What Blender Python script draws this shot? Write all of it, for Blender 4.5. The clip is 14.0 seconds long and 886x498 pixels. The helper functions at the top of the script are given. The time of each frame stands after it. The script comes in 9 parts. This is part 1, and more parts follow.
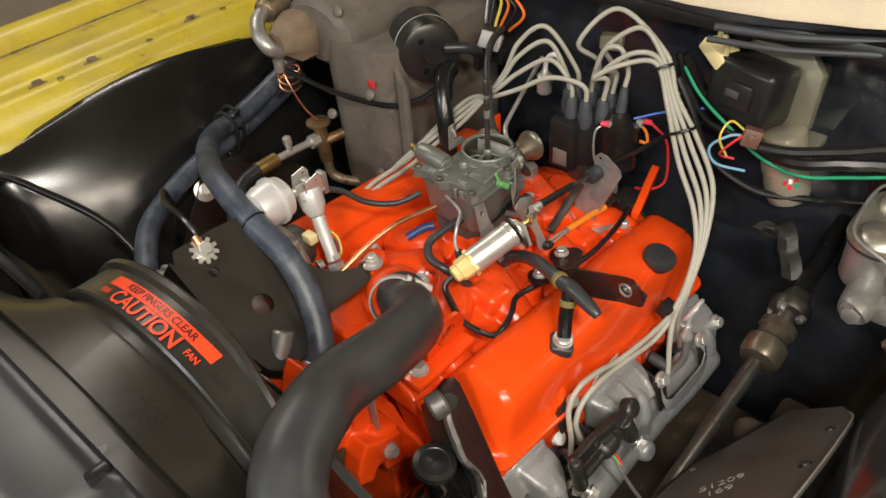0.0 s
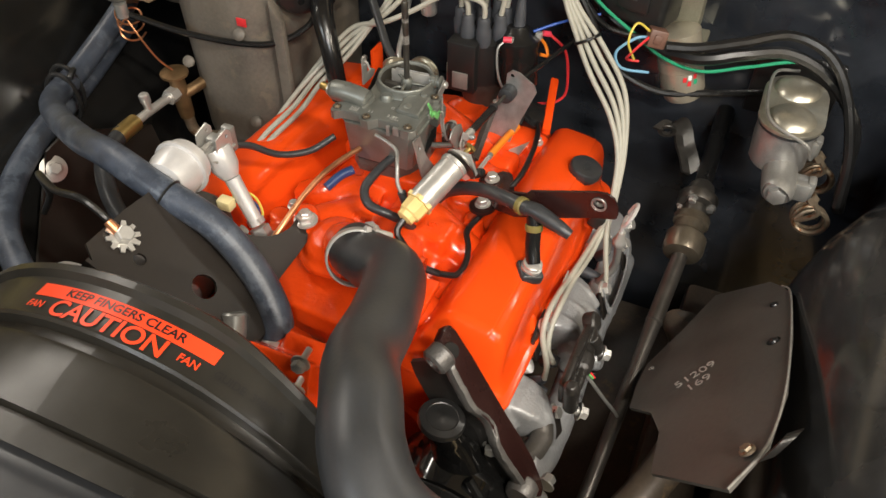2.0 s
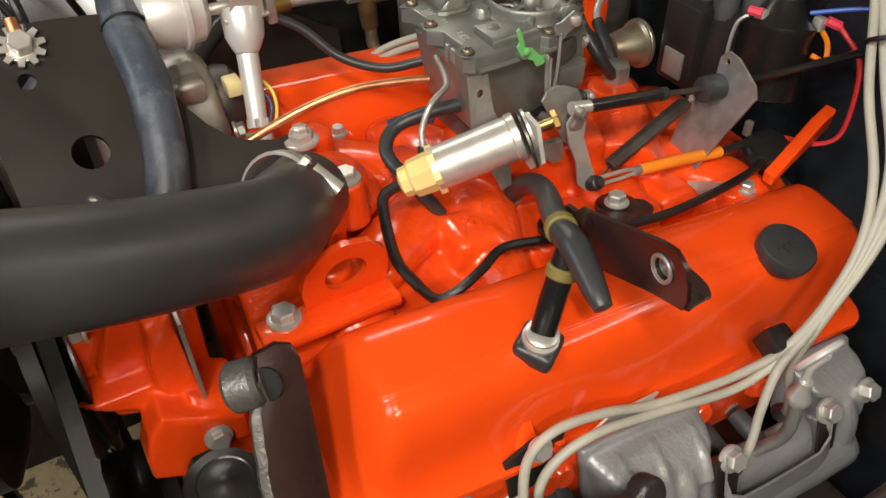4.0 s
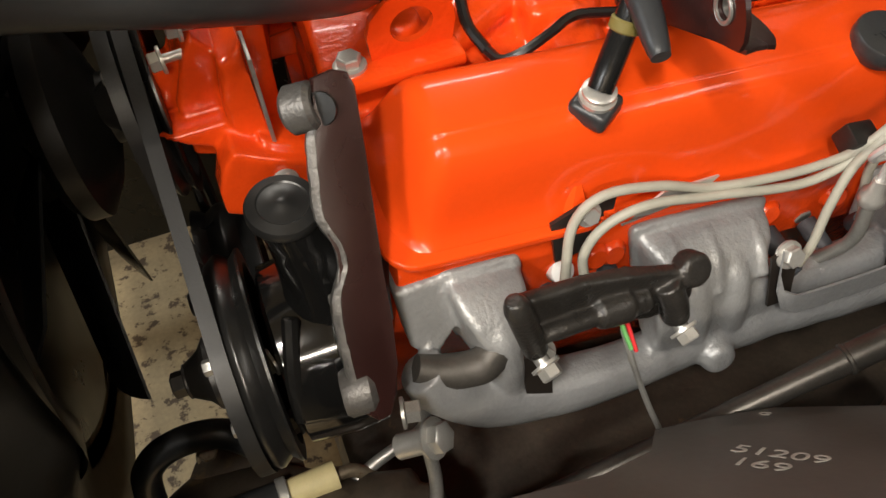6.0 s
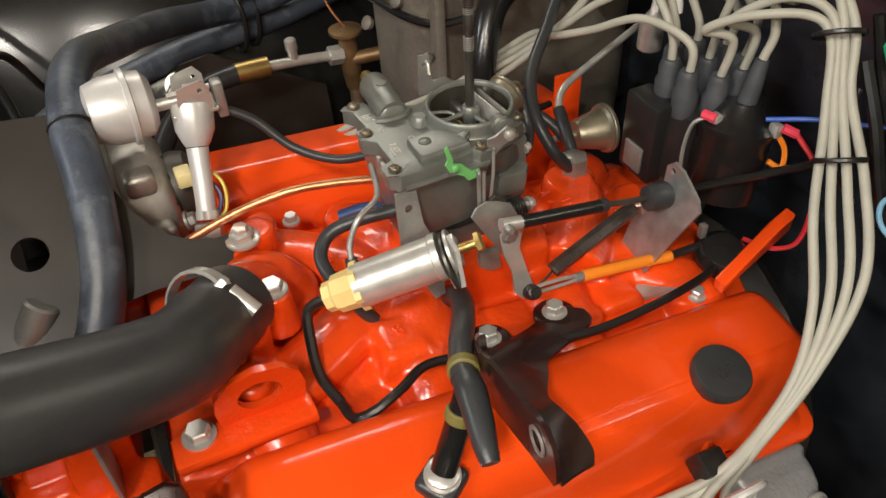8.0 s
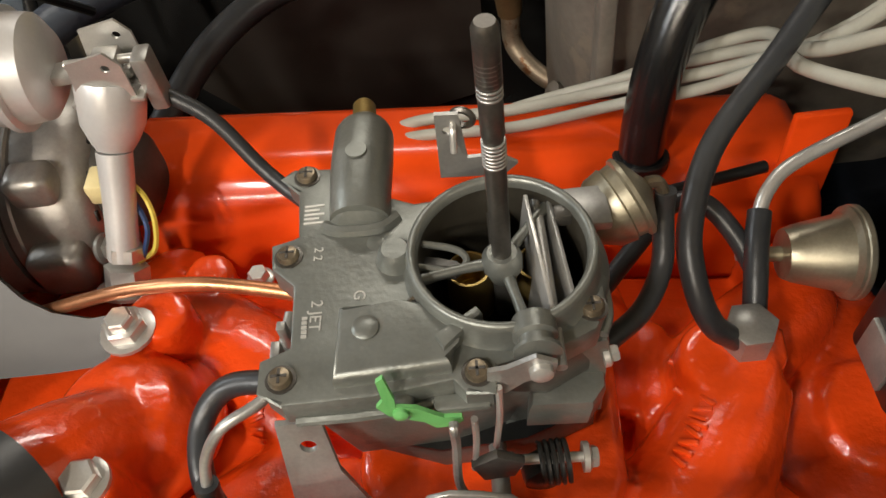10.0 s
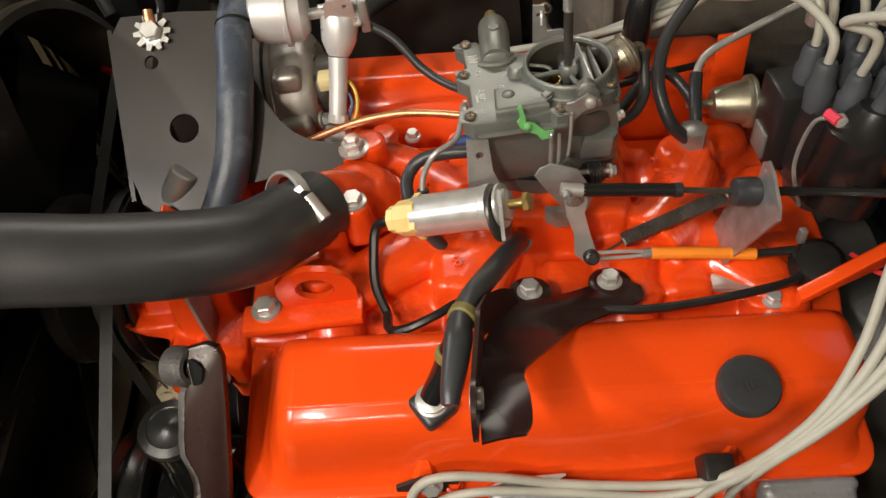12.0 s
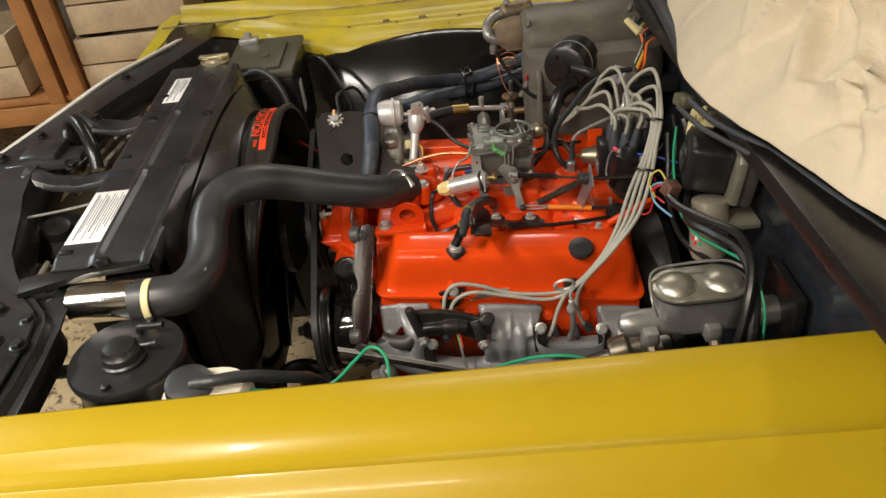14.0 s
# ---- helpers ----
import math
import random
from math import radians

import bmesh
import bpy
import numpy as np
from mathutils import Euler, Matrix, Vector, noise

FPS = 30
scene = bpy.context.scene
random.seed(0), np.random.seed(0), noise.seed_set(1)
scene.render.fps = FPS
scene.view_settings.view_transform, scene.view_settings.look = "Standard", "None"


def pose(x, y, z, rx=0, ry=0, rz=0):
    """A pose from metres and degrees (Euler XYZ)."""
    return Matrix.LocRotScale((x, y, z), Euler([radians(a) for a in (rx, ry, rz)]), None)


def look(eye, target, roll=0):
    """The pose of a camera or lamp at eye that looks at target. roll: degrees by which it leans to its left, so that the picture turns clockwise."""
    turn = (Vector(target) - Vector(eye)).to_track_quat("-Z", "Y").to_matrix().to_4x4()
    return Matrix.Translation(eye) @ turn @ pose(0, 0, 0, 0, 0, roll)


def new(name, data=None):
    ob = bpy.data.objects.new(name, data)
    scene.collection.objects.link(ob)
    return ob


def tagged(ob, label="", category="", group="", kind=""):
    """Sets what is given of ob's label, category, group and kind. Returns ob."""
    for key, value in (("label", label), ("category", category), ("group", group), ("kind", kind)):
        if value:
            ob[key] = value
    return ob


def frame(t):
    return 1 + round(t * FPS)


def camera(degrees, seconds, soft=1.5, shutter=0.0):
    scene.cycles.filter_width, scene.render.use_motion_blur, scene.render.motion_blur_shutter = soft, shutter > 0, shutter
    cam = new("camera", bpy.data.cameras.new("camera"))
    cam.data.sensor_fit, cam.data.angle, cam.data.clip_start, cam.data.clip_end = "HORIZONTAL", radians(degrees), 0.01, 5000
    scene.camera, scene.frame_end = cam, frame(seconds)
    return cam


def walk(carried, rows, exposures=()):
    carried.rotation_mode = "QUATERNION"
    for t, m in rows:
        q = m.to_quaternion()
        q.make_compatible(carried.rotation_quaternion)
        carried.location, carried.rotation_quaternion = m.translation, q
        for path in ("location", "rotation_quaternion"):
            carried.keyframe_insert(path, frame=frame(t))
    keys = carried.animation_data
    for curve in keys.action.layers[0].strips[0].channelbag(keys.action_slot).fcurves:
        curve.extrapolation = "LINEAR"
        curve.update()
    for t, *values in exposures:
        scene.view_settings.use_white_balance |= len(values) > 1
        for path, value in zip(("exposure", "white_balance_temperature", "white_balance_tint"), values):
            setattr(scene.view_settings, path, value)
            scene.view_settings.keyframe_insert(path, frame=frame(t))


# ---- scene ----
cam = camera(59.1, 14.0)
PATH = [
    (0, (-0.402, -0.551, 1.542), (0.686, 0.519, 0.25), -4.7),
    (0.5, (-0.466, -0.39, 1.534), (0.829, 0.385, 0.222), -2.3),
    (1, (-0.464, -0.347, 1.5), (0.834, 0.284, 0.115), -1.7),
    (1.5, (-0.458, -0.34, 1.496), (0.829, 0.229, 0.075), -0.5),
    (2, (-0.465, -0.355, 1.505), (0.825, 0.198, 0.08), 0.6),
    (2.2, (-0.466, -0.363, 1.504), (0.826, 0.2, 0.085), 0.6),
    (4.3, (-0.054, -0.492, 1.204), (0.515, 0.886, -0.129), -2.0),
    (4.5, (-0.069, -0.505, 1.199), (0.422, 0.878, -0.159), -2.2),
    (5, (-0.078, -0.525, 1.198), (0.298, 0.825, -0.229), -2.9),
    (5.5, (-0.081, -0.531, 1.193), (0.265, 0.75, -0.304), -4.2),
    (6, (-0.072, -0.535, 1.189), (0.279, 0.661, -0.374), -5.5),
    (6.5, (-0.039, -0.536, 1.196), (0.383, 0.64, -0.366), -6.0),
    (7, (-0.007, -0.52, 1.219), (0.506, 0.709, -0.273), -5.3),
    (7.5, (0.012, -0.5, 1.24), (0.591, 0.811, -0.155), -4.6),
    (8, (0.032, -0.459, 1.294), (0.632, 0.904, -0.041), -3.0),
    (8.2, (0.086, -0.424, 1.332), (0.599, 0.958, -0.019), -3.4),
    (10.3, (0.262, -0.151, 1.193), (0.132, 1.041, -0.408), -10.5),
    (10.5, (0.261, -0.156, 1.194), (0.128, 1.036, -0.406), -10.8),
    (11, (0.261, -0.181, 1.2), (0.125, 1.016, -0.397), -10.9),
    (11.5, (0.24, -0.317, 1.279), (0.132, 0.937, -0.275), -9.8),
    (12, (0.178, -0.497, 1.341), (0.095, 0.837, -0.147), -9.7),
    (12.5, (0.08, -0.773, 1.482), (0.028, 0.649, 0.076), -9.6),
    (13, (0.033, -0.99, 1.594), (0.006, 0.502, 0.262), -8.7),
    (13.5, (0.071, -1.168, 1.662), (0.057, 0.395, 0.415), -7.8),
    (14, (0.151, -1.355, 1.679), (0.095, 0.273, 0.517), -7.0),
]
walk(cam, [(t, look(e, g, r)) for t, e, g, r in PATH], exposures=[(0, -0.12), (1, 0.0), (2.2, 0.05), (4.5, -0.13), (6.0, 0.03), (6.5, 0.06), (7.0, -0.06), (7.5, -0.2), (8.2, -0.18), (10.5, -0.1), (11.0, -0.1), (11.5, -0.25), (12.0, -0.17), (12.5, 0.0), (13.0, -0.05), (13.5, -0.2), (14, -0.48)])

# world: a closed garage, so only a faint grey outside
world = bpy.data.worlds.new("world")
world.use_nodes = True
world.node_tree.nodes["Background"].inputs[0].default_value = (0.9, 0.85, 0.75, 1)
world.node_tree.nodes["Background"].inputs[1].default_value = 0.02
scene.world = world

WARM, COOL = (1.0, 0.93, 0.83), (0.88, 0.95, 1.0)
LAMPS = [  # centre, length along x, length along y, watts, colour
    ((-0.60, -1.06, 2.44), 0.07, 0.07, 11, WARM),
    ((-0.60, -1.20, 2.44), 0.07, 0.07, 11, WARM),
    ((-0.60, -1.34, 2.44), 0.07, 0.07, 11, WARM),
    ((-1.45, -0.92, 2.44), 0.10, 0.34, 38, WARM),
    ((-2.25, -1.15, 2.44), 0.30, 1.20, 34, COOL),
    ((-2.40, 1.05, 2.44), 0.12, 0.60, 40, COOL),
    ((-0.6, -2.3, 2.44), 1.15, 0.08, 54, (1.0, 0.88, 0.72)),
    ((1.9, -1.6, 2.44), 0.12, 1.15, 14, WARM),
    ((0.30, 1.50, 2.44), 1.20, 0.12, 16, WARM),
]
for centre, lx, ly, watts, tone in LAMPS:
    data = bpy.data.lights.new("tube_light", "AREA")
    data.shape, data.size, data.size_y, data.energy = "RECTANGLE", lx, ly, watts
    data.color = tone
    lamp = new("tube_light", data)
    lamp.location = centre


# ---- mesh tools ----
V = Vector


def catmull(pts, n=8):
    """A smooth line through the points."""
    p = [V(q) for q in pts]
    p = [p[0] * 2 - p[1]] + p + [p[-1] * 2 - p[-2]]
    out = []
    for i in range(1, len(p) - 2):
        a, b, c, d = p[i - 1], p[i], p[i + 1], p[i + 2]
        for k in range(n):
            t = k / n
            out.append(0.5 * (2 * b + (c - a) * t + (2 * a - 5 * b + 4 * c - d) * t * t + (3 * b - a - 3 * c + d) * t ** 3))
    out.append(p[-2])
    return out


def basis(axis):
    z = V(axis).normalized()
    x = z.orthogonal().normalized()
    return x, z.cross(x), z


def ring_sweep(bm, path, radii, seg, caps=True):
    rings, side = [], None
    for i, p in enumerate(path):
        t = (path[min(i + 1, len(path) - 1)] - path[max(i - 1, 0)]).normalized()
        side = t.orthogonal().normalized() if side is None else (side - t * side.dot(t)).normalized()
        up = t.cross(side)
        r = radii[i]
        rings.append([bm.verts.new(p + side * (r * math.cos(a)) + up * (r * math.sin(a))) for a in [2 * math.pi * k / seg for k in range(seg)]])
    for a, b in zip(rings, rings[1:]):
        for k in range(seg):
            bm.faces.new((a[k], a[(k + 1) % seg], b[(k + 1) % seg], b[k]))
    if caps:
        bm.faces.new(rings[0][::-1])
        bm.faces.new(rings[-1])
    return bm


def tube(bm, pts, r, seg=10, n=8, straight=False):
    """A round bar or hose along the points; r may be a list, one for each point."""
    path = [V(q) for q in pts] if straight else catmull(pts, n)
    if isinstance(r, (list, tuple)):
        xs = np.linspace(0, len(r) - 1, len(path))
        radii = np.interp(xs, range(len(r)), r).tolist()
    else:
        radii = [r] * len(path)
    return ring_sweep(bm, path, radii, seg)


def lathe(bm, prof, base, axis=(0, 0, 1), seg=24):
    """Turns (radius, height) pairs about an axis."""
    x, y, z = basis(axis)
    base = V(base)
    rings = []
    for r, h in prof:
        r = max(r, 1e-5)
        rings.append([bm.verts.new(base + z * h + x * (r * math.cos(a)) + y * (r * math.sin(a))) for a in [2 * math.pi * k / seg for k in range(seg)]])
    for a, b in zip(rings, rings[1:]):
        for k in range(seg):
            bm.faces.new((a[k], a[(k + 1) % seg], b[(k + 1) % seg], b[k]))
    bm.faces.new(rings[0][::-1])
    bm.faces.new(rings[-1])
    return bm


def cyl(bm, p0, p1, r0, r1=None, seg=20, edge=0.0):
    p0, p1 = V(p0), V(p1)
    r1 = r0 if r1 is None else r1
    h = (p1 - p0).length
    e = min(edge, h / 3, r0 / 2, r1 / 2)
    prof = [(r0, 0), (r1, h)] if e <= 0 else [(r0 - e, 0), (r0, e), (r1, h - e), (r1 - e, h)]
    return lathe(bm, prof, p0, p1 - p0, seg)


def ring(bm, centre, axis, r_out, r_in, h, seg=28, edge=0.001):
    """A washer, collar or band with a hole."""
    x, y, z = basis(axis)
    c = V(centre)
    prof = [(r_in, 0), (r_out - edge, 0), (r_out, edge), (r_out, h - edge), (r_out - edge, h), (r_in, h)]
    rings = [[bm.verts.new(c + z * b + x * (r * math.cos(a)) + y * (r * math.sin(a))) for a in [2 * math.pi * k / seg for k in range(seg)]] for r, b in prof]
    for a, b in zip(rings, rings[1:] + rings[:1]):
        for k in range(seg):
            bm.faces.new((a[k], a[(k + 1) % seg], b[(k + 1) % seg], b[k]))
    return bm


def box(bm, lo, hi, m=None, edge=0.0, seg=2):
    lo, hi = V(lo), V(hi)
    vs = [bm.verts.new(V((x, y, z))) for x in (lo.x, hi.x) for y in (lo.y, hi.y) for z in (lo.z, hi.z)]
    fs = [bm.faces.new([vs[i] for i in q]) for q in ((0, 1, 3, 2), (4, 6, 7, 5), (0, 4, 5, 1), (2, 3, 7, 6), (0, 2, 6, 4), (1, 5, 7, 3))]
    if edge > 0:
        es = list({e for f in fs for e in f.edges})
        got = bmesh.ops.bevel(bm, geom=es, offset=edge, segments=seg, affect="EDGES", profile=0.5)
        vs = list({v for f in got["faces"] for v in f.verts} | {v for v in vs if v.is_valid})
    if m is not None:
        for v in vs:
            v.co = m @ v.co
    return bm


def prism(bm, outline, place, depth, edge=0.0):
    """An outline of (u, v) pairs given depth: place(u, v, d) tells where a point lies."""
    n = len(outline)
    a = [bm.verts.new(V(place(u, v, 0))) for u, v in outline]
    b = [bm.verts.new(V(place(u, v, depth))) for u, v in outline]
    fs = [bm.faces.new(a[::-1]), bm.faces.new(b)]
    for k in range(n):
        fs.append(bm.faces.new((a[k], a[(k + 1) % n], b[(k + 1) % n], b[k])))
    if edge > 0:
        es = [e for e in fs[0].edges] + [e for e in fs[1].edges]
        bmesh.ops.bevel(bm, geom=es, offset=edge, segments=2, affect="EDGES", profile=0.5)
    return bm


def holed_plate(bm, outline, holes, place, depth, edge=0.0):
    """A flat plate with round holes (u, v, r) cut through it."""
    loops = [[(u, v) for u, v in outline]]
    for u, v, r in holes:
        loops.append([(u + r * math.cos(a), v + r * math.sin(a)) for a in [2 * math.pi * k / 20 for k in range(20)]])
    layers = []
    for d in (0, depth):
        es, rows = [], []
        for loop in loops:
            vs = [bm.verts.new(V(place(u, v, d))) for u, v in loop]
            rows.append(vs)
            es += [bm.edges.new((vs[k], vs[(k + 1) % len(vs)])) for k in range(len(vs))]
        bmesh.ops.triangle_fill(bm, use_beauty=True, use_dissolve=False, edges=es)
        layers.append(rows)
    for a, b in zip(*layers):
        for k in range(len(a)):
            bm.faces.new((a[k], a[(k + 1) % len(a)], b[(k + 1) % len(a)], b[k]))
    if edge > 0:
        rims = [bm.edges.get((row[k], row[(k + 1) % len(row)])) for row in layers[1] for k in range(len(row))]
        bmesh.ops.bevel(bm, geom=rims, offset=edge, segments=2, affect="EDGES", profile=0.5)
    return bm


def hexhead(bm, p, axis, r=0.008, h=0.006, washer=True, turn=0.3):
    """A hexagon bolt head with its flange."""
    x, y, z = basis(axis)
    p = V(p)
    if washer:
        lathe(bm, [(r * 1.35, -0.001), (r * 1.35, 0.0012), (r * 1.1, 0.002)], p, axis, 18)
    a = [bm.verts.new(p + z * 0.0015 + (x * math.cos(t) + y * math.sin(t)) * r) for t in [turn + math.pi / 3 * k for k in range(6)]]
    b = [bm.verts.new(p + z * (h - 0.001) + (x * math.cos(t) + y * math.sin(t)) * r) for t in [turn + math.pi / 3 * k for k in range(6)]]
    c = [bm.verts.new(p + z * h + (x * math.cos(t) + y * math.sin(t)) * r * 0.86) for t in [turn + math.pi / 3 * k for k in range(6)]]
    for u, w in ((a, b), (b, c)):
        for k in range(6):
            bm.faces.new((u[k], u[(k + 1) % 6], w[(k + 1) % 6], w[k]))
    bm.faces.new(c)
    bm.faces.new(a[::-1])
    return bm


def loft(bm, rows, closed=True, caps=True):
    """Skins rows of points, each with the same count."""
    vs = [[bm.verts.new(V(p)) for p in row] for row in rows]
    n = len(vs[0])
    for a, b in zip(vs, vs[1:]):
        for k in range(n if closed else n - 1):
            bm.faces.new((a[k], a[(k + 1) % n], b[(k + 1) % n], b[k]))
    if caps and closed:
        bm.faces.new(vs[0][::-1])
        bm.faces.new(vs[-1])
    return bm


def moved(bm, m):
    bm.transform(m)
    return bm


def roughen(bm, amount, size):
    """A cast or worn surface: pushes the points about a little."""
    for v in bm.verts:
        v.co += noise.noise_vector(v.co / size) * amount
    return bm


def mesh_of(name, bm, material, sharp=38):
    bmesh.ops.recalc_face_normals(bm, faces=bm.faces)
    for e in bm.edges:
        e.smooth = len(e.link_faces) == 2 and e.calc_face_angle(0) < radians(sharp)
    for f in bm.faces:
        f.smooth = True
    me = bpy.data.meshes.new(name)
    bm.to_mesh(me)
    bm.free()
    me.materials.append(material)
    return me


def thing(name, at, label, category, group="", kind=""):
    ob = new(name)
    ob.location = at
    ob.empty_display_size = 0.02
    return tagged(ob, label, category, group, kind)


def base_of(ob):
    """Where the origin of a thing or part lies in the world."""
    p = V((0, 0, 0))
    while ob is not None:
        p += ob.location
        ob = ob.parent
    return p


def part(name, bm, material, parent, label="", sharp=38):
    """One mesh, drawn in world places, under a thing or a part."""
    bm.transform(Matrix.Translation(-base_of(parent)))
    ob = new(name, mesh_of(name, bm, material, sharp))
    ob.parent = parent
    return tagged(ob, label)


def solid(name, bm, material, label, category, group="", kind="", sharp=38):
    """A thing that is one mesh, drawn in world places; its origin is put at the middle of its foot."""
    co = [v.co for v in bm.verts]
    at = V(((min(c.x for c in co) + max(c.x for c in co)) / 2, (min(c.y for c in co) + max(c.y for c in co)) / 2, min(c.z for c in co)))
    bm.transform(Matrix.Translation(-at))
    ob = new(name, mesh_of(name, bm, material, sharp))
    ob.location = at
    return tagged(ob, label, category, group, kind)


def B():
    return bmesh.new()


def sheet(bm, rows, thick):
    """A bent sheet of metal through rows of points, given thickness downwards."""
    top = [[V(p) for p in row] for row in rows]
    vs = [[bm.verts.new(p) for p in row] for row in top]
    ws = [[bm.verts.new(p + V(thick)) for p in row] for row in top]
    nr, nc = len(vs), len(vs[0])
    for i in range(nr - 1):
        for j in range(nc - 1):
            bm.faces.new((vs[i][j], vs[i][j + 1], vs[i + 1][j + 1], vs[i + 1][j]))
            bm.faces.new((ws[i][j], ws[i + 1][j], ws[i + 1][j + 1], ws[i][j + 1]))
    for i in range(nr - 1):
        for j in (0, nc - 1):
            bm.faces.new((vs[i][j], vs[i + 1][j], ws[i + 1][j], ws[i][j]))
    for j in range(nc - 1):
        for i in (0, nr - 1):
            bm.faces.new((vs[i][j], ws[i][j], ws[i][j + 1], vs[i][j + 1]))
    return bm


def one_casting(ob, pieces, voxel=0.0026, rounds=5):
    """Joins overlapping shapes to a part and runs them together into one cast body with soft corners."""
    bm = B()
    bm.from_mesh(ob.data)
    for piece in pieces:
        piece.transform(Matrix.Translation(-base_of(ob)))
        bmesh.ops.recalc_face_normals(piece, faces=piece.faces)
        tmp = bpy.data.meshes.new("piece")
        piece.to_mesh(tmp)
        piece.free()
        bm.from_mesh(tmp)
        bpy.data.meshes.remove(tmp)
    bm.to_mesh(ob.data)
    bm.free()
    melt = ob.modifiers.new("cast", "REMESH")
    melt.mode, melt.voxel_size, melt.use_smooth_shade = "VOXEL", voxel, True
    soft = ob.modifiers.new("soft", "SMOOTH")
    soft.factor, soft.iterations = 0.5, rounds
    return ob


# ---- materials ----
def mat(name, base, rough=0.5, metal=0.0, vary=0.12, scale=30.0, bump=0.0, bump_scale=400.0, coat=0.0, speck=None, speck_at=0.62, speck_scale=60.0, rough_vary=0.12, dust=None, dust_amount=0.0, spec=0.5):
    """Paint, rubber or metal: colour that drifts at a large and a small scale, uneven gloss, fine relief, optional
    spots of another colour and a film of dust, which on a few panels paints in sheen.
    """
    m = bpy.data.materials.new(name)
    m.use_nodes = True
    t = m.node_tree
    n, link = t.nodes, t.links.new
    bsdf = n["Principled BSDF"]
    where = n.new("ShaderNodeNewGeometry")
    big = n.new("ShaderNodeTexNoise")
    big.inputs["Scale"].default_value, big.inputs["Detail"].default_value = scale, 5
    fine = n.new("ShaderNodeTexNoise")
    fine.inputs["Scale"].default_value, fine.inputs["Detail"].default_value = scale * 14, 3
    for q in (big, fine):
        link(where.outputs["Position"], q.inputs["Vector"])
    both = n.new("ShaderNodeMath")
    both.operation = "MULTIPLY_ADD"
    link(fine.outputs["Fac"], both.inputs[0])
    both.inputs[1].default_value = 0.4
    link(big.outputs["Fac"], both.inputs[2])
    span = n.new("ShaderNodeMapRange")
    span.inputs["From Min"].default_value, span.inputs["From Max"].default_value = 0.4, 1.0
    span.inputs["To Min"].default_value, span.inputs["To Max"].default_value = 1 - vary, 1 + vary
    link(both.outputs[0], span.inputs["Value"])
    tint = n.new("ShaderNodeVectorMath")
    tint.operation = "SCALE"
    tint.inputs[0].default_value = base
    link(span.outputs[0], tint.inputs["Scale"])
    colour = tint.outputs[0]
    if speck is not None:
        spots = n.new("ShaderNodeTexNoise")
        spots.inputs["Scale"].default_value, spots.inputs["Detail"].default_value, spots.inputs["Roughness"].default_value = speck_scale, 6, 0.65
        link(where.outputs["Position"], spots.inputs["Vector"])
        step = n.new("ShaderNodeMapRange")
        step.inputs["From Min"].default_value, step.inputs["From Max"].default_value = speck_at, speck_at + 0.06
        link(spots.outputs["Fac"], step.inputs["Value"])
        mix = n.new("ShaderNodeMix")
        mix.data_type = "RGBA"
        link(step.outputs[0], mix.inputs["Factor"])
        link(colour, mix.inputs["A"])
        mix.inputs["B"].default_value = (*speck, 1)
        colour = mix.outputs["Result"]
    if dust is not None:
        film = n.new("ShaderNodeTexNoise")
        film.inputs["Scale"].default_value, film.inputs["Detail"].default_value = 9, 6
        link(where.outputs["Position"], film.inputs["Vector"])
        step = n.new("ShaderNodeMapRange")
        step.inputs["From Min"].default_value, step.inputs["From Max"].default_value = 0.35, 0.75
        step.inputs["To Max"].default_value = dust_amount
        link(film.outputs["Fac"], step.inputs["Value"])
        mix = n.new("ShaderNodeMix")
        mix.data_type = "RGBA"
        link(step.outputs[0], mix.inputs["Factor"])
        link(colour, mix.inputs["A"])
        mix.inputs["B"].default_value = (*dust, 1)
        colour = mix.outputs["Result"]
    link(colour, bsdf.inputs["Base Color"])
    gloss = n.new("ShaderNodeMapRange")
    gloss.inputs["From Min"].default_value, gloss.inputs["From Max"].default_value = 0.3, 0.7
    gloss.inputs["To Min"].default_value, gloss.inputs["To Max"].default_value = max(rough - rough_vary * rough, 0.02), min(rough + rough_vary * rough, 1)
    link(big.outputs["Fac"], gloss.inputs["Value"])
    link(gloss.outputs[0], bsdf.inputs["Roughness"])
    bsdf.inputs["Metallic"].default_value = metal
    bsdf.inputs["Specular IOR Level"].default_value = spec
    bsdf.inputs["Coat Weight"].default_value = coat
    bsdf.inputs["Coat Roughness"].default_value = 0.08
    if bump > 0:
        grain = n.new("ShaderNodeTexNoise")
        grain.inputs["Scale"].default_value, grain.inputs["Detail"].default_value = bump_scale, 4
        link(where.outputs["Position"], grain.inputs["Vector"])
        relief = n.new("ShaderNodeBump")
        relief.inputs["Strength"].default_value, relief.inputs["Distance"].default_value = 0.6, bump * 0.35
        link(grain.outputs["Fac"], relief.inputs["Height"])
        link(relief.outputs["Normal"], bsdf.inputs["Normal"])
    return m


ORANGE = mat("engine_enamel_orange", (0.80, 0.070, 0.007), 0.24, vary=0.06, scale=18, bump=0.0003, bump_scale=30, coat=0.40, spec=0.15)
ORANGE_CAST = mat("engine_enamel_on_casting", (0.78, 0.066, 0.007), 0.20, vary=0.08, scale=22, bump=0.0036, bump_scale=190, coat=0.6, spec=0.35)
BLACK = mat("satin_black_paint", (0.009, 0.009, 0.009), 0.29, vary=0.2, scale=12, bump=0.0005, bump_scale=50, dust=(0.10, 0.09, 0.075), dust_amount=0.035)
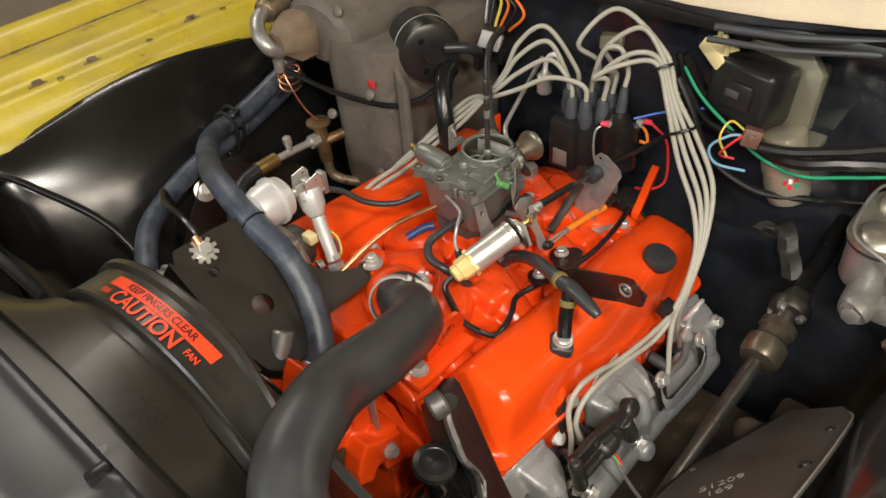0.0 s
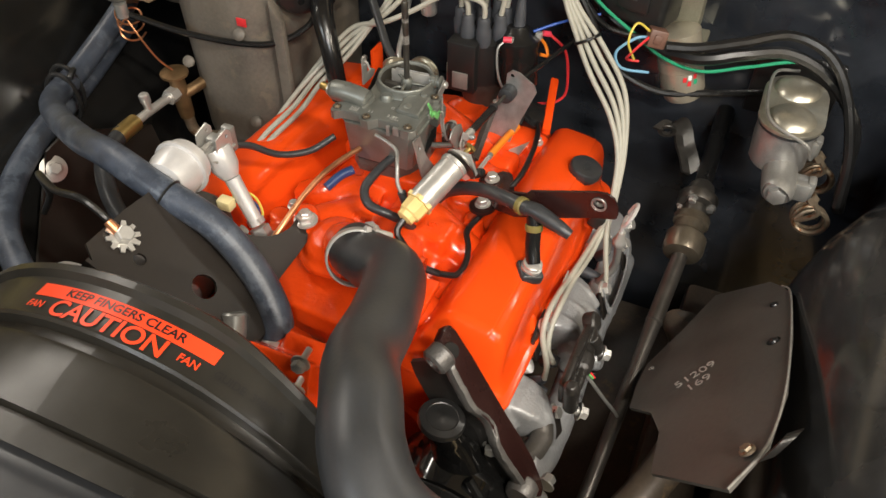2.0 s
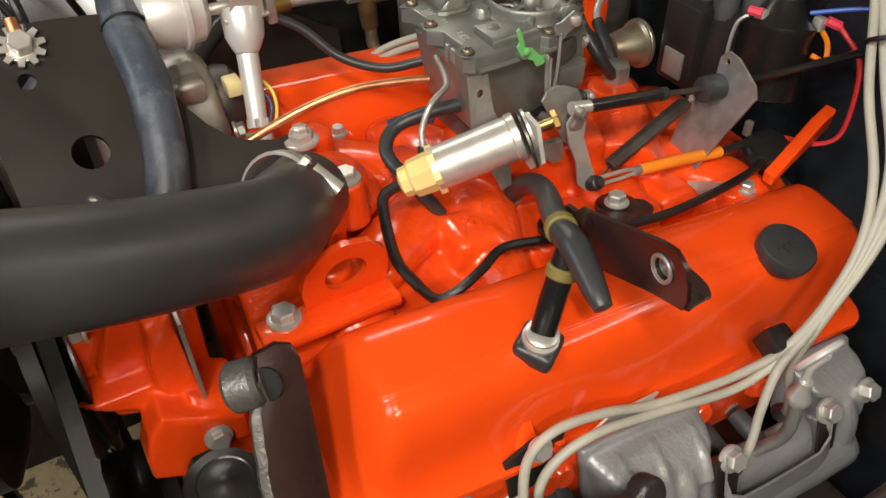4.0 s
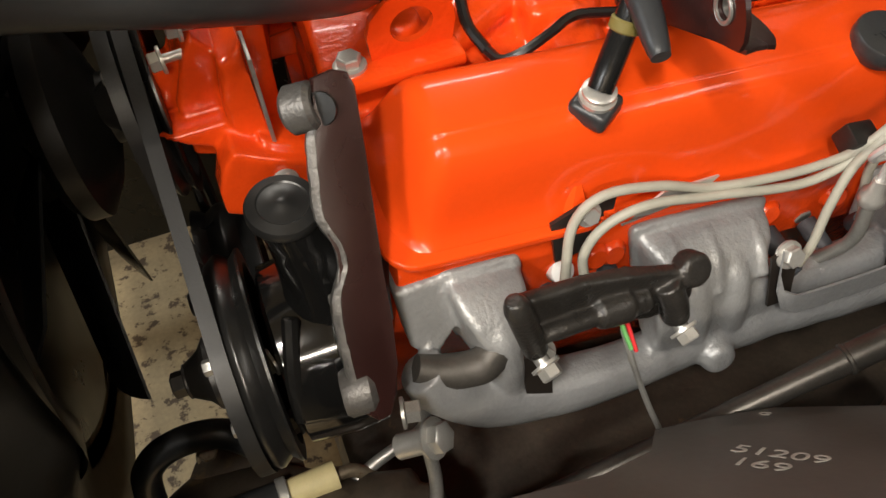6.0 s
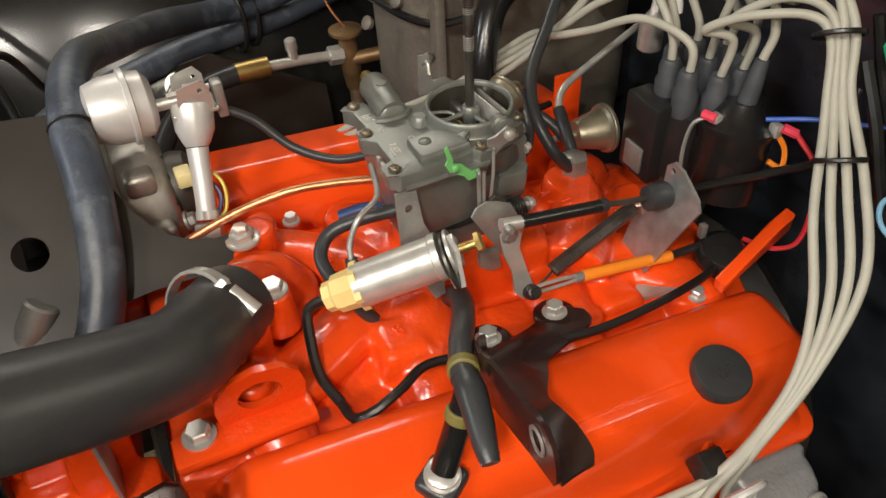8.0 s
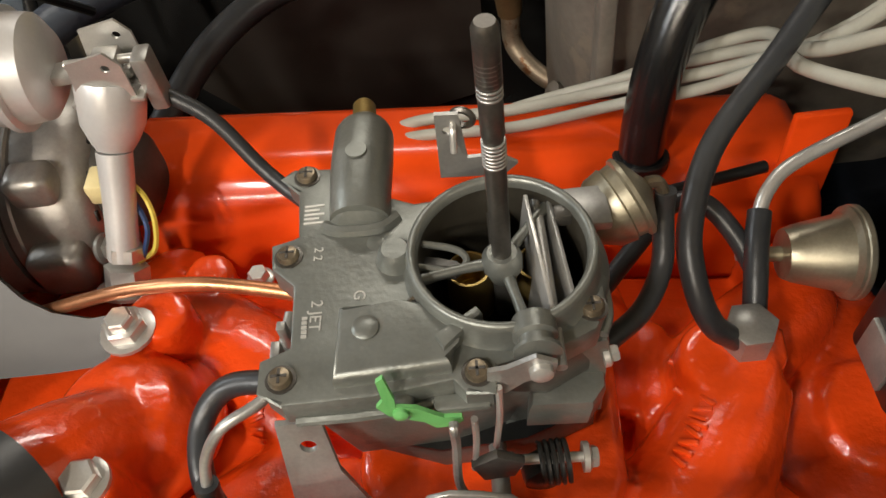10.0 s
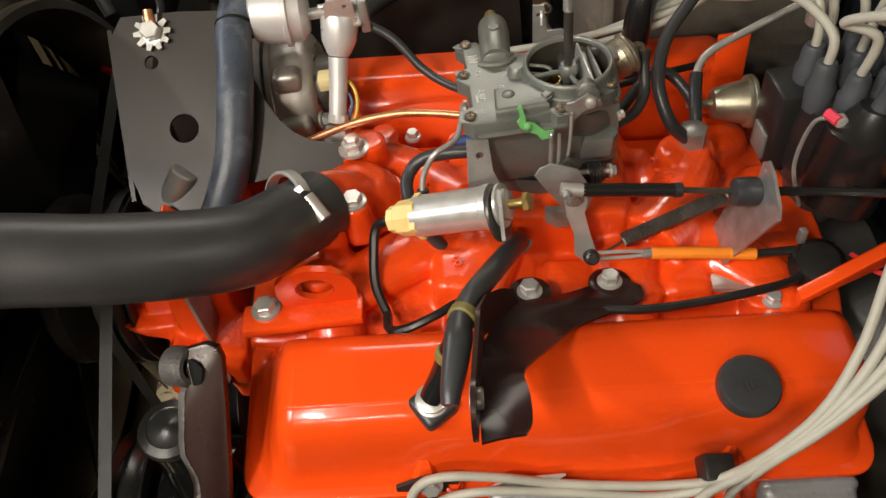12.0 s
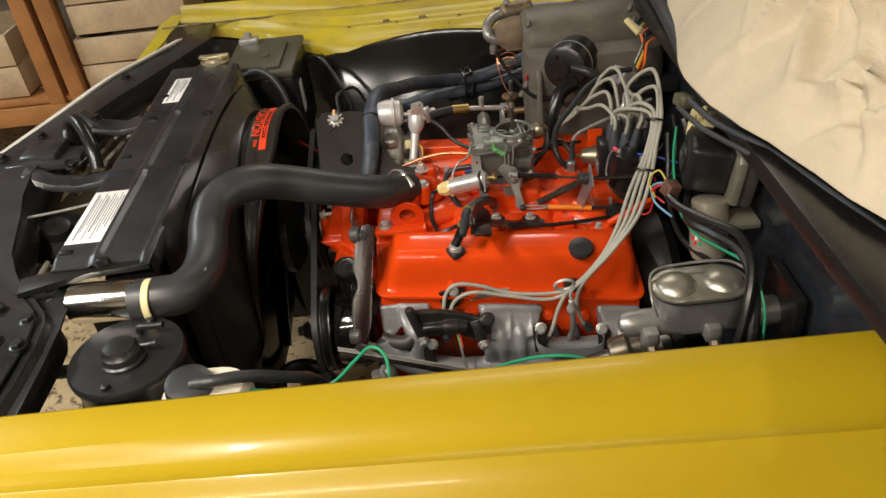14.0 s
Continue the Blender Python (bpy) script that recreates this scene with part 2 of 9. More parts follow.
# gloss black paint; the blue tint and pale film paint in its sheen
FIREWALL = mat("sheen_tinted_firewall", (0.017, 0.020, 0.026), 0.17, vary=0.3, scale=9, bump=0.0060, bump_scale=9, dust=(0.11, 0.12, 0.135), dust_amount=0.20, coat=0.8)
# the heavy pale film here paints reflected sheen into the black
INNER_BLACK = mat("glossy_black_inner_panel", (0.018, 0.018, 0.018), 0.20, vary=0.3, scale=8, bump=0.0030, bump_scale=11, speck=(0.075, 0.012, 0.008), speck_at=0.655, speck_scale=6, dust=(0.12, 0.12, 0.12), dust_amount=0.30, coat=0.4)
PANEL_BLACK = mat("semi_gloss_radiator_paint", (0.017, 0.018, 0.020), 0.30, vary=0.25, scale=12, bump=0.0008, bump_scale=30, dust=(0.14, 0.14, 0.14), dust_amount=0.14)
BELT = mat("dark_drive_belt", (0.012, 0.012, 0.012), 0.5, vary=0.3, scale=60, bump=0.0006, bump_scale=500)
PUMP_BLACK = mat("wet_black_pump_paint", (0.006, 0.006, 0.006), 0.10, vary=0.2, scale=20, bump=0.0006, bump_scale=30, coat=0.5)
BLACK_GLOSS = mat("gloss_black_paint", (0.008, 0.008, 0.008), 0.2, vary=0.2, scale=9, bump=0.0015, bump_scale=9, dust=(0.10, 0.09, 0.075), dust_amount=0.07)
BLACK_CAST = mat("black_painted_casting", (0.016, 0.015, 0.014), 0.36, vary=0.25, scale=25, bump=0.0009, bump_scale=330)
MAROON = mat("brown_black_bracket_paint", (0.024, 0.009, 0.008), 0.28, vary=0.25, scale=14, bump=0.0004, bump_scale=300)
BLACK_SHEET = mat("grey_black_sheet_steel", (0.020, 0.016, 0.013), 0.42, metal=0.10, vary=0.22, scale=16, bump=0.0002, bump_scale=300)
PLASTIC = mat("black_plastic", (0.014, 0.014, 0.014), 0.31, vary=0.15, scale=20, bump=0.0002, bump_scale=700)
RUBBER = mat("black_rubber", (0.026, 0.028, 0.031), 0.36, vary=0.25, scale=22, bump=0.0012, bump_scale=220, dust=(0.08, 0.075, 0.065), dust_amount=0.18)
RUBBER_OLD = mat("bluish_old_rubber", (0.040, 0.050, 0.070), 0.42, vary=0.5, scale=34, bump=0.0016, bump_scale=160, speck=(0.075, 0.09, 0.115), speck_at=0.52, speck_scale=28, dust=(0.09, 0.09, 0.09), dust_amount=0.2)
HOSE_RUBBER = mat("smooth_black_hose_rubber", (0.026, 0.028, 0.031), 0.40, vary=0.25, scale=22, bump=0.0006, bump_scale=220, dust=(0.08, 0.075, 0.065), dust_amount=0.18, spec=0.65)
SLEEVE = mat("shiny_black_sleeve", (0.010, 0.010, 0.010), 0.22, vary=0.2, scale=40, bump=0.0004, bump_scale=300)
IRON = mat("grey_cast_iron_paint", (0.315, 0.32, 0.325), 0.40, metal=0.35, vary=0.16, scale=20, bump=0.0042, bump_scale=240)
IRON_DARK = mat("bare_dark_casting", (0.085, 0.078, 0.070), 0.5, metal=0.5, vary=0.3, scale=25, bump=0.001, bump_scale=300)
CAST_ALU = mat("dull_cast_aluminium", (0.42, 0.40, 0.37), 0.42, metal=0.7, vary=0.2, scale=35, bump=0.0012, bump_scale=260, dust=(0.16, 0.14, 0.11), dust_amount=0.35)
CARB = mat("zinc_carburettor_casting", (0.215, 0.226, 0.208), 0.38, metal=0.6, vary=0.18, scale=45, bump=0.0010, bump_scale=360, dust=(0.15, 0.15, 0.13), dust_amount=0.30)
CARB_DARK = mat("dirty_zinc_casting", (0.13, 0.13, 0.12), 0.36, metal=0.5, vary=0.25, scale=45, bump=0.0006, bump_scale=420, dust=(0.07, 0.06, 0.05), dust_amount=0.6)
CARB_EDGE = mat("rubbed_raised_zinc", (0.50, 0.49, 0.46), 0.36, metal=0.6, vary=0.15, scale=90)
STEEL_DARK = mat("oily_dark_steel", (0.12, 0.112, 0.10), 0.36, metal=0.8, vary=0.3, scale=60, bump=0.0004, bump_scale=400)
BROWN_SCREW = mat("browned_screw_steel", (0.27, 0.22, 0.155), 0.36, metal=0.85, vary=0.3, scale=150, bump=0.0004, bump_scale=500)
STEEL = mat("zinc_plated_steel", (0.58, 0.57, 0.54), 0.32, metal=0.65, vary=0.14, scale=60, bump=0.0003, bump_scale=500)
STEEL_DULL = mat("dull_steel", (0.36, 0.355, 0.335), 0.38, metal=0.65, vary=0.25, scale=45, bump=0.0005, bump_scale=400)
SILVER = mat("silver_paint", (0.60, 0.59, 0.58), 0.36, metal=0.35, vary=0.08, scale=30, bump=0.0004, bump_scale=260)
CHROME = mat("polished_tank_end", (0.72, 0.70, 0.66), 0.14, metal=1.0, vary=0.1, scale=30, bump=0.0012, bump_scale=60)
BRASS = mat("brass", (0.46, 0.33, 0.12), 0.38, metal=0.9, vary=0.25, scale=60, bump=0.0004, bump_scale=400)
YELLOW_ZINC = mat("yellow_zinc_plate", (0.58, 0.52, 0.36), 0.32, metal=0.85, vary=0.2, scale=45)
CUP_ZINC = mat("dulled_yellow_zinc", (0.36, 0.33, 0.25), 0.36, metal=0.8, vary=0.25, scale=45, bump=0.0004, bump_scale=300)
COPPER = mat("copper_tube", (0.66, 0.30, 0.15), 0.35, metal=0.9, vary=0.25, scale=50)
BROWN_STEEL = mat("tarnished_valve_body", (0.20, 0.125, 0.06), 0.5, metal=0.7, vary=0.35, scale=50, bump=0.0008, bump_scale=300)
RUSTY = mat("rust_stained_steel", (0.25, 0.20, 0.14), 0.5, metal=0.7, vary=0.35, scale=40, bump=0.0008, bump_scale=300, speck=(0.14, 0.06, 0.02), speck_at=0.55)
CREAM = mat("cream_plastic", (0.72, 0.55, 0.22), 0.45, vary=0.1, scale=40)
CREAM_PALE = mat("pale_yellow_plastic", (0.74, 0.63, 0.33), 0.45, vary=0.1, scale=40)
TANK_WHITE = mat("milky_tank_plastic", (0.70, 0.64, 0.50), 0.5, vary=0.12, scale=15)
GREEN = mat("green_paint", (0.14, 0.42, 0.13), 0.45, vary=0.15, scale=60)
GREEN_WIRE = mat("green_wire", (0.02, 0.30, 0.15), 0.4)
RED_WIRE = mat("red_wire", (0.62, 0.03, 0.035), 0.4)
PINK_BOOT = mat("pinkish_red_terminal", (0.72, 0.05, 0.09), 0.4)
BLUE_WIRE = mat("pale_blue_wire", (0.20, 0.42, 0.60), 0.4)
ORANGE_SLEEVE = mat("orange_sleeve", (0.80, 0.22, 0.015), 0.4)
ORANGE_WIRE = mat("orange_wire", (0.80, 0.16, 0.02), 0.4)
YELLOW_WIRE = mat("yellow_wire", (0.66, 0.52, 0.08), 0.45)
BROWN_PLASTIC = mat("brown_connector", (0.13, 0.065, 0.045), 0.45)
BLUE_PAINT = mat("blue_hose", (0.02, 0.05, 0.16), 0.4)
PLUG_WIRE = mat("grey_silicone_cable", (0.365, 0.355, 0.300), 0.5, vary=0.1, scale=60)
BOOT = mat("slate_rubber_boot", (0.050, 0.054, 0.062), 0.5, vary=0.2, scale=60)
BLACK_WIRE = mat("black_wire_tape", (0.010, 0.010, 0.010), 0.32, vary=0.2, scale=80, bump=0.0006, bump_scale=260)
GREY_BOX = mat("grey_relay", (0.42, 0.42, 0.43), 0.42, vary=0.08)
LABEL = mat("white_label", (0.80, 0.80, 0.78), 0.4, vary=0.04)
PRINT = mat("grey_label_print", (0.26, 0.26, 0.27), 0.5)
DECAL = mat("red_orange_decal", (0.80, 0.055, 0.012), 0.4, vary=0.05)
CHALK = mat("pale_stencil", (0.42, 0.41, 0.38), 0.7, vary=0.25, scale=90)
HEATER = mat("dirty_heater_case", (0.115, 0.104, 0.088), 0.50, vary=0.45, scale=14, bump=0.0014, bump_scale=160, speck=(0.15, 0.13, 0.10), speck_at=0.57, speck_scale=22, dust=(0.16, 0.135, 0.10), dust_amount=0.45)
SEALER = mat("brown_sealing_putty", (0.17, 0.125, 0.08), 0.85, vary=0.35, scale=40, bump=0.004, bump_scale=80)
GREASY = mat("greasy_brown_black_steel", (0.070, 0.054, 0.040), 0.45, metal=0.2, vary=0.5, scale=14, bump=0.004, bump_scale=60, speck=(0.16, 0.11, 0.06), speck_at=0.6, speck_scale=18)
MATT_SHIELD = mat("matt_black_splash_sheet", (0.070, 0.065, 0.058), 0.46, vary=0.3, scale=10, bump=0.0009, bump_scale=160, dust=(0.12, 0.11, 0.095), dust_amount=0.25)
FENDER = mat("yellow_car_paint", (0.40, 0.275, 0.010), 0.32, vary=0.06, scale=3, coat=0.10, rough_vary=0.1, spec=0.3)
FENDER_IN = mat("yellow_inner_flange", (0.50, 0.39, 0.022), 0.38, vary=0.22, scale=10, speck=(0.25, 0.15, 0.05), speck_at=0.63, speck_scale=14, dust=(0.30, 0.24, 0.13), dust_amount=0.35)
CLOTH = mat("cream_cotton_cloth", (0.66, 0.57, 0.42), 0.9, vary=0.10, scale=8, bump=0.0006, bump_scale=1500)
WOOD = mat("orange_brown_timber", (0.36, 0.155, 0.050), 0.5, vary=0.3, scale=9, bump=0.0006, bump_scale=120)
WOOD_PALE = mat("weathered_pale_board", (0.50, 0.37, 0.23), 0.7, vary=0.3, scale=7, bump=0.0008, bump_scale=110)
WALL = mat("garage_wall_plaster", (0.30, 0.26, 0.21), 0.85, vary=0.12, scale=3, bump=0.002, bump_scale=40)
CEILING = mat("ceiling_board_white", (0.34, 0.32, 0.28), 0.8, vary=0.06, scale=3)
FLOOR = mat("speckled_concrete_floor", (0.42, 0.315, 0.17), 0.6, vary=0.35, scale=9, bump=0.001, bump_scale=90, speck=(0.10, 0.065, 0.035), speck_at=0.54, speck_scale=34)
ALU = mat("tube_light_housing", (0.75, 0.75, 0.73), 0.4, vary=0.05)
GRILLE = mat("pale_grille_slat", (0.27, 0.25, 0.20), 0.4, metal=0.3, vary=0.15, scale=20)


def glow(name, colour, strength):
    m = bpy.data.materials.new(name)
    m.use_nodes = True
    b = m.node_tree.nodes["Principled BSDF"]
    b.inputs["Base Color"].default_value = (*colour, 1)
    b.inputs["Emission Color"].default_value = (*colour, 1)
    b.inputs["Emission Strength"].default_value = strength
    return m


TUBE_ON = glow("lit_tube", (1.0, 0.94, 0.84), 6.0)


# ---- the garage ----
X0, X1, Y0, Y1, TOP = -3.2, 3.6, -3.0, 2.6, 2.6
solid("floor", box(B(), (X0 - 0.2, Y0 - 0.2, -0.12), (X1 + 0.2, Y1 + 0.2, 0)), FLOOR, "speckled tan concrete garage floor", "floor", kind="structure")
solid("ceiling", box(B(), (X0 - 0.2, Y0 - 0.2, TOP), (X1 + 0.2, Y1 + 0.2, TOP + 0.12)), CEILING, "plain off-white garage ceiling", "ceiling", kind="structure")
for name, lo, hi in (("wall_front", (X0 - 0.2, Y0, 0), (X0, Y1, TOP)), ("wall_rear", (X1, Y0, 0), (X1 + 0.2, Y1, TOP)),
                     ("wall_driver", (X0 - 0.2, Y0 - 0.2, 0), (X1 + 0.2, Y0, TOP)), ("wall_passenger", (X0 - 0.2, Y1, 0), (X1 + 0.2, Y1 + 0.2, TOP))):
    solid(name, box(B(), lo, hi), WALL, "plain tan plastered garage wall", "wall", kind="structure")

for centre, lx, ly, watts, tone in LAMPS:
    c = V(centre)
    batten = thing("ceiling_lamp", (c.x, c.y, TOP), "white fluorescent batten fixed to the ceiling", "lamp", "garage ceiling lamps")
    hx, hy = lx / 2 + 0.03, ly / 2 + 0.01
    part("housing", box(B(), (c.x - hx, c.y - hy, TOP - 0.06), (c.x + hx, c.y + hy, TOP), edge=0.008), ALU, batten)
    d = V((lx / 2, 0, 0)) if lx > ly else V((0, ly / 2, 0))
    part("lamp_tube", cyl(B(), c - d + V((0, 0, 0.065)), c + d + V((0, 0, 0.065)), 0.013), TUBE_ON, batten)


# ---- the engine: its own axes lean back and are turned a little ----
ENG = pose(0.25, -0.004, 0.83, 0, 3.8, -3.8)


def e(u, v, w):
    """A place in the engine's axes (u rearwards, v to the passenger side, w up) in the world."""
    return ENG @ V((u, v, w))


def eng(bm):
    return moved(bm, ENG)


# the driver's bank of the engine lies in axes of its own
NEAR = pose(0.252, 0.0225, 0.8115, 0, 8, 0)
FAR_BANK = pose(0.25, 0.0, 0.817, 0, 4.6, -3.0)


def bank(bm, s):
    return moved(bm, NEAR if s < 0 else FAR_BANK)


engine = thing("engine", (0.25, 0, 0.35), "orange-painted V8 engine with stamped rocker covers", "engine")


def rocker_cover(s):
    """A pressed rocker cover on one head; s is the side."""
    prof = [(0.130, -0.034), (0.143, -0.012), (0.155, 0.008), (0.164, 0.0190), (0.171, 0.0236), (0.179, 0.0258), (0.188, 0.0256), (0.206, 0.0233), (0.2215, 0.0209), (0.2238, 0.0205), (0.2244, 0.0200), (0.2249, 0.0188), (0.2258, 0.0182), (0.2300, 0.0163),
            (0.2335, 0.0138), (0.2368, 0.0092), (0.2395, 0.0010), (0.2410, -0.010), (0.2418, -0.024), (0.2424, -0.036), (0.2436, -0.045), (0.2460, -0.0525), (0.2500, -0.0580)]
    a, b = prof[0], prof[-1]
    stations = [(-0.2575, 0.0), (-0.2555, 0.035), (-0.2525, 0.11), (-0.2485, 0.26), (-0.2430, 0.52), (-0.2380, 0.74), (-0.2340, 0.88), (-0.2290, 0.965), (-0.2220, 1.0), (-0.1, 1.0), (0.0, 1.0), (0.1, 1.0),
                (0.190, 1.0), (0.200, 0.95), (0.207, 0.84), (0.214, 0.62), (0.2215, 0.30), (0.227, 0.08), (0.229, 0.0)]
    rows = []
    for u, k in stations:
        row = []
        for i, (v, w) in enumerate(prof):
            f = i / (len(prof) - 1)
            bv, bw = a[0] + (b[0] - a[0]) * f, a[1] + (b[1] - a[1]) * f
            inset = (1 - k) ** 2 * 0.010
            w += 0.036 * (u + 0.222) * min(1, max(0, (w + 0.034) / 0.05))
            v2, w2 = bv + (v - bv) * k, bw + (w - bw) * k
            mid = (a[0] + b[0]) / 2
            row.append((u, s * (v2 + (mid - v2) / 0.06 * inset), w2))
        rows.append(row)
    bm = loft(B(), rows, closed=False)
    # flange round the foot, with a rolled rim
    n = 9
    out = []
    u0, u1, va, vb, r = -0.268, 0.238, 0.116, 0.2575, 0.022
    for cu, cv, st in ((u1 - r, vb - r, 0), (u0 + r, vb - r, 1), (u0 + r, va + r, 2), (u1 - r, va + r, 3)):
        for k in range(n):
            t = (st + k / (n - 1)) * math.pi / 2
            out.append((cu + r * math.cos(t), cv + r * math.sin(t)))

    def flange(u, v, d):
        f = (v - 0.126) / (0.250 - 0.126)
        return (u, s * v, -0.034 - 0.024 * f - 0.0006 - d)

    prism(bm, out, flange, 0.0055, edge=0.0018)
    return bank(bm, s)


for s in (-1, 1):
    cover = part("rocker_cover", rocker_cover(s), ORANGE, engine, "glossy orange pressed-steel rocker cover", sharp=50)
    for u in (-0.128, 0.112):
        # gusset pressed into the side above each hold-down bolt
        bm = loft(B(), [[(u - 0.012, s * 0.2405, -0.050), (u + 0.012, s * 0.2405, -0.050), (u + 0.008, s * 0.2535, -0.0565), (u - 0.008, s * 0.2535, -0.0565)], [(u - 0.004, s * 0.2405, -0.030), (u + 0.004, s * 0.2405, -0.030), (u + 0.002, s * 0.2425, -0.034), (u - 0.002, s * 0.2425, -0.034)]])
        part("cover_gusset", bank(bm, s), ORANGE, cover)
        part("cover_bolt", bank(hexhead(B(), (u + 0.022, s * 0.252, -0.0575), (0, s * 0.2, 1), 0.0055, 0.006), s), ORANGE_CAST, cover)

for s in (-1, 1):
    # cylinder head under the cover
    sec = [(0.10, -0.042), (0.240, -0.0680), (0.247, -0.082), (0.243, -0.150), (0.20, -0.175), (0.12, -0.120), (0.085, -0.07)]
    bm = prism(B(), [(v, w) for v, w in sec], lambda v, w, d: (-0.258 + d, s * v, w), 0.49, edge=0.004)
    head = part("cylinder_head", roughen(bank(bm, s), 0.0006, 0.03), ORANGE_CAST, engine)
    for u in (-0.10, -0.085, 0.045, 0.06, 0.13, 0.17):
        part("head_boss", bank(lathe(B(), [(0.013, 0), (0.012, 0.006), (0.008, 0.010)], (u, s * 0.243, -0.112), (0, s, 0.25), 14), s), ORANGE_CAST, head)

# block, front cover and sump
bm = prism(B(), [(-0.20, -0.15), (-0.12, -0.10), (0.12, -0.10), (0.20, -0.15), (0.16, -0.34), (0.13, -0.42), (-0.13, -0.42), (-0.16, -0.34)], lambda v, w, d: (-0.262 + d, v, w), 0.50, edge=0.006)
part("engine_block", eng(bm), ORANGE_CAST, engine)
bm = prism(B(), [(-0.10, -0.42), (-0.085, -0.12), (0.085, -0.12), (0.10, -0.42)], lambda v, w, d: (-0.275 + d, v, w), 0.02, edge=0.004)
part("timing_cover", eng(bm), ORANGE_CAST, engine)


# intake manifold
CASTINGS = []
manifold = part("intake_manifold", eng(prism(B(), [(-0.125, -0.055), (-0.122, -0.030), (-0.09, -0.014), (-0.05, -0.006), (0.05, -0.006), (0.09, -0.014), (0.122, -0.030), (0.125, -0.055)],
                                             lambda v, w, d: (-0.262 + d, v, w), 0.495, edge=0.004)), ORANGE_CAST, engine)
for s in (-1, 1):
    for u0, u1 in ((-0.08, -0.185), (-0.05, -0.070), (0.06, 0.055), (0.10, 0.175)):
        bm = tube(B(), [(u0, s * 0.015, 0.0), ((u0 + u1) / 2, s * 0.055, 0.004), (u1, s * 0.092, -0.008), (u1, s * 0.122, -0.034)], [0.030, 0.029, 0.026, 0.024], 18, 7)
        for v in bm.verts:
            v.co.z = -0.012 + (v.co.z + 0.012) * 0.62
        CASTINGS.append(eng(bm))
bm = B()
prism(bm, [(-0.05, -0.05), (0.05, -0.05), (0.058, -0.03), (0.058, 0.03), (0.05, 0.05), (-0.05, 0.05), (-0.06, 0.03), (-0.06, -0.03)], lambda u, v, d: (u + 0.005, v, -0.01 + d), 0.052, edge=0.006)
CASTINGS.append(eng(bm))
for u, v, w, r, h in ((-0.20, -0.085, -0.020, 0.016, 0.040), (-0.19, -0.055, 0.0, 0.013, 0.050), (-0.165, 0.055, -0.01, 0.017, 0.050), (-0.155, 0.10, -0.03, 0.014, 0.042), (0.118, 0.03, -0.012, 0.024, 0.050),
                      (0.07, -0.10, -0.025, 0.013, 0.026), (-0.03, -0.105, -0.025, 0.013, 0.026), (0.16, -0.105, -0.03, 0.012, 0.026), (0.03, 0.105, -0.03, 0.012, 0.026), (0.2, 0.02, -0.03, 0.03, 0.03)):
    CASTINGS.append(eng(lathe(B(), [(r * 1.25, 0), (r * 1.05, h * 0.3), (r, h * 0.9), (r * 0.9, h)], (u, v, w), (0, 0, 1), 18)))
for lo, hi in (((-0.105, -0.10, -0.02), (-0.062, -0.055, 0.013)), ((-0.015, -0.108, -0.03), (0.03, -0.06, 0.002)), ((0.085, -0.105, -0.03), (0.125, -0.05, 0.004)), ((0.075, -0.02, -0.02), (0.10, 0.07, 0.010))):
    CASTINGS.append(eng(box(B(), lo, hi, edge=0.008, seg=3)))
# raised casting mark on the front runner
digit = bpy.data.curves.new("casting_mark", "FONT")
digit.body, digit.size, digit.extrude, digit.align_x = "8", 0.016, 0.0012, "CENTER"
mark = new("casting_mark", digit)
mark.data.materials.append(ORANGE_CAST)
mark.parent = manifold
mark.matrix_local = Matrix.Translation(-base_of(manifold)) @ ENG @ pose(-0.083, -0.079, 0.0138, 0, 0, 20)

# raised casting marks on the rear runner, worn to plain bars
for k, (w_, l_) in enumerate(((0.003, 0.015), (0.003, 0.010), (0.0035, 0.019), (0.003, 0.013), (0.003, 0.016))):
    bm = box(B(), (-w_ / 2, -l_ / 2, 0), (w_ / 2, l_ / 2, 0.0016), pose(0.352 + 0.0055 * (k % 2), -0.014 + 0.0085 * k, 0.8485 - 0.0006 * k, 0, 6, 50), edge=0.0006)
    part("casting_bar", bm, ORANGE_CAST, manifold)
for k in range(7):
    bm = box(B(), (-0.0010, -0.0026, 0), (0.0010, 0.0026, 0.0012), pose(0.366 + 0.0016 * k, -0.020 + 0.0062 * k, 0.8480, 0, 6, -10 + 30 * (k % 3)), edge=0.0004)
    part("casting_bar", bm, ORANGE_CAST, manifold)
# broad rear runner with the plug boss at its end
CASTINGS.append(eng(roughen(tube(B(), [(0.075, -0.055, 0.002), (0.095, -0.030, 0.006), (0.115, 0.0, 0.010), (0.130, 0.030, 0.014)], [0.034, 0.033, 0.029, 0.024], 20), 0.0008, 0.03)))
CASTINGS.append(prism(B(), [(0.366, 0.018), (0.374, 0.006), (0.390, 0.004), (0.402, 0.018), (0.404, 0.034), (0.394, 0.042), (0.372, 0.040)], lambda u, v, d: (u, v, 0.836 + d), 0.019, edge=0.004))
one_casting(manifold, CASTINGS)

# thermostat housing: a dome and a neck
bm = lathe(B(), [(0.046, 0), (0.046, 0.008), (0.040, 0.012), (0.036, 0.022), (0.028, 0.031), (0.014, 0.036), (0.001, 0.037)], (0.078, 0.012, 0.845), (0, 0.05, 1), 28)
tube(bm, [(0.075, 0.0, 0.862), (0.062, -0.014, 0.880), (0.045, -0.030, 0.893)], [0.028, 0.0275, 0.0265], 20)
lathe(bm, [(0.016, 0), (0.013, 0.032), (0.012, 0.038)], (0.082, -0.032, 0.855), (0, 0, 1), 16)
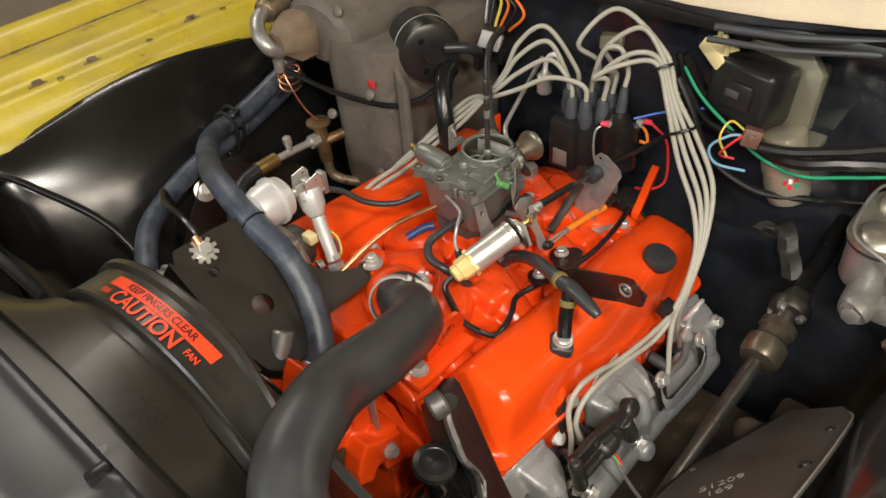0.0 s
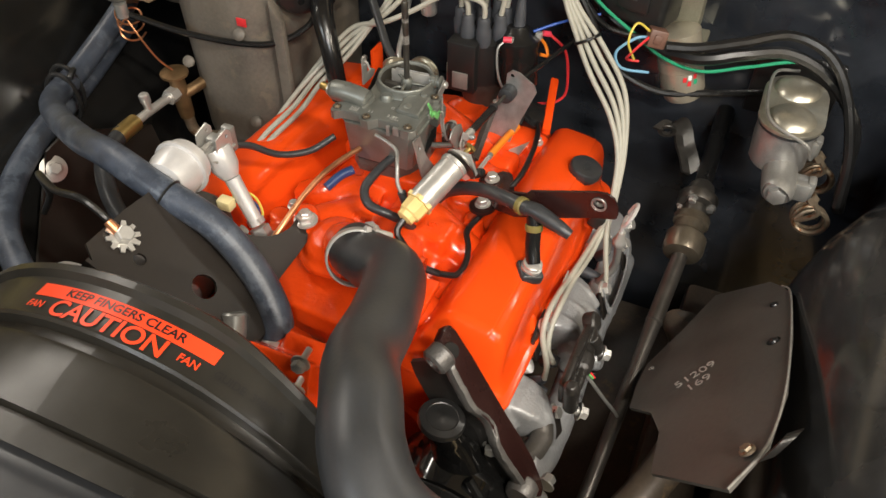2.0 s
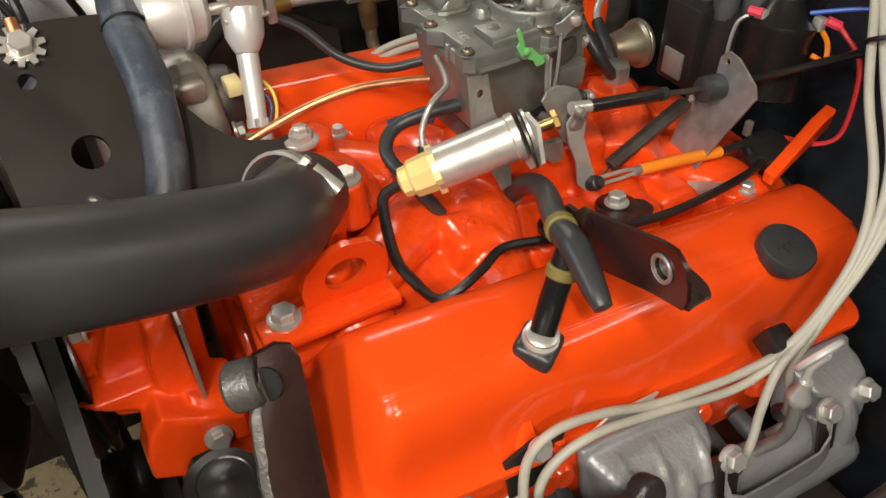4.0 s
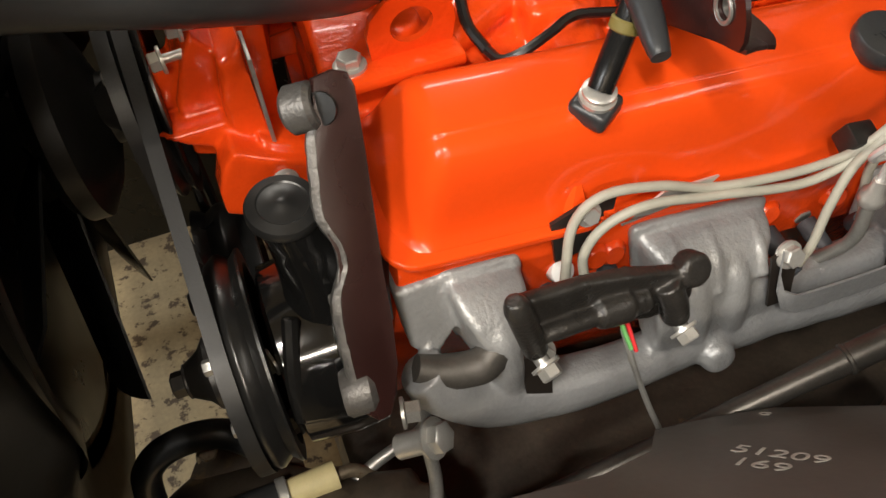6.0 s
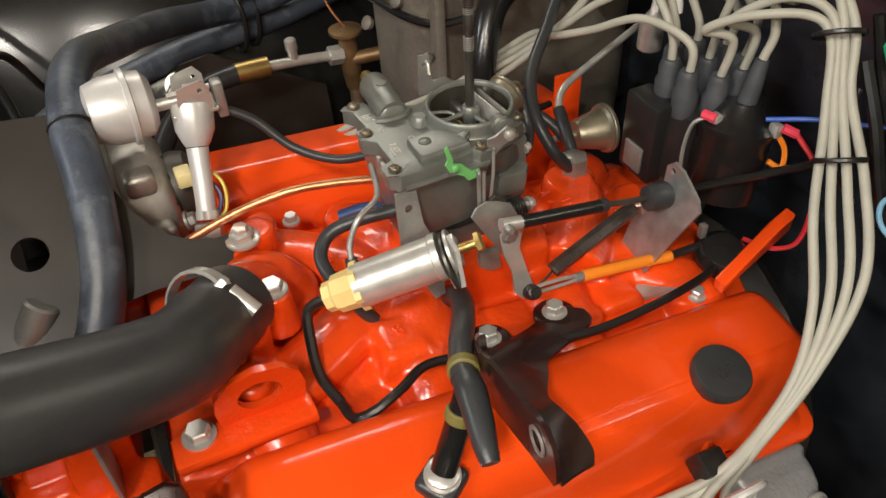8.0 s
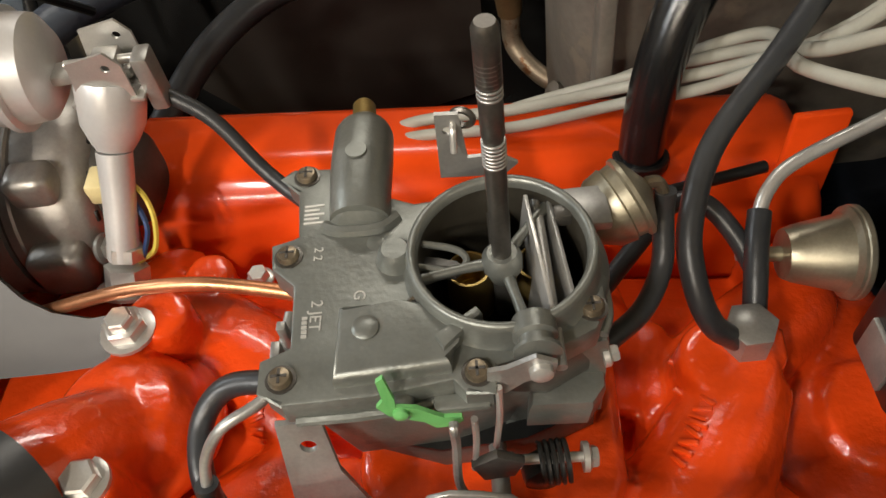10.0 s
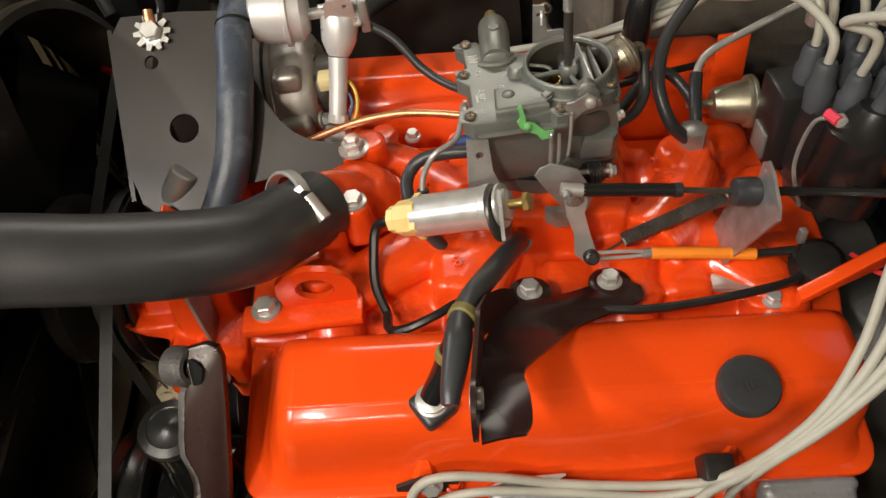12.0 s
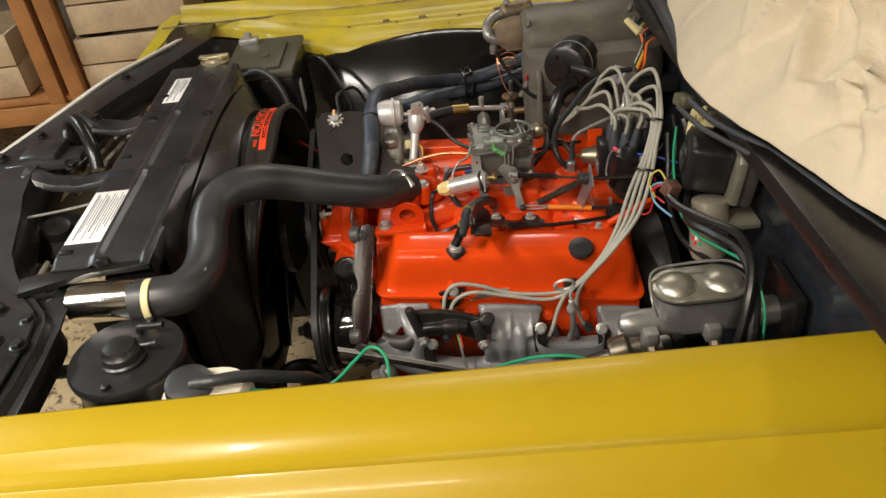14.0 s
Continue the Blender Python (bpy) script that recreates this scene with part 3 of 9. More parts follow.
lathe(bm, [(0.016, 0), (0.014, 0.022), (0.013, 0.026)], (0.078, 0.053, 0.848), (0, 0, 1), 16)
thermo = one_casting(part("thermostat_housing", bm, ORANGE_CAST, engine), [], 0.0022, 3)
part("housing_bolt", hexhead(B(), (0.082, -0.031, 0.893), (0, 0, 1), 0.0085, 0.008), STEEL, thermo)

# lifting eye
bm = B()
holed_plate(bm, [(-0.030, 0), (0.030, 0), (0.032, 0.020), (0.029, 0.036), (0.018, 0.049), (0.0, 0.054), (-0.018, 0.049), (-0.029, 0.036), (-0.032, 0.020)], [(0, 0.024, 0.0155)],
            lambda u, v, d: (0.048 + u, -0.098 - 0.2 * v + d, 0.848 + v), 0.006)
box(bm, (-0.018, -0.118, 0.838), (0.082, -0.090, 0.848), edge=0.003)
hook = part("lifting_eye", bm, ORANGE_CAST, engine, "orange lifting lug with a round hole")
part("eye_bolt", hexhead(B(), (0.002, -0.098, 0.849), (0, 0, 1), 0.009, 0.009), STEEL, hook)
for p, r in (((0.092, 0.085, 0.842), 0.008), ((0.41, -0.125, 0.816), 0.0065), ((0.13, 0.105, 0.84), 0.006)):
    part("manifold_bolt", hexhead(B(), p, (0, 0, 1), r, 0.008), STEEL, manifold)

# hollow hexagon plug at the rear of the manifold
plug = part("hexagon_plug", hexhead(B(), (0.381, 0.025, 0.853), (0, 0, 1), 0.0125, 0.024), STEEL_DULL, manifold)
# upright tab at the rear of the far head, and the tab behind the near cover
bm = box(B(), (0.440, 0.150, 0.79), (0.472, 0.156, 0.878), edge=0.002)
part("rear_tab", bm, ORANGE, engine)
bm = prism(B(), [(0, 0), (0.115, 0.030), (0.118, 0.052), (0.09, 0.045), (0.0, 0.012)], lambda u, v, d: (0.425 + u * 0.72, -0.138 + u * 0.15 + d, 0.822 + v * 0.75), 0.012, edge=0.002)
part("transmission_tab", bm, ORANGE, engine)

# water pump
CASTINGS = []
pump = part("water_pump", roughen(lathe(B(), [(0.050, 0), (0.056, 0.01), (0.052, 0.03), (0.030, 0.05), (0.024, 0.075)], (-0.045, 0.0, 0.80), (-1, 0.06, 0.06), 26), 0.001, 0.03), ORANGE_CAST, engine, "orange cast water pump")
CASTINGS.append(roughen(tube(B(), [(-0.075, 0.02, 0.80), (-0.085, 0.06, 0.79), (-0.07, 0.10, 0.785), (-0.02, 0.115, 0.785)], [0.034, 0.030, 0.030, 0.036], 16), 0.001, 0.03))
CASTINGS.append(prism(B(), [(-0.05, -0.055), (0.02, -0.055), (0.02, 0.05), (-0.03, 0.055)], lambda u, v, d: (-0.03 + u, 0.092 + d, 0.785 + v), 0.016, edge=0.004))
CASTINGS.append(prism(B(), [(-0.128, 0.872), (-0.10, 0.888), (-0.06, 0.860), (-0.03, 0.80), (-0.04, 0.735), (-0.085, 0.725), (-0.112, 0.76), (-0.100, 0.80), (-0.130, 0.83)], lambda u, v, d: (u, 0.066 + d, v), 0.026, edge=0.009))
# near side: square shoulder, gusset, column and webbed leg
CASTINGS.append(prism(B(), [(-0.104, 0.862), (-0.095, 0.877), (-0.078, 0.856), (-0.084, 0.81), (-0.090, 0.777), (-0.098, 0.765), (-0.122, 0.775), (-0.120, 0.823)], lambda u, v, d: (u, -0.057 + d, v), 0.075, edge=0.003))
CASTINGS.append(prism(B(), [(-0.141, 0.838), (-0.126, 0.848), (-0.107, 0.853), (-0.113, 0.814), (-0.140, 0.812)], lambda u, v, d: (u, -0.044 + d, v), 0.012, edge=0.002))
CASTINGS.append(prism(B(), [(-0.083, 0.861), (-0.064, 0.874), (-0.065, 0.85), (-0.063, 0.807), (-0.062, 0.775), (-0.084, 0.772), (-0.091, 0.797), (-0.088, 0.83)], lambda u, v, d: (u, -0.078 + d, v), 0.070, edge=0.006))
CASTINGS.append(prism(B(), [(-0.093, 0.806), (-0.067, 0.790), (-0.040, 0.776), (-0.040, 0.748), (-0.072, 0.757), (-0.087, 0.755), (-0.091, 0.735), (-0.113, 0.748), (-0.112, 0.768), (-0.105, 0.790)], lambda u, v, d: (u, -0.102 + d, v), 0.030, edge=0.004))
CASTINGS.append(prism(B(), [(-0.140, 0.812), (-0.118, 0.801), (-0.104, 0.790), (-0.086, 0.800), (-0.090, 0.812)], lambda u, v, d: (u, -0.074 + d, v), 0.030, edge=0.003))
CASTINGS.append(prism(B(), [(-0.072, 0.800), (-0.036, 0.780), (-0.030, 0.700), (-0.062, 0.712)], lambda u, v, d: (u, -0.092 + d, v), 0.050, edge=0.006))
CASTINGS.append(tube(B(), [(-0.150, 0.0, 0.800), (-0.110, -0.004, 0.800), (-0.070, -0.01, 0.800)], [0.030, 0.033, 0.045], 24))
CASTINGS.append(tube(B(), [(-0.092, -0.004, 0.800), (-0.080, 0.004, 0.820), (-0.070, 0.008, 0.832)], [0.026, 0.020, 0.0185], 20))
one_casting(pump, CASTINGS, 0.0021, 2)
part("bypass_neck", cyl(B(), (-0.10, 0.035, 0.855), (-0.075, 0.045, 0.885), 0.013, edge=0.002), STEEL_DULL, pump)
for p, ax in (((-0.118, -0.05, 0.860), (-1, -0.1, 0)), ((-0.100, -0.048, 0.880), (-1, -0.1, 0.1)), ((-0.063, -0.104, 0.768), (0, -1, 0.3))):
    part("pump_bolt", hexhead(cyl(B(), p, V(p) - V(ax).normalized() * 0.02, 0.0035), p, ax, 0.0075, 0.009), STEEL, pump)
part("gasket_edge", box(B(), (-0.0635, -0.088, 0.775), (-0.0605, -0.052, 0.868), edge=0.0005), STEEL_DULL, pump, "pale gasket edge")

# breather valve and its hose on the near cover
valve = thing("breather_valve", e(-0.118, -0.197, 0.010), "black breather valve in a square rubber grommet on the rocker cover", "valve")
up = V((0.02, -0.20, 0.98)).normalized()
base = V((0.134, -0.206, 0.8515))
m = Matrix.Translation(base) @ up.to_track_quat("Z", "X").to_matrix().to_4x4() @ pose(0, 0, 0, 0, 0, 28)
part("grommet", box(B(), (-0.0140, -0.0140, -0.009), (0.0140, 0.0140, 0.0065), m, edge=0.0045, seg=3), RUBBER, valve)
part("valve_body", lathe(B(), [(0.0120, 0.0065), (0.0122, 0.0095), (0.0098, 0.0102), (0.0098, 0.0125), (0.0112, 0.0132), (0.0112, 0.0150), (0.009, 0.0165)], base, up, 24), STEEL, valve)
OLIVE = mat("olive_band", (0.16, 0.13, 0.035), 0.5)
hose = part("hose_elbow", tube(B(), [base + up * 0.015, (0.1435, -0.2035, 0.882), (0.1515, -0.2005, 0.902), (0.159, -0.196, 0.918)], [0.0084, 0.0086, 0.0084, 0.008], 18), SLEEVE, valve)
part("elbow_band", ring(B(), (0.1505, -0.2010, 0.8995), (0.36, 0.16, 0.92), 0.0100, 0.008, 0.008), OLIVE, hose)
part("tee", tube(B(), [(0.1615, -0.188, 0.920), (0.1595, -0.200, 0.920), (0.1555, -0.218, 0.916), (0.1515, -0.234, 0.912), (0.150, -0.242, 0.909)], [0.0088, 0.0098, 0.0088, 0.0072, 0.0058], 18), RUBBER, valve)
hose = part("manifold_hose", tube(B(), [(0.160, -0.190, 0.920), (0.171, -0.163, 0.915), (0.188, -0.132, 0.903), (0.203, -0.100, 0.885), (0.213, -0.070, 0.862), (0.215, -0.050, 0.838)], 0.0085, 16), RUBBER, valve)
part("hose_band", ring(B(), (0.1625, -0.184, 0.919), (0.4, 0.88, -0.2), 0.0104, 0.008, 0.008), OLIVE, hose)
part("tee_socket", ring(B(), (0.215, -0.052, 0.843), (0.1, 0.5, -0.8), 0.0112, 0.008, 0.006), STEEL_DULL, hose)

# oil filler cap
cap = thing("oil_filler_cap", e(0.115, -0.199, 0.008), "round black oil filler cap with a raised word", "cap")
up = V((0.05, -0.24, 0.97)).normalized()
c = V((0.3605, -0.208, 0.8285))
part("cap_disc", lathe(B(), [(0.0190, -0.008), (0.0215, -0.003), (0.0226, 0.001), (0.0226, 0.0075), (0.0214, 0.0095), (0.0200, 0.0100), (0.0, 0.0100)], c, up, 36), RUBBER, cap)
word = bpy.data.curves.new("cap_word", "FONT")
word.body, word.size, word.extrude, word.align_x, word.align_y = "OIL", 0.014, 0.0006, "CENTER", "CENTER"
text = new("cap_word", word)
text.data.materials.append(RUBBER)
text.parent = cap
text.matrix_local = Matrix.Translation(-base_of(cap)) @ Matrix.Translation(c + up * 0.0102) @ up.to_track_quat("Z", "Y").to_matrix().to_4x4() @ pose(0, 0, 0, 0, 0, 180)


# ---- near exhaust manifold ----
exhaust = thing("exhaust_manifold", (0.22, -0.30, 0.62), "grey-painted cast-iron exhaust manifold with three ports", "manifold")
PIPE = [(-0.016, -0.262, 0.708), (-0.004, -0.268, 0.684), (0.030, -0.272, 0.652), (0.087, -0.273, 0.630), (0.147, -0.274, 0.622), (0.21, -0.272, 0.624), (0.28, -0.272, 0.622), (0.36, -0.272, 0.616), (0.44, -0.270, 0.610)]
CASTINGS = []
collector = part("manifold_casting", roughen(tube(B(), PIPE, [0.018, 0.022, 0.0235, 0.023, 0.022, 0.021, 0.022, 0.026, 0.027], 20), 0.0012, 0.03), IRON, exhaust)


def port_block(x0, x1, zt, zb, y):
    """A port casting: a broad face on the head that draws in to a blunt snout, its top falling away."""
    xm, w = (x0 + x1) / 2, (x1 - x0) / 2
    rows = []
    for d, k, top, bot in ((0.0, 1.04, -0.002, -0.004), (0.007, 1.04, -0.002, -0.004), (0.0085, 0.97, 0.003, 0.0), (0.022, 0.93, 0.006, 0.004), (0.034, 0.84, 0.011, 0.008), (0.044, 0.68, 0.019, 0.010), (0.051, 0.50, 0.030, 0.012), (0.055, 0.36, 0.040, 0.014)):
        row = []
        for a in range(36):
            t = 2 * math.pi * (a + 0.5) / 36
            cx = math.copysign(abs(math.cos(t)) ** 0.22, math.cos(t))
            cz = math.copysign(abs(math.sin(t)) ** 0.22, math.sin(t))
            za, zb2 = zt - top, zb + bot - 0.015
            x = xm + cx * w * k * (1 - 0.25 * (0.5 - cz / 2))
            row.append((x, y - d, (za + zb2) / 2 + cz * (za - zb2) / 2 - 0.14 * (x - xm)))
        rows.append(row)
    return loft(B(), rows)


for x0, x1, zt, zb, y in ((0.014, 0.075, 0.754, 0.692, -0.221), (0.164, 0.286, 0.730, 0.668, -0.223), (0.386, 0.470, 0.701, 0.645, -0.225)):
    CASTINGS.append(roughen(port_block(x0, x1, zt, zb, y), 0.0010, 0.02))
    w = x1 - x0
    for fx in ((0.45,) if w < 0.1 else (0.30, 0.58)):
        xx = x0 + w * fx
        zp = float(np.interp(xx, [q[0] for q in PIPE], [q[2] for q in PIPE]))
        CASTINGS.append(roughen(tube(B(), [(xx, y - 0.030, zt - 0.022), (xx + 0.001, y - 0.044, zt - 0.036), (xx + 0.003, y - 0.050, (zt + zp) / 2 - 0.010), (xx + 0.006, y - 0.050, zp)], [0.010, 0.013, 0.014, 0.015], 12), 0.0008, 0.02))
# ridges that run down the middle port
for x in (0.190, 0.222, 0.262):
    CASTINGS.append(tube(B(), [(x, -0.240, 0.724 - 0.14 * (x - 0.225)), (x - 0.002, -0.262, 0.712 - 0.14 * (x - 0.225)), (x - 0.004, -0.276, 0.690)], [0.003, 0.0055, 0.005], 8))
# flat corner flange at the front end, and the web below it
CASTINGS.append(roughen(prism(B(), [(-0.020, 0.757), (0.014, 0.757), (0.018, 0.716), (0.002, 0.700), (-0.017, 0.710)], lambda u, v, d: (u, -0.228 + d - 0.40 * (0.757 - v), v), 0.030, edge=0.003), 0.0006, 0.02))
part("end_web", roughen(tube(B(), [(-0.020, -0.262, 0.712), (0.000, -0.268, 0.704), (0.024, -0.272, 0.703), (0.040, -0.268, 0.710)], [0.010, 0.013, 0.014, 0.013], 14), 0.0010, 0.02), IRON_DARK, exhaust)
# flat-sided rear run of the casting
rows = []
for x, z, hh in ((0.168, 0.664, 0.020), (0.185, 0.660, 0.030), (0.22, 0.650, 0.036), (0.26, 0.642, 0.036), (0.30, 0.638, 0.028), (0.345, 0.634, 0.024), (0.39, 0.632, 0.026), (0.44, 0.630, 0.030)):
    row = []
    for a in range(20):
        t = 2 * math.pi * a / 20
        row.append((x, -0.266 + 0.017 * math.copysign(abs(math.cos(t)) ** 0.5, math.cos(t)) + 0.3 * hh * math.sin(t) * 0.5, z + hh * math.copysign(abs(math.sin(t)) ** 0.7, math.sin(t))))
    rows.append(row)
CASTINGS.append(roughen(loft(B(), rows), 0.0012, 0.03))
CASTINGS.append(roughen(lathe(B(), [(0.016, 0), (0.014, 0.008), (0.009, 0.012)], (0.222, -0.292, 0.622), (0, -1, 0.3), 14), 0.0008, 0.01))
one_casting(collector, CASTINGS, 0.0023, 2)
for p in ((0.275, -0.276, 0.708), (0.388, -0.276, 0.692), (0.449, -0.272, 0.676), (0.072, -0.272, 0.690)):
    part("manifold_bolt", hexhead(B(), p, (0, -0.85, 0.5), 0.0085, 0.010), STEEL, exhaust)
for x, z in ((0.272, 0.702), (0.391, 0.686), (0.066, 0.688)):
    bm = prism(B(), [(-0.010, -0.04), (0.010, -0.04), (0.012, 0.0), (0.004, 0.012), (-0.012, 0.008)], lambda u, v, d: (x + u, -0.276 - d + v * 0.25, z + v), 0.0025)
    part("lock_tab", bm, BLACK_SHEET, exhaust)

# flat strap between the two rear ports
strap = part("port_strap", sheet(B(), [[q, (q[0], q[1] - 0.004, q[2] - 0.018)] for q in ((0.268, -0.276, 0.716), (0.264, -0.284, 0.700), (0.268, -0.290, 0.684), (0.282, -0.293, 0.674), (0.31, -0.293, 0.670), (0.345, -0.292, 0.665), (0.374, -0.291, 0.662), (0.388, -0.287, 0.670), (0.391, -0.281, 0.686), (0.388, -0.274, 0.698))], (0, -0.002, 0)), IRON, exhaust)

# pump stay bolted along the manifold
stay = thing("pump_stay", (0.11, -0.31, 0.70), "black cast pump stay bolted along the exhaust manifold", "bracket")
STAY_BLACK = mat("oily_black_stay_casting", (0.024, 0.022, 0.020), 0.30, metal=0.15, vary=0.3, scale=40, bump=0.0030, bump_scale=330)
casting = part("stay_casting", tube(B(), [(0.0345, -0.316, 0.826), (0.037, -0.317, 0.816), (0.046, -0.318, 0.780), (0.0505, -0.318, 0.762)], [0.006, 0.0092, 0.0092, 0.0090], 18), STAY_BLACK, stay)
PIECES = [prism(B(), [(0.040, 0.811), (0.087, 0.807), (0.122, 0.797), (0.159, 0.782), (0.176, 0.766), (0.178, 0.742), (0.155, 0.736), (0.142, 0.734), (0.114, 0.752), (0.070, 0.748), (0.054, 0.758)], lambda u, v, d: (u, -0.312 + d, v), 0.011, edge=0.003),
          tube(B(), [(0.050, -0.317, 0.776), (0.072, -0.319, 0.778), (0.098, -0.318, 0.777)], [0.0066, 0.0058, 0.0062], 14),
          lathe(B(), [(0.007, -0.004), (0.0115, 0.0), (0.0125, 0.010), (0.0125, 0.022), (0.010, 0.026), (0.009, 0.040)], (0.096, -0.316, 0.776), (1, 0.06, -0.20), 20),
          tube(B(), [(0.150, -0.312, 0.775), (0.156, -0.318, 0.758), (0.159, -0.320, 0.741)], [0.010, 0.010, 0.0105], 14),
          lathe(B(), [(0.012, 0), (0.013, 0.003), (0.013, 0.014), (0.010, 0.017)], (0.172, -0.300, 0.770), (0.1, -0.8, 0.5), 18)]
one_casting(casting, PIECES, 0.0017, 2)
for p in ((0.0530, -0.3285, 0.756), (0.1608, -0.3295, 0.736)):
    part("bolt_shank", cyl(B(), V(p) - V((0.20, -0.85, -0.30)) * 0.016, p, 0.0055), STEEL_DULL, stay)
    part("bolt_washer", lathe(B(), [(0.0105, -0.001), (0.0105, 0.001), (0.006, 0.0015)], p, (0.20, -0.85, -0.30), 20), STEEL_DULL, stay)
    part("stay_bolt", hexhead(B(), p, (0.20, -0.85, -0.30), 0.0080, 0.010), STEEL, stay)
stay.location += V((0.006, 0.025, -0.026))

# spark plugs, boots and the temperature sender on the near head
for x, y, z in ((0.152, -0.212, 0.690), (0.100, -0.212, 0.690), (0.305, -0.216, 0.665), (0.345, -0.218, 0.660)):
    plug = thing("spark_plug", (x, y, z), "spark plug in the cylinder head under a rubber boot", "spark plug", "spark plugs")
    ax = V((0.0, -0.85, -0.15)).normalized()
    part("plug_shell", hexhead(B(), V((x, y, z)) - ax * 0.004, ax, 0.009, 0.008), STEEL_DULL, plug)
    part("boot", lathe(B(), [(0.0085, 0.008), (0.009, 0.02), (0.008, 0.034), (0.0065, 0.044)], (x, y, z), ax, 14), BOOT, plug)
sender = thing("temperature_sender", (0.106, -0.206, 0.698), "brass sender with a white collar", "sensor")
ax = V((0.15, -0.8, 0.6)).normalized()
part("sender_body", hexhead(B(), (0.106, -0.206, 0.698), ax, 0.011, 0.016), BRASS, sender)
part("sender_collar", lathe(B(), [(0.009, 0.016), (0.010, 0.018), (0.010, 0.027), (0.006, 0.029)], (0.106, -0.206, 0.698), ax, 16), LABEL, sender)

# dipstick: ring handle, collar, tube
dip = thing("oil_dipstick", (0.334, -0.282, 0.70), "oil dipstick with a white ring handle", "dipstick")
part("dipstick_tube", tube(B(), [(0.328, -0.262, 0.66), (0.334, -0.278, 0.70), (0.333, -0.277, 0.745)], 0.0055, 10), STEEL_DULL, dip)
part("collar", lathe(B(), [(0.008, 0), (0.0095, 0.003), (0.0095, 0.010), (0.006, 0.015), (0.005, 0.026)], (0.3325, -0.2765, 0.742), (-0.05, -0.05, 1), 16), STEEL, dip)
loop = [(0.331, -0.277, 0.765), (0.330, -0.278, 0.785), (0.334, -0.283, 0.800)]
for k in range(11):
    t = -0.6 + 2 * math.pi * k / 10 * 0.95
    loop.append((0.318 + 0.017 * math.cos(t), -0.285 - 0.006 * math.sin(t), 0.812 + 0.015 * math.sin(t)))
part("ring_handle", tube(B(), loop, 0.0028, 8), SILVER, dip)


# ---- the car's body round the engine ----
XS = [-1.0, -0.8, -0.6, -0.4, -0.2, 0.0, 0.2, 0.4, 0.6, 0.8, 1.1, 1.5]
# near wing: flange, rounded crown, crease, outer side
near = thing("front_wing", (0.1, -0.80, 0.3), "yellow painted front wing on the driver's side", "car wing", "front wings")
PROF = [(-0.655, 0.965), (-0.660, 0.998), (-0.672, 1.008), (-0.70, 1.013), (-0.735, 1.0100), (-0.765, 1.0020), (-0.785, 0.9965), (-0.800, 0.9945), (-0.811, 0.9965), (-0.8165, 0.9994), (-0.8185, 0.9985), (-0.838, 0.981), (-0.865, 0.952), (-0.890, 0.918), (-0.905, 0.88), (-0.915, 0.74), (-0.90, 0.45)]
rows = [[(x, y + (0.0225 - 0.0279 * x) * min(1.0, max(0.0, (-0.74 - y) / 0.05)), z - 0.010 * max(0, -x) ** 2) for y, z in PROF] for x in XS]
part("wing_skin", sheet(B(), rows, (0, 0.002, -0.002)), FENDER, near, sharp=22)

far = thing("front_wing", (0.1, 0.85, 0.3), "dull yellow passenger-side wing flange with rust and dirt", "car wing", "front wings")
PROF = [(0.664, 0.912), (0.668, 0.930), (0.676, 0.938), (0.690, 0.942), (0.704, 0.944), (0.716, 0.955), (0.728, 0.960), (0.740, 0.957), (0.756, 0.951), (0.776, 0.945), (0.788, 0.9445), (0.798, 0.950), (0.808, 0.959), (0.824, 0.9615), (0.860, 0.962), (0.887, 0.962), (0.892, 0.957), (0.897, 0.966), (0.912, 0.984), (0.935, 0.990), (0.96, 0.985), (0.985, 0.9), (0.995, 0.6)]


def flange_edge(x):
    """The flange's inner edge, which swings outwards in front of the wheelhouse."""
    return float(np.interp(x, [-0.68, -0.55, -0.47, -0.38, -0.30, -0.20, -0.12], [0.955, 0.93, 0.890, 0.840, 0.780, 0.710, 0.664]))


def splay(x, y):
    k = flange_edge(x)
    return k + (y - 0.664) * (1.0 - k) / 0.336


def wavy(x):
    """The torn, wavy inner edge of the flange."""
    return 0.010 * math.sin(x * 9) + 0.022 * math.exp(-((x - 0.155) / 0.05) ** 2) - 0.05 * max(0, x - 0.26) - 0.02 * math.exp(-((x + 0.35) / 0.08) ** 2)


rows = [[(x, splay(x, y) + wavy(x) * max(0, min(1, (0.704 - y) / 0.03)), z + (0.005 * math.sin(x * 13) if y < 0.69 else 0)) for y, z in PROF] for x in [i * 0.03 - 0.62 for i in range(64)]]
part("wing_skin", sheet(B(), rows, (0, -0.002, -0.002)), FENDER_IN, far, sharp=55)
part("flange_seam", tube(B(), [(x, 0.8925, 0.9600 + 0.0008 * math.sin(x * 40)) for x in [i * 0.06 - 0.66 for i in range(32)]], 0.0028, 6, 2), RUSTY, far, "rusty brown seam line")
for x in (0.0, 0.10, 0.305, 0.52):
    p = V((x, 0.752, 0.952))
    part("bolt_washer", lathe(B(), [(0.016, -0.001), (0.016, 0.002), (0.010, 0.003)], p, (0, 0.2, 1), 18), RUSTY, far)
    part("wing_bolt", hexhead(B(), p, (0, 0.2, 1), 0.009, 0.009), RUSTY, far)
for x in (-0.1, 0.03, 0.20, 0.36):
    part("trim_hole", ring(B(), (x, 0.728, 0.9600), (0, 0.1, 1), 0.006, 0.0035, 0.0014), RUSTY, far)
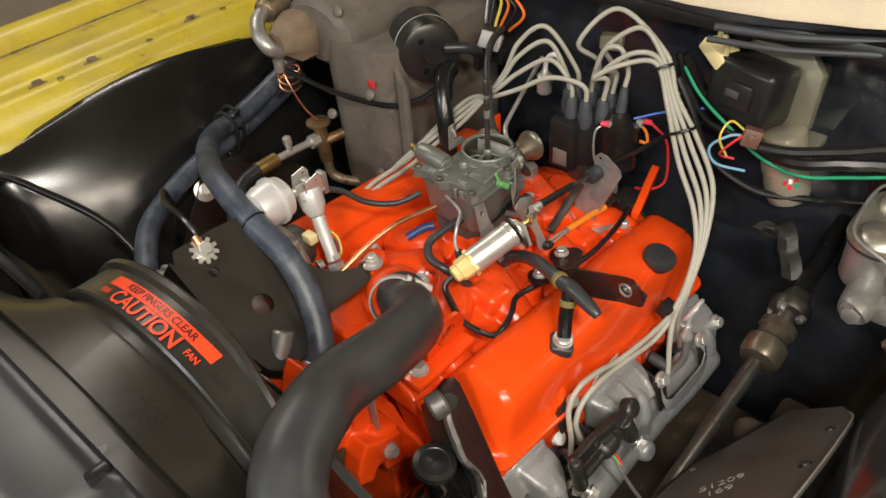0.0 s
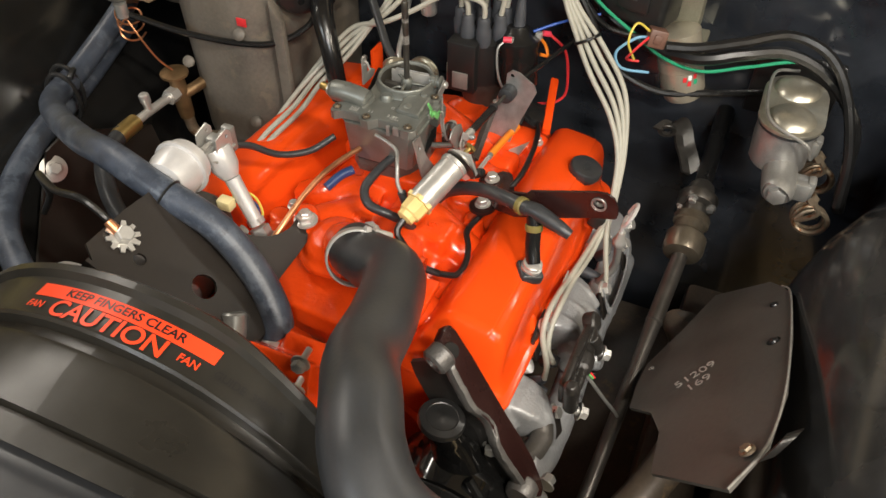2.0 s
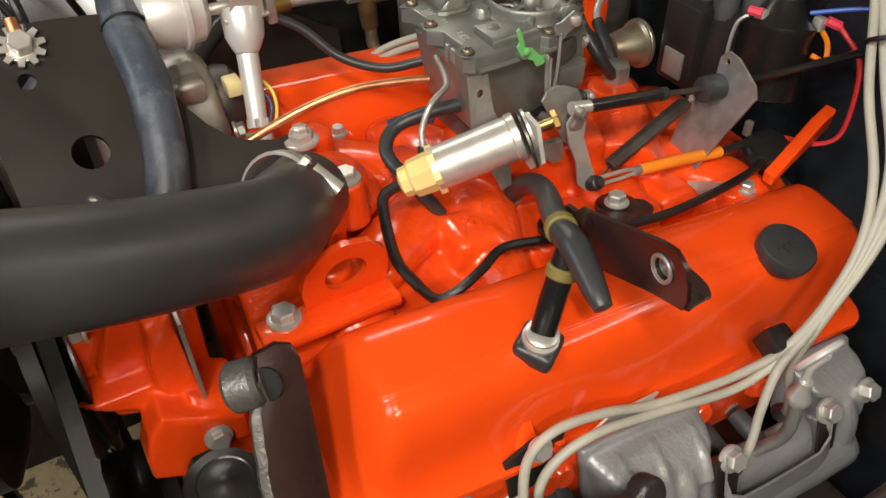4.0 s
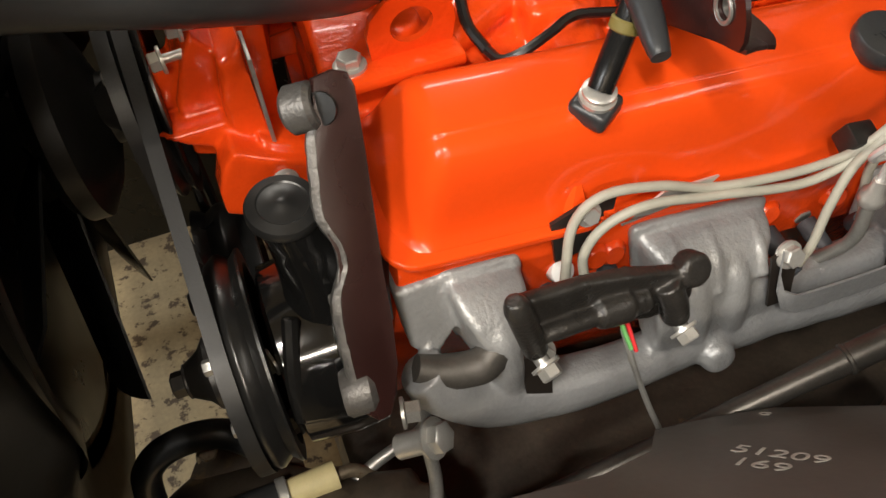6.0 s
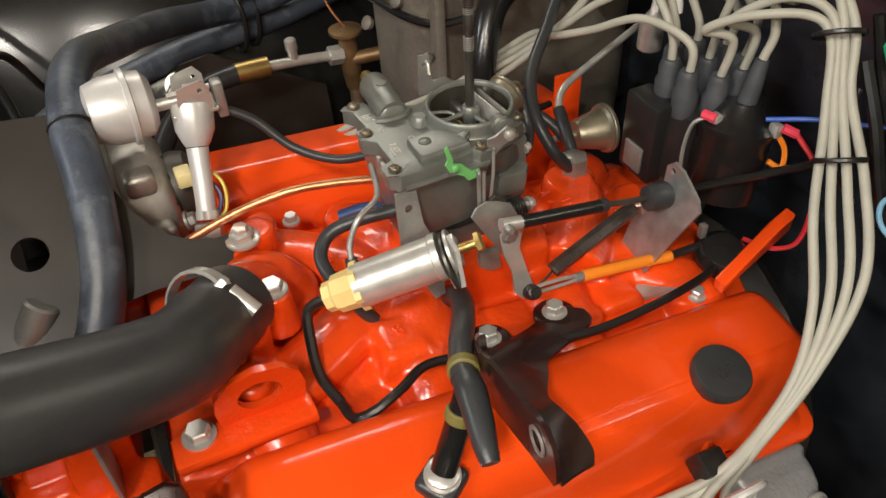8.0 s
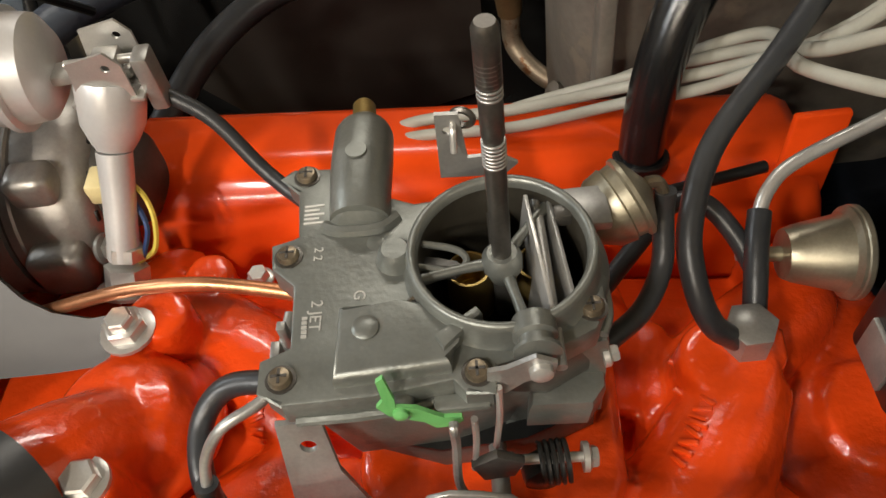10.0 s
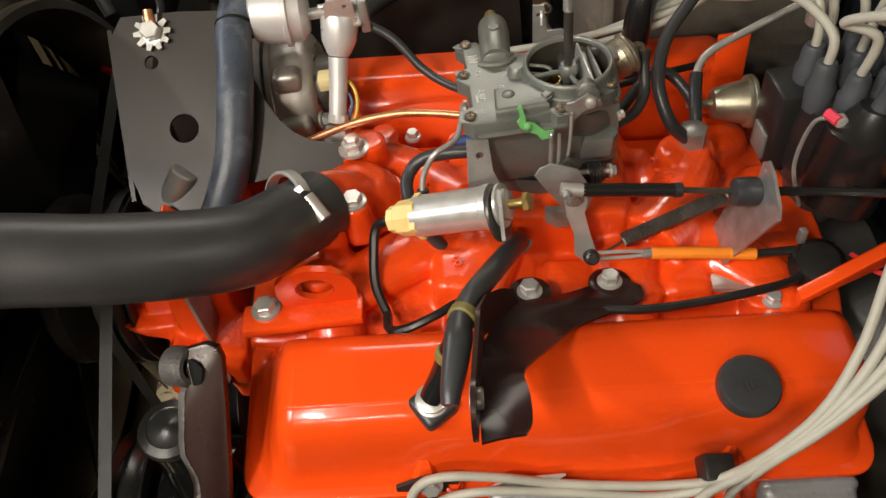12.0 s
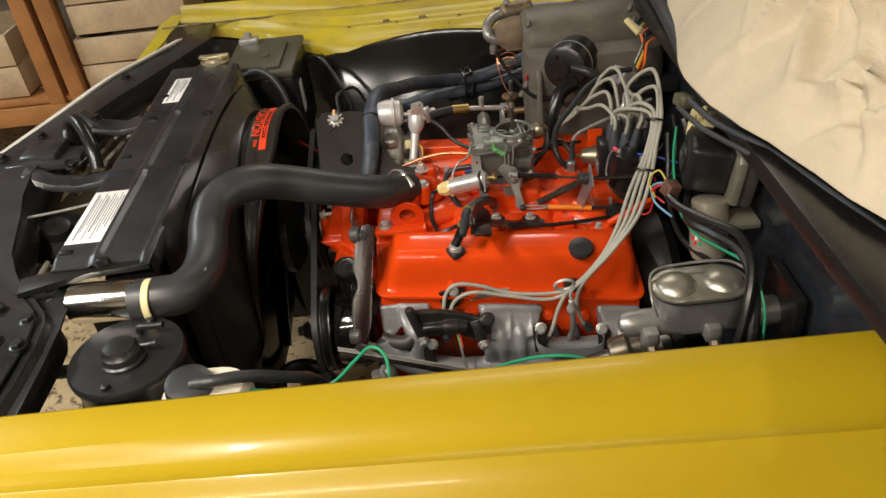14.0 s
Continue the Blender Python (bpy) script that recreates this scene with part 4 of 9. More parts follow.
box_front = sheet(B(), [[(-0.705, 0.700, 0.925), (-0.688, 0.705, 0.930), (-0.665, 0.715, 0.932)], [(-0.690, 0.86, 0.935), (-0.665, 0.86, 0.945), (-0.635, 0.86, 0.945)], [(-0.690, 0.96, 0.945), (-0.66, 0.96, 0.958), (-0.62, 0.955, 0.958)], [(-0.690, 1.02, 0.94), (-0.66, 1.02, 0.955), (-0.62, 1.02, 0.955)]], (0, 0, -0.006))
part("wing_nose", box_front, FENDER_IN, far)

# far wheelhouse: a bulging black liner
rows = []
for i in range(21):
    x = -0.17 + i * 0.05
    h = math.exp(-((x - 0.13) / 0.27) ** 2)
    h2 = math.exp(-((x - 0.13) / 0.34) ** 4)
    row = [(x, flange_edge(x) + 0.02, 0.905), (x, flange_edge(x), 0.895)] if x < -0.125 else [(x, 0.69, 0.905), (x, 0.675, 0.91)]
    for j in range(14):
        f = j / 13
        y = 0.665 - 0.22 * f ** 1.2 * (0.45 + 0.55 * h2) - 0.02 * f
        z = 0.915 + 0.035 * h - 0.02 * (1 - h) - (0.36 + 0.10 * (1 - h)) * f ** 1.7
        z += 0.012 * h2 * math.sin(f * math.pi)
        row.append((x, y, z))
    rows.append(row)
rows.insert(0, [(-0.19, 0.705, q[2]) for q in rows[0]])
solid("wheelhouse", sheet(B(), rows, (0, 0.002, -0.003)), BLACK_GLOSS, "gloss black bulging inner wheelhouse panel", "car panel", kind="structure", sharp=80)
rows = [[(x, flange_edge(x) + 0.03, 0.908), (x, flange_edge(x) + 0.005, 0.903), (x, flange_edge(x), 0.85), (x, flange_edge(x) - 0.01, 0.60), (x, 0.44, 0.50)] for x in [-0.62 + 0.05 * k for k in range(10)]]
solid("wing_apron", sheet(B(), rows, (0, 0.002, -0.003)), BLACK, "black sheet apron in front of the wheelhouse", "car panel", kind="structure")
# near inner panel, low and dark
rows = []
for i in range(48):
    x = -0.62 + i * 0.027
    h = 1 / (1 + math.exp((x - 0.43) / 0.025)) / (1 + math.exp((-0.16 - x) / 0.03))
    rows.append([(x, -0.655, 0.955), (x, -0.650 + 0.025 * h, 0.925), (x, -0.640 + 0.065 * h, 0.895), (x, -0.632 + 0.095 * h, 0.86), (x, -0.622 + 0.108 * h, 0.81), (x, -0.612 + 0.115 * h, 0.74), (x, -0.60 + 0.12 * h, 0.60), (x, -0.59 + 0.12 * h, 0.45)])
solid("inner_wing_panel", sheet(B(), rows, (0, -0.003, -0.002)), INNER_BLACK, "black inner wing panel below the driver's side wing", "car panel", kind="structure", sharp=70)
# far lower side
rows = [[(x, 0.44, 0.60), (x, 0.43, 0.45), (x, 0.42, 0.22)] for x in (-0.6, -0.2, 0.2, 0.6, 0.72)]
solid("frame_rail", sheet(B(), rows, (0, 0.06, -0.002)), BLACK, "black chassis rail on the passenger side", "chassis rail", kind="structure")
solid("crossmember", box(B(), (-0.10, -0.46, 0.18), (0.62, 0.43, 0.34), edge=0.03), GREASY, "black steel crossmember under the engine", "chassis part", kind="structure")
solid("gearbox_housing", loft(B(), [[(x, r * math.cos(t), 0.56 - 0.12 * (x - 0.5) + r * math.sin(t)) for t in [2 * math.pi * k / 20 for k in range(20)]] for x, r in ((0.50, 0.16), (0.56, 0.19), (0.585, 0.17))]), BLACK_CAST, "dark bell housing behind the engine", "gearbox", kind="structure")

# firewall, cowl and its channel
def lip(y):
    k = max(0.0, -y - 0.05)
    return 0.592 - 0.030 * min(k, 0.6), 1.052 + 0.055 * k


rows = []
for y in [-0.9 + 0.06 * k for k in range(31)]:
    x, z = lip(y)
    rows.append([(x, y, z), (x + 0.022, y, z - 0.006), (0.640, y, z - 0.016), (0.646, y, 1.0), (0.650, y, 0.85), (0.645, y, 0.70), (0.655, y, 0.45), (0.66, y, 0.25), (0.665, y, 0.12)])
solid("firewall", sheet(B(), rows, (0.006, 0, 0.001)), FIREWALL, "black painted steel firewall", "firewall", kind="structure")
rows = []
for y in [-0.9 + 0.06 * k for k in range(31)]:
    x, z = lip(y)
    rows.append([(x - 0.002, y, z + 0.003), (x + 0.004, y, z + 0.016), (x + 0.022, y, z + 0.020), (x + 0.05, y, z + 0.018), (0.70, y, z + 0.024), (0.82, y, z + 0.045), (0.95, y, z + 0.06), (1.3, y, z + 0.15)])
solid("cowl_panel", sheet(B(), rows, (0, 0, -0.008)), BLACK, "dark cowl panel behind the engine bay", "car panel", kind="structure")
SEAL_GREY = mat("dusty_grey_seal_rubber", (0.040, 0.043, 0.050), 0.5, vary=0.3, scale=20, bump=0.0008, bump_scale=300, dust=(0.10, 0.10, 0.105), dust_amount=0.25)
SEAL = [(0.640, 0.86), (0.628, 0.45), (0.612, 0.20), (0.592, 0.0), (0.580, -0.15), (0.590, -0.235), (0.608, -0.290), (0.633, -0.357), (0.654, -0.456), (0.673, -0.557), (0.70, -0.70), (0.74, -0.86)]
solid("hood_seal", tube(B(), [(x, y, lip(y)[1] + 0.030) for x, y in SEAL], 0.014, 16), SEAL_GREY, "grey-black rubber hood seal along the cowl", "rubber seal")
for k, (dx, dz, r) in enumerate(((-0.026, 0.016, 0.0055), (-0.044, 0.006, 0.0045))):
    solid("seal_lip", tube(B(), [(x + dx, y, lip(y)[1] + dz) for x, y in SEAL[4:]], r, 10), SEAL_GREY, "thin grey rubber lip beside the hood seal", "rubber seal", "seal lips")
solid("windscreen_base", box(B(), (1.18, -0.85, 1.05), (1.45, 0.85, 1.60), edge=0.1), BLACK, "dark windscreen base under a cloth", "car panel", kind="structure")
part_y = [-0.34, -0.52]
for y in part_y:
    solid("cowl_slot_trim", box(B(), (0.70, y - 0.075, 1.098), (0.708, y + 0.075, 1.112), edge=0.002), STEEL_DULL, "thin bright trim on the cowl", "trim", kind="structure")

# cloth laid over the cowl, with creases that run off a few gathered points
def cloth_edge(y):
    return float(np.interp(y, [-0.95, -0.72, -0.63, -0.55, -0.477, -0.376, -0.315, -0.224, -0.104, -0.023, 0.111, 0.30, 0.70], [0.80, 0.68, 0.652, 0.632, 0.624, 0.600, 0.577, 0.560, 0.562, 0.570, 0.596, 0.640, 0.655]))


def crease(x, y, cx, cy, ang, length, width, height):
    """One sharp fold: a ridge that rises from a point along a line and dies away."""
    c, s_ = math.cos(ang), math.sin(ang)
    u, v = (x - cx) * c + (y - cy) * s_, -(x - cx) * s_ + (y - cy) * c
    if u < -0.02 or u > length:
        return 0.0
    f = u / length
    w = width * (0.35 + 0.65 * max(f, 0))
    k = math.sin(math.pi * min(1.0, max(0.0, (u + 0.02) / (length + 0.02)))) ** 0.6
    return height * k * (math.exp(-abs(v) / w) - 0.45 * math.exp(-((v - 1.6 * w) / w) ** 2))


rng = random.Random(11)
CREASES = []
for cx, cy in ((0.76, -0.44), (0.80, -0.30), (0.95, -0.40), (0.72, -0.02), (0.92, -0.08), (0.85, 0.25), (1.02, -0.22), (0.74, -0.34), (0.86, -0.52)):
    for k in range(6):
        CREASES.append((cx, cy, rng.uniform(-2.6, 2.6), rng.uniform(0.09, 0.30), rng.uniform(0.008, 0.017), rng.uniform(0.006, 0.018)))
# the deep folds: two long ones down the middle, a pinch and the gathered hem
CREASES += [(0.80, -0.07, -1.72, 0.34, 0.022, 0.050), (0.84, -0.12, -1.60, 0.32, 0.020, 0.045), (0.655, -0.37, -1.17, 0.20, 0.018, 0.040), (0.59, -0.41, -0.81, 0.16, 0.016, 0.032), (0.64, -0.55, 0.9, 0.18, 0.016, 0.040),
            (0.70, -0.46, 0.2, 0.22, 0.020, 0.045), (0.66, -0.50, -0.5, 0.20, 0.016, 0.040), (0.72, -0.25, -2.3, 0.18, 0.022, 0.030), (0.62, -0.20, -0.35, 0.22, 0.024, 0.025)]
rows = []
for i in range(110):
    a = (i / 109) ** 1.15
    row = []
    for j in range(190):
        b = j / 189
        y = 0.66 - 1.60 * b
        edge = cloth_edge(y) + 0.004 * math.sin(y * 17)
        x = edge + 0.60 * a
        warp = noise.noise(V((x * 2.2, y * 2.2, 4.0)))
        fold = 0.045 * warp + 0.016 * noise.noise(V((x * 4.5 + 3, y * 3.2, 7.0))) + 0.008 * noise.noise(V((x * 6, y * 6, 2.0))) + 1.7 * sum(crease(x, y, *q) for q in CREASES)
        grow = min(1, a * 3.2 + 0.02)
        roll = 0.020 * math.sin(min(1.0, a / 0.05) * math.pi / 2)
        z = lip(y)[1] + 0.040 + roll + 0.050 * (1 - math.exp(-a * 7)) + 0.42 * a ** 1.25 + fold * grow
        row.append((x - 0.9 * fold * grow, y, z))
    rows.append(row)
cloth = solid("dust_sheet", sheet(B(), rows, (0, 0, -0.003)), CLOTH, "cream cotton dust sheet lying in folds over the cowl", "cloth", sharp=120)

# ---- radiator and core support ----
support = thing("core_support", (-0.55, 0, 0.3), "black steel radiator support with braces and holes", "car frame")
OUTER = [(-0.86, -0.66), (-0.845, -0.35), (-0.81, -0.15), (-0.758, 0.05), (-0.700, 0.235), (-0.643, 0.422), (-0.585, 0.53), (-0.525, 0.64)]
INNER = [(-0.445, 0.64), (-0.492, 0.53), (-0.552, 0.40), (-0.605, 0.27), (-0.640, 0.16), (-0.656, 0.06), (-0.652, -0.04), (-0.635, -0.12), (-0.613, -0.183), (-0.594, -0.25), (-0.577, -0.308), (-0.553, -0.36), (-0.53, -0.391), (-0.49, -0.435), (-0.462, -0.468), (-0.452, -0.495), (-0.448, -0.541), (-0.448, -0.60), (-0.45, -0.66)]
bm = prism(B(), OUTER + INNER, lambda u, v, d: (u, v, 1.000 + 0.012 * math.exp(-((v + 0.1) / 0.5) ** 2) - d), 0.012, edge=0.003)
part("top_plate", bm, PANEL_BLACK, support)
bm = sheet(B(), [[(x + 0.0, y, 1.004), (x + 0.012, y - 0.004, 0.985), (x + 0.016, y - 0.006, 0.955)] for x, y in INNER], (-0.003, 0.0, 0))
part("inner_flange", bm, BLACK, support)
bm = prism(B(), [(-0.545, -0.412), (-0.500, -0.440), (-0.472, -0.474), (-0.461, -0.500), (-0.458, -0.545), (-0.460, -0.66), (-0.80, -0.66), (-0.80, -0.52), (-0.66, -0.47), (-0.60, -0.43)], lambda u, v, d: (u, v, 1.0140 - d + 0.006 * math.exp(-((v + 0.50) / 0.03) ** 2)), 0.006, edge=0.0025)
part("corner_plate", bm, PANEL_BLACK, support)
bm = B()
holed_plate(bm, [(-0.520, -0.392), (-0.459, -0.380), (-0.446, -0.420), (-0.436, -0.490), (-0.432, -0.565), (-0.430, -0.66), (-0.470, -0.66), (-0.466, -0.54), (-0.474, -0.47), (-0.500, -0.425)], [(-0.480, -0.420, 0.0075)], lambda u, v, d: (u, v, 0.994 - d), 0.004)
part("side_strip", bm, PANEL_BLACK, support)
for x, y in ((-0.523, -0.469), (-0.471, -0.497), (-0.463, -0.551), (-0.501, -0.537), (-0.690, 0.115), (-0.735, 0.03)):
    part("support_bolt", hexhead(B(), (x, y, 1.016), (0, 0, 1), 0.009, 0.009), BLACK, support)
for y0, y1, xe in ((0.165, 0.215, -0.640), (-0.062, -0.022, -0.665)):
    rows = []
    for f in (0.0, 0.12, 0.24, 0.5, 0.76, 0.88, 1.0):
        x = -0.472 + (xe + 0.472) * f
        drop = 0.016 - 0.032 * math.sin(math.pi * min(1, max(0, (f - 0.06) / 0.88))) ** 0.5
        rows.append([(x, y0 + 0.012 * f - 0.006, 0.992 + drop), (x, y0 + 0.012 * f, 1.0 + drop), (x, (y0 + y1) / 2 + 0.012 * f, 1.003 + drop), (x, y1 + 0.012 * f, 1.0 + drop), (x, y1 + 0.012 * f + 0.006, 0.992 + drop)])
    part("brace", sheet(B(), rows, (0, 0, -0.003)), PANEL_BLACK, support)
part("release_rod", tube(B(), [(-0.478, -0.150, 1.000), (-0.56, -0.165, 0.996), (-0.66, -0.175, 0.992), (-0.74, -0.18, 0.990)], 0.0025, 8), STEEL_DULL, support, "thin bright latch rod")
part("end_plate", prism(B(), [(-0.513, 0.93), (-0.500, 0.72), (-0.445, 0.60), (-0.51, 0.61), (-0.60, 0.72), (-0.635, 0.83), (-0.635, 0.96)], lambda u, v, d: (u, v, 0.950 - d + 0.10 * max(0.0, 0.74 - v)), 0.012, edge=0.003), BLACK, support)
part("hood_latch", box(box(box(B(), (-0.700, 0.015, 0.965), (-0.625, 0.095, 1.020), edge=0.008), (-0.72, -0.005, 0.995), (-0.60, 0.012, 1.012), edge=0.004), (-0.640, 0.03, 0.99), (-0.585, 0.08, 1.004), edge=0.004), PANEL_BLACK, support)
for x, y in ((-0.60, 0.40), (-0.575, -0.03), (-0.60, 0.185)):
    part("support_bolt", hexhead(B(), (x, y, 1.012), (0, 0, 1), 0.009, 0.009), BLACK, support)
for p in ((-0.535, -0.455, 1.013), (-0.50, -0.545, 1.013), (-0.585, -0.52, 1.013), (-0.60, -0.60, 1.013)):
    part("plate_bolt", hexhead(B(), p, (0, 0, 1), 0.009, 0.008), BLACK, support)
for p, r in (((-0.505, -0.412, 1.0065), 0.010), ((-0.475, -0.415, 1.0065), 0.004)):
    part("plate_hole", ring(B(), p, (0, 0, 1), r + 0.003, r, 0.0016), BLACK_GLOSS, support)
part("lower_panel", box(B(), (-0.80, -0.66, 0.66), (-0.785, 0.66, 0.90), edge=0.004), BLACK, support)
part("prop_loop", tube(B(), [(-0.545, 0.00, 0.985), (-0.555, 0.03, 1.02), (-0.585, 0.08, 1.045), (-0.615, 0.115, 1.045), (-0.635, 0.12, 1.025), (-0.635, 0.10, 1.0)], 0.013, 12), BLACK, support)
horn = thing("horn", (-0.60, -0.13, 0.90), "black round horn behind the grille", "horn")
part("horn_disc", lathe(B(), [(0.02, 0), (0.06, 0.01), (0.065, 0.02), (0.06, 0.03), (0.03, 0.04), (0.025, 0.055), (0.012, 0.06)], (-0.60, -0.13, 0.90), (0.2, -0.2, 1), 24), PLASTIC, horn)

grille = thing("grille", (-0.66, 0.1, 0.80), "pale slatted grille in front of the radiator", "grille")
for k in range(7):
    x = -0.665 + 0.029 * k
    bm = box(B(), (-0.004, -0.01 + 0.018 * k, -0.045), (0.004, 0.30, 0.045), pose(x, 0.085, 0.915, 0, 38, -9), edge=0.0015)
    part("slat", bm, GRILLE, grille)
for k in range(3):
    part("slat_bar", box(B(), (-0.11, -0.006, -0.012), (0.12, 0.006, 0.012), pose(-0.575, 0.15 + 0.085 * k, 0.905, 0, 0, 80 - 90), edge=0.003), BLACK, grille)
for k in range(8):
    bm = box(B(), (-0.004, -0.10, -0.045), (0.004, 0.02, 0.045), pose(-0.700 + k * 0.022, -0.27, 0.915, 0, 38, 0), edge=0.0015)
    part("slat", bm, GRILLE, grille)
bm = sheet(B(), [[(x - 0.035, y - 0.006, 0.90), (x - 0.022, y, 0.975), (x - 0.020, y, 1.004), (x - 0.016, y, 1.0075), (x + 0.001, y, 1.010)] for x, y in [(q.x, q.y) for q in catmull([(x, y, 0) for x, y in OUTER], 5)]], (0, 0, -0.004))
part("header_trim", bm, mat("pale_header_paint", (0.72, 0.69, 0.60), 0.35), grille)

radiator = thing("radiator", (-0.40, 0, 0.32), "black radiator with a stamped top panel", "radiator")
part("core", box(B(), (-0.42, -0.36, 0.34), (-0.34, 0.38, 0.98), edge=0.004), BLACK, radiator)
rows = []
for y in np.linspace(-0.392, 0.372, 90):
    row = []
    for x in np.linspace(-0.476, -0.325, 34):
        z = 1.030 - 0.006 * math.exp(-((y + 0.388) / 0.012) ** 2)
        z += 0.0045 * math.exp(-((x + 0.410) / 0.005) ** 2) - 0.003 * (1 / (1 + math.exp(-(x + 0.405) * 600)))
        for yr in (-0.108, 0.138):
            z += (0.0065 if x < -0.41 else 0.004) * math.exp(-((y - yr) / 0.008) ** 2) * (0.6 + 0.4 * math.cos((x + 0.455) * 90))
        z += 0.003 * math.exp(-((x + 0.334) / 0.004) ** 2)
        row.append((x, y, z + 0.0008 * noise.noise(V((x * 14, y * 9, 0)))))
    row = [(row[0][0] - 0.004, y, 0.985), (row[0][0] - 0.002, y, row[0][2] - 0.004)] + row + [(row[-1][0] + 0.002, y, 1.026), (row[-1][0] + 0.004, y, 1.0)]
    rows.append(row)
panel = part("top_panel", sheet(B(), rows, (0, 0, -0.0015)), PANEL_BLACK, radiator, sharp=75)
for x, y in ((-0.462, -0.355), (-0.46, -0.05), (-0.455, 0.11), (-0.455, 0.215), (-0.395, -0.385), (-0.34, 0.11), (-0.338, -0.09)):
    part("panel_clip", box(B(), (x - 0.010, y - 0.006, 1.024), (x + 0.010, y + 0.006, 1.034), edge=0.003), BLACK, panel)
bm = prism(B(), [(-0.52, -0.40), (-0.43, -0.372), (-0.33, -0.372), (-0.325, -0.395), (-0.42, -0.402), (-0.51, -0.44)], lambda u, v, d: (u, v, 1.022 - d), 0.01, edge=0.002)
part("end_lip", bm, BLACK, panel)
cap = part("radiator_cap", lathe(B(), [(0.030, 0), (0.034, 0.003), (0.034, 0.008), (0.024, 0.010), (0.022, 0.016), (0.014, 0.018), (0.0, 0.018)], (-0.385, 0.405, 1.02), (0, 0, 1), 28), YELLOW_ZINC, radiator, "gold-plated pressure cap")
part("filler_neck", cyl(B(), (-0.385, 0.405, 0.97), (-0.385, 0.405, 1.02), 0.026), STEEL_DULL, radiator)
part("cap_handle", box(B(), (-0.42, 0.398, 1.034), (-0.35, 0.412, 1.042), edge=0.003), YELLOW_ZINC, cap)
part("tank_end", tube(B(), [(-0.338, -0.430, 0.985), (-0.37, -0.428, 0.984), (-0.405, -0.424, 0.982), (-0.442, -0.420, 0.980)], [0.0315, 0.0315, 0.0315, 0.031], 28), CHROME, radiator, "bright polished hose connection")
part("tank_side", box(B(), (-0.43, -0.43, 0.40), (-0.335, -0.36, 0.965), edge=0.01), BLACK, radiator)
for corners, lines in (((-0.474, -0.176, -0.409, -0.333), 11), ((-0.451, 0.305, -0.414, 0.180), 6)):
    x0, y0, x1, y1 = corners
    bm = box(B(), (x0, min(y0, y1), 1.0308), (x1, max(y0, y1), 1.0316), edge=0.0003)
    lab = part("label", bm, LABEL, panel, "white paper sticker with fine print")
    for k in range(lines):
        x = x0 + (x1 - x0) * (0.10 + 0.78 * (k + 0.5) / lines)
        yy = y0 + (y1 - y0) * (0.06 + 0.05 * (k % 3))
        ye = y0 + (y1 - y0) * (0.94 - 0.13 * ((k * 7) % 3) - (0.2 if k > lines - 3 else 0))
        wd = 0.0017 if k not in (0, 4) else 0.003
        part("print_bar", box(B(), (x, min(yy, ye), 1.0317), (x + wd, max(yy, ye), 1.0320)), PRINT, lab)

# upper radiator hose with its clamps
hose = thing("radiator_hose", (-0.1, -0.2, 0.87), "thick matt black upper radiator hose", "hose")
part("hose_wall", tube(B(), [(0.052, -0.028, 0.889), (0.032, -0.058, 0.904), (0.001, -0.102, 0.930), (-0.072, -0.130, 0.963), (-0.140, -0.146, 0.992), (-0.189, -0.172, 1.017), (-0.231, -0.196, 1.022), (-0.260, -0.228, 1.012), (-0.266, -0.276, 0.996), (-0.260, -0.328, 0.983), (-0.262, -0.380, 0.979), (-0.280, -0.418, 0.980), (-0.312, -0.430, 0.984), (-0.350, -0.433, 0.985)],
                      0.0315, 28, 10), HOSE_RUBBER, hose, sharp=90)
part("clamp", ring(B(), (0.028, -0.044, 0.904), (0.72, 0.52, -0.42), 0.0335, 0.031, 0.010), STEEL, hose, "worm-drive hose clamp")
part("clamp_screw", hexhead(cyl(B(), (0.052, -0.052, 0.925), (0.064, -0.066, 0.912), 0.006), (0.050, -0.050, 0.927), (-0.5, 0.6, 0.6), 0.006, 0.007, False), STEEL, hose)
part("clamp_front", ring(B(), (-0.314, -0.436, 0.984), (-1, 0, 0), 0.0338, 0.031, 0.011), CREAM_PALE, hose, "pale clamp band")
for k in range(9):
    y = -0.40 + 0.02 * k + (0.006 if k % 3 == 0 else 0)
    if k in (4,):
        continue
    c = V((-0.268 - 0.004 * math.sin(k), y, 0.982))
    part("print_bar", box(B(), (-0.0016, -0.005, -0.0004), (0.0016, 0.005, 0.0004), Matrix.Translation(c + V((0.0245, 0, 0.0200))) @ pose(0, 0, 0, 0, 50, 0)), PRINT, hose)

# fan shroud
shroud = thing("fan_shroud", (-0.25, 0.02, 0.50), "black plastic fan shroud with an orange warning decal", "fan shroud")
CY, CZ, R = 0.030, 0.768, 0.268
ANG = [2 * math.pi * k / 72 for k in range(73)]


def hoop(x, r):
    """One hoop of the ring; towards the driver's side and the bottom the ring is cut back to the duct."""
    out = []
    for t in ANG:
        f = min(1.0, max(0.0, (-0.15 - math.cos(t)) / 0.45))
        f = f * f * (3 - 2 * f)
        low = f * max(0.0, min(x, -0.243) + 0.285)
        if t > math.pi:
            f = max(f, float(np.interp(360 - math.degrees(t), [18, 41, 64, 100], [0.0, 0.30, 0.68, 1.0])))
        out.append((x - f * max(0.0, x + 0.243) - low, CY + r * math.sin(t), CZ + r * math.cos(t)))
    return out


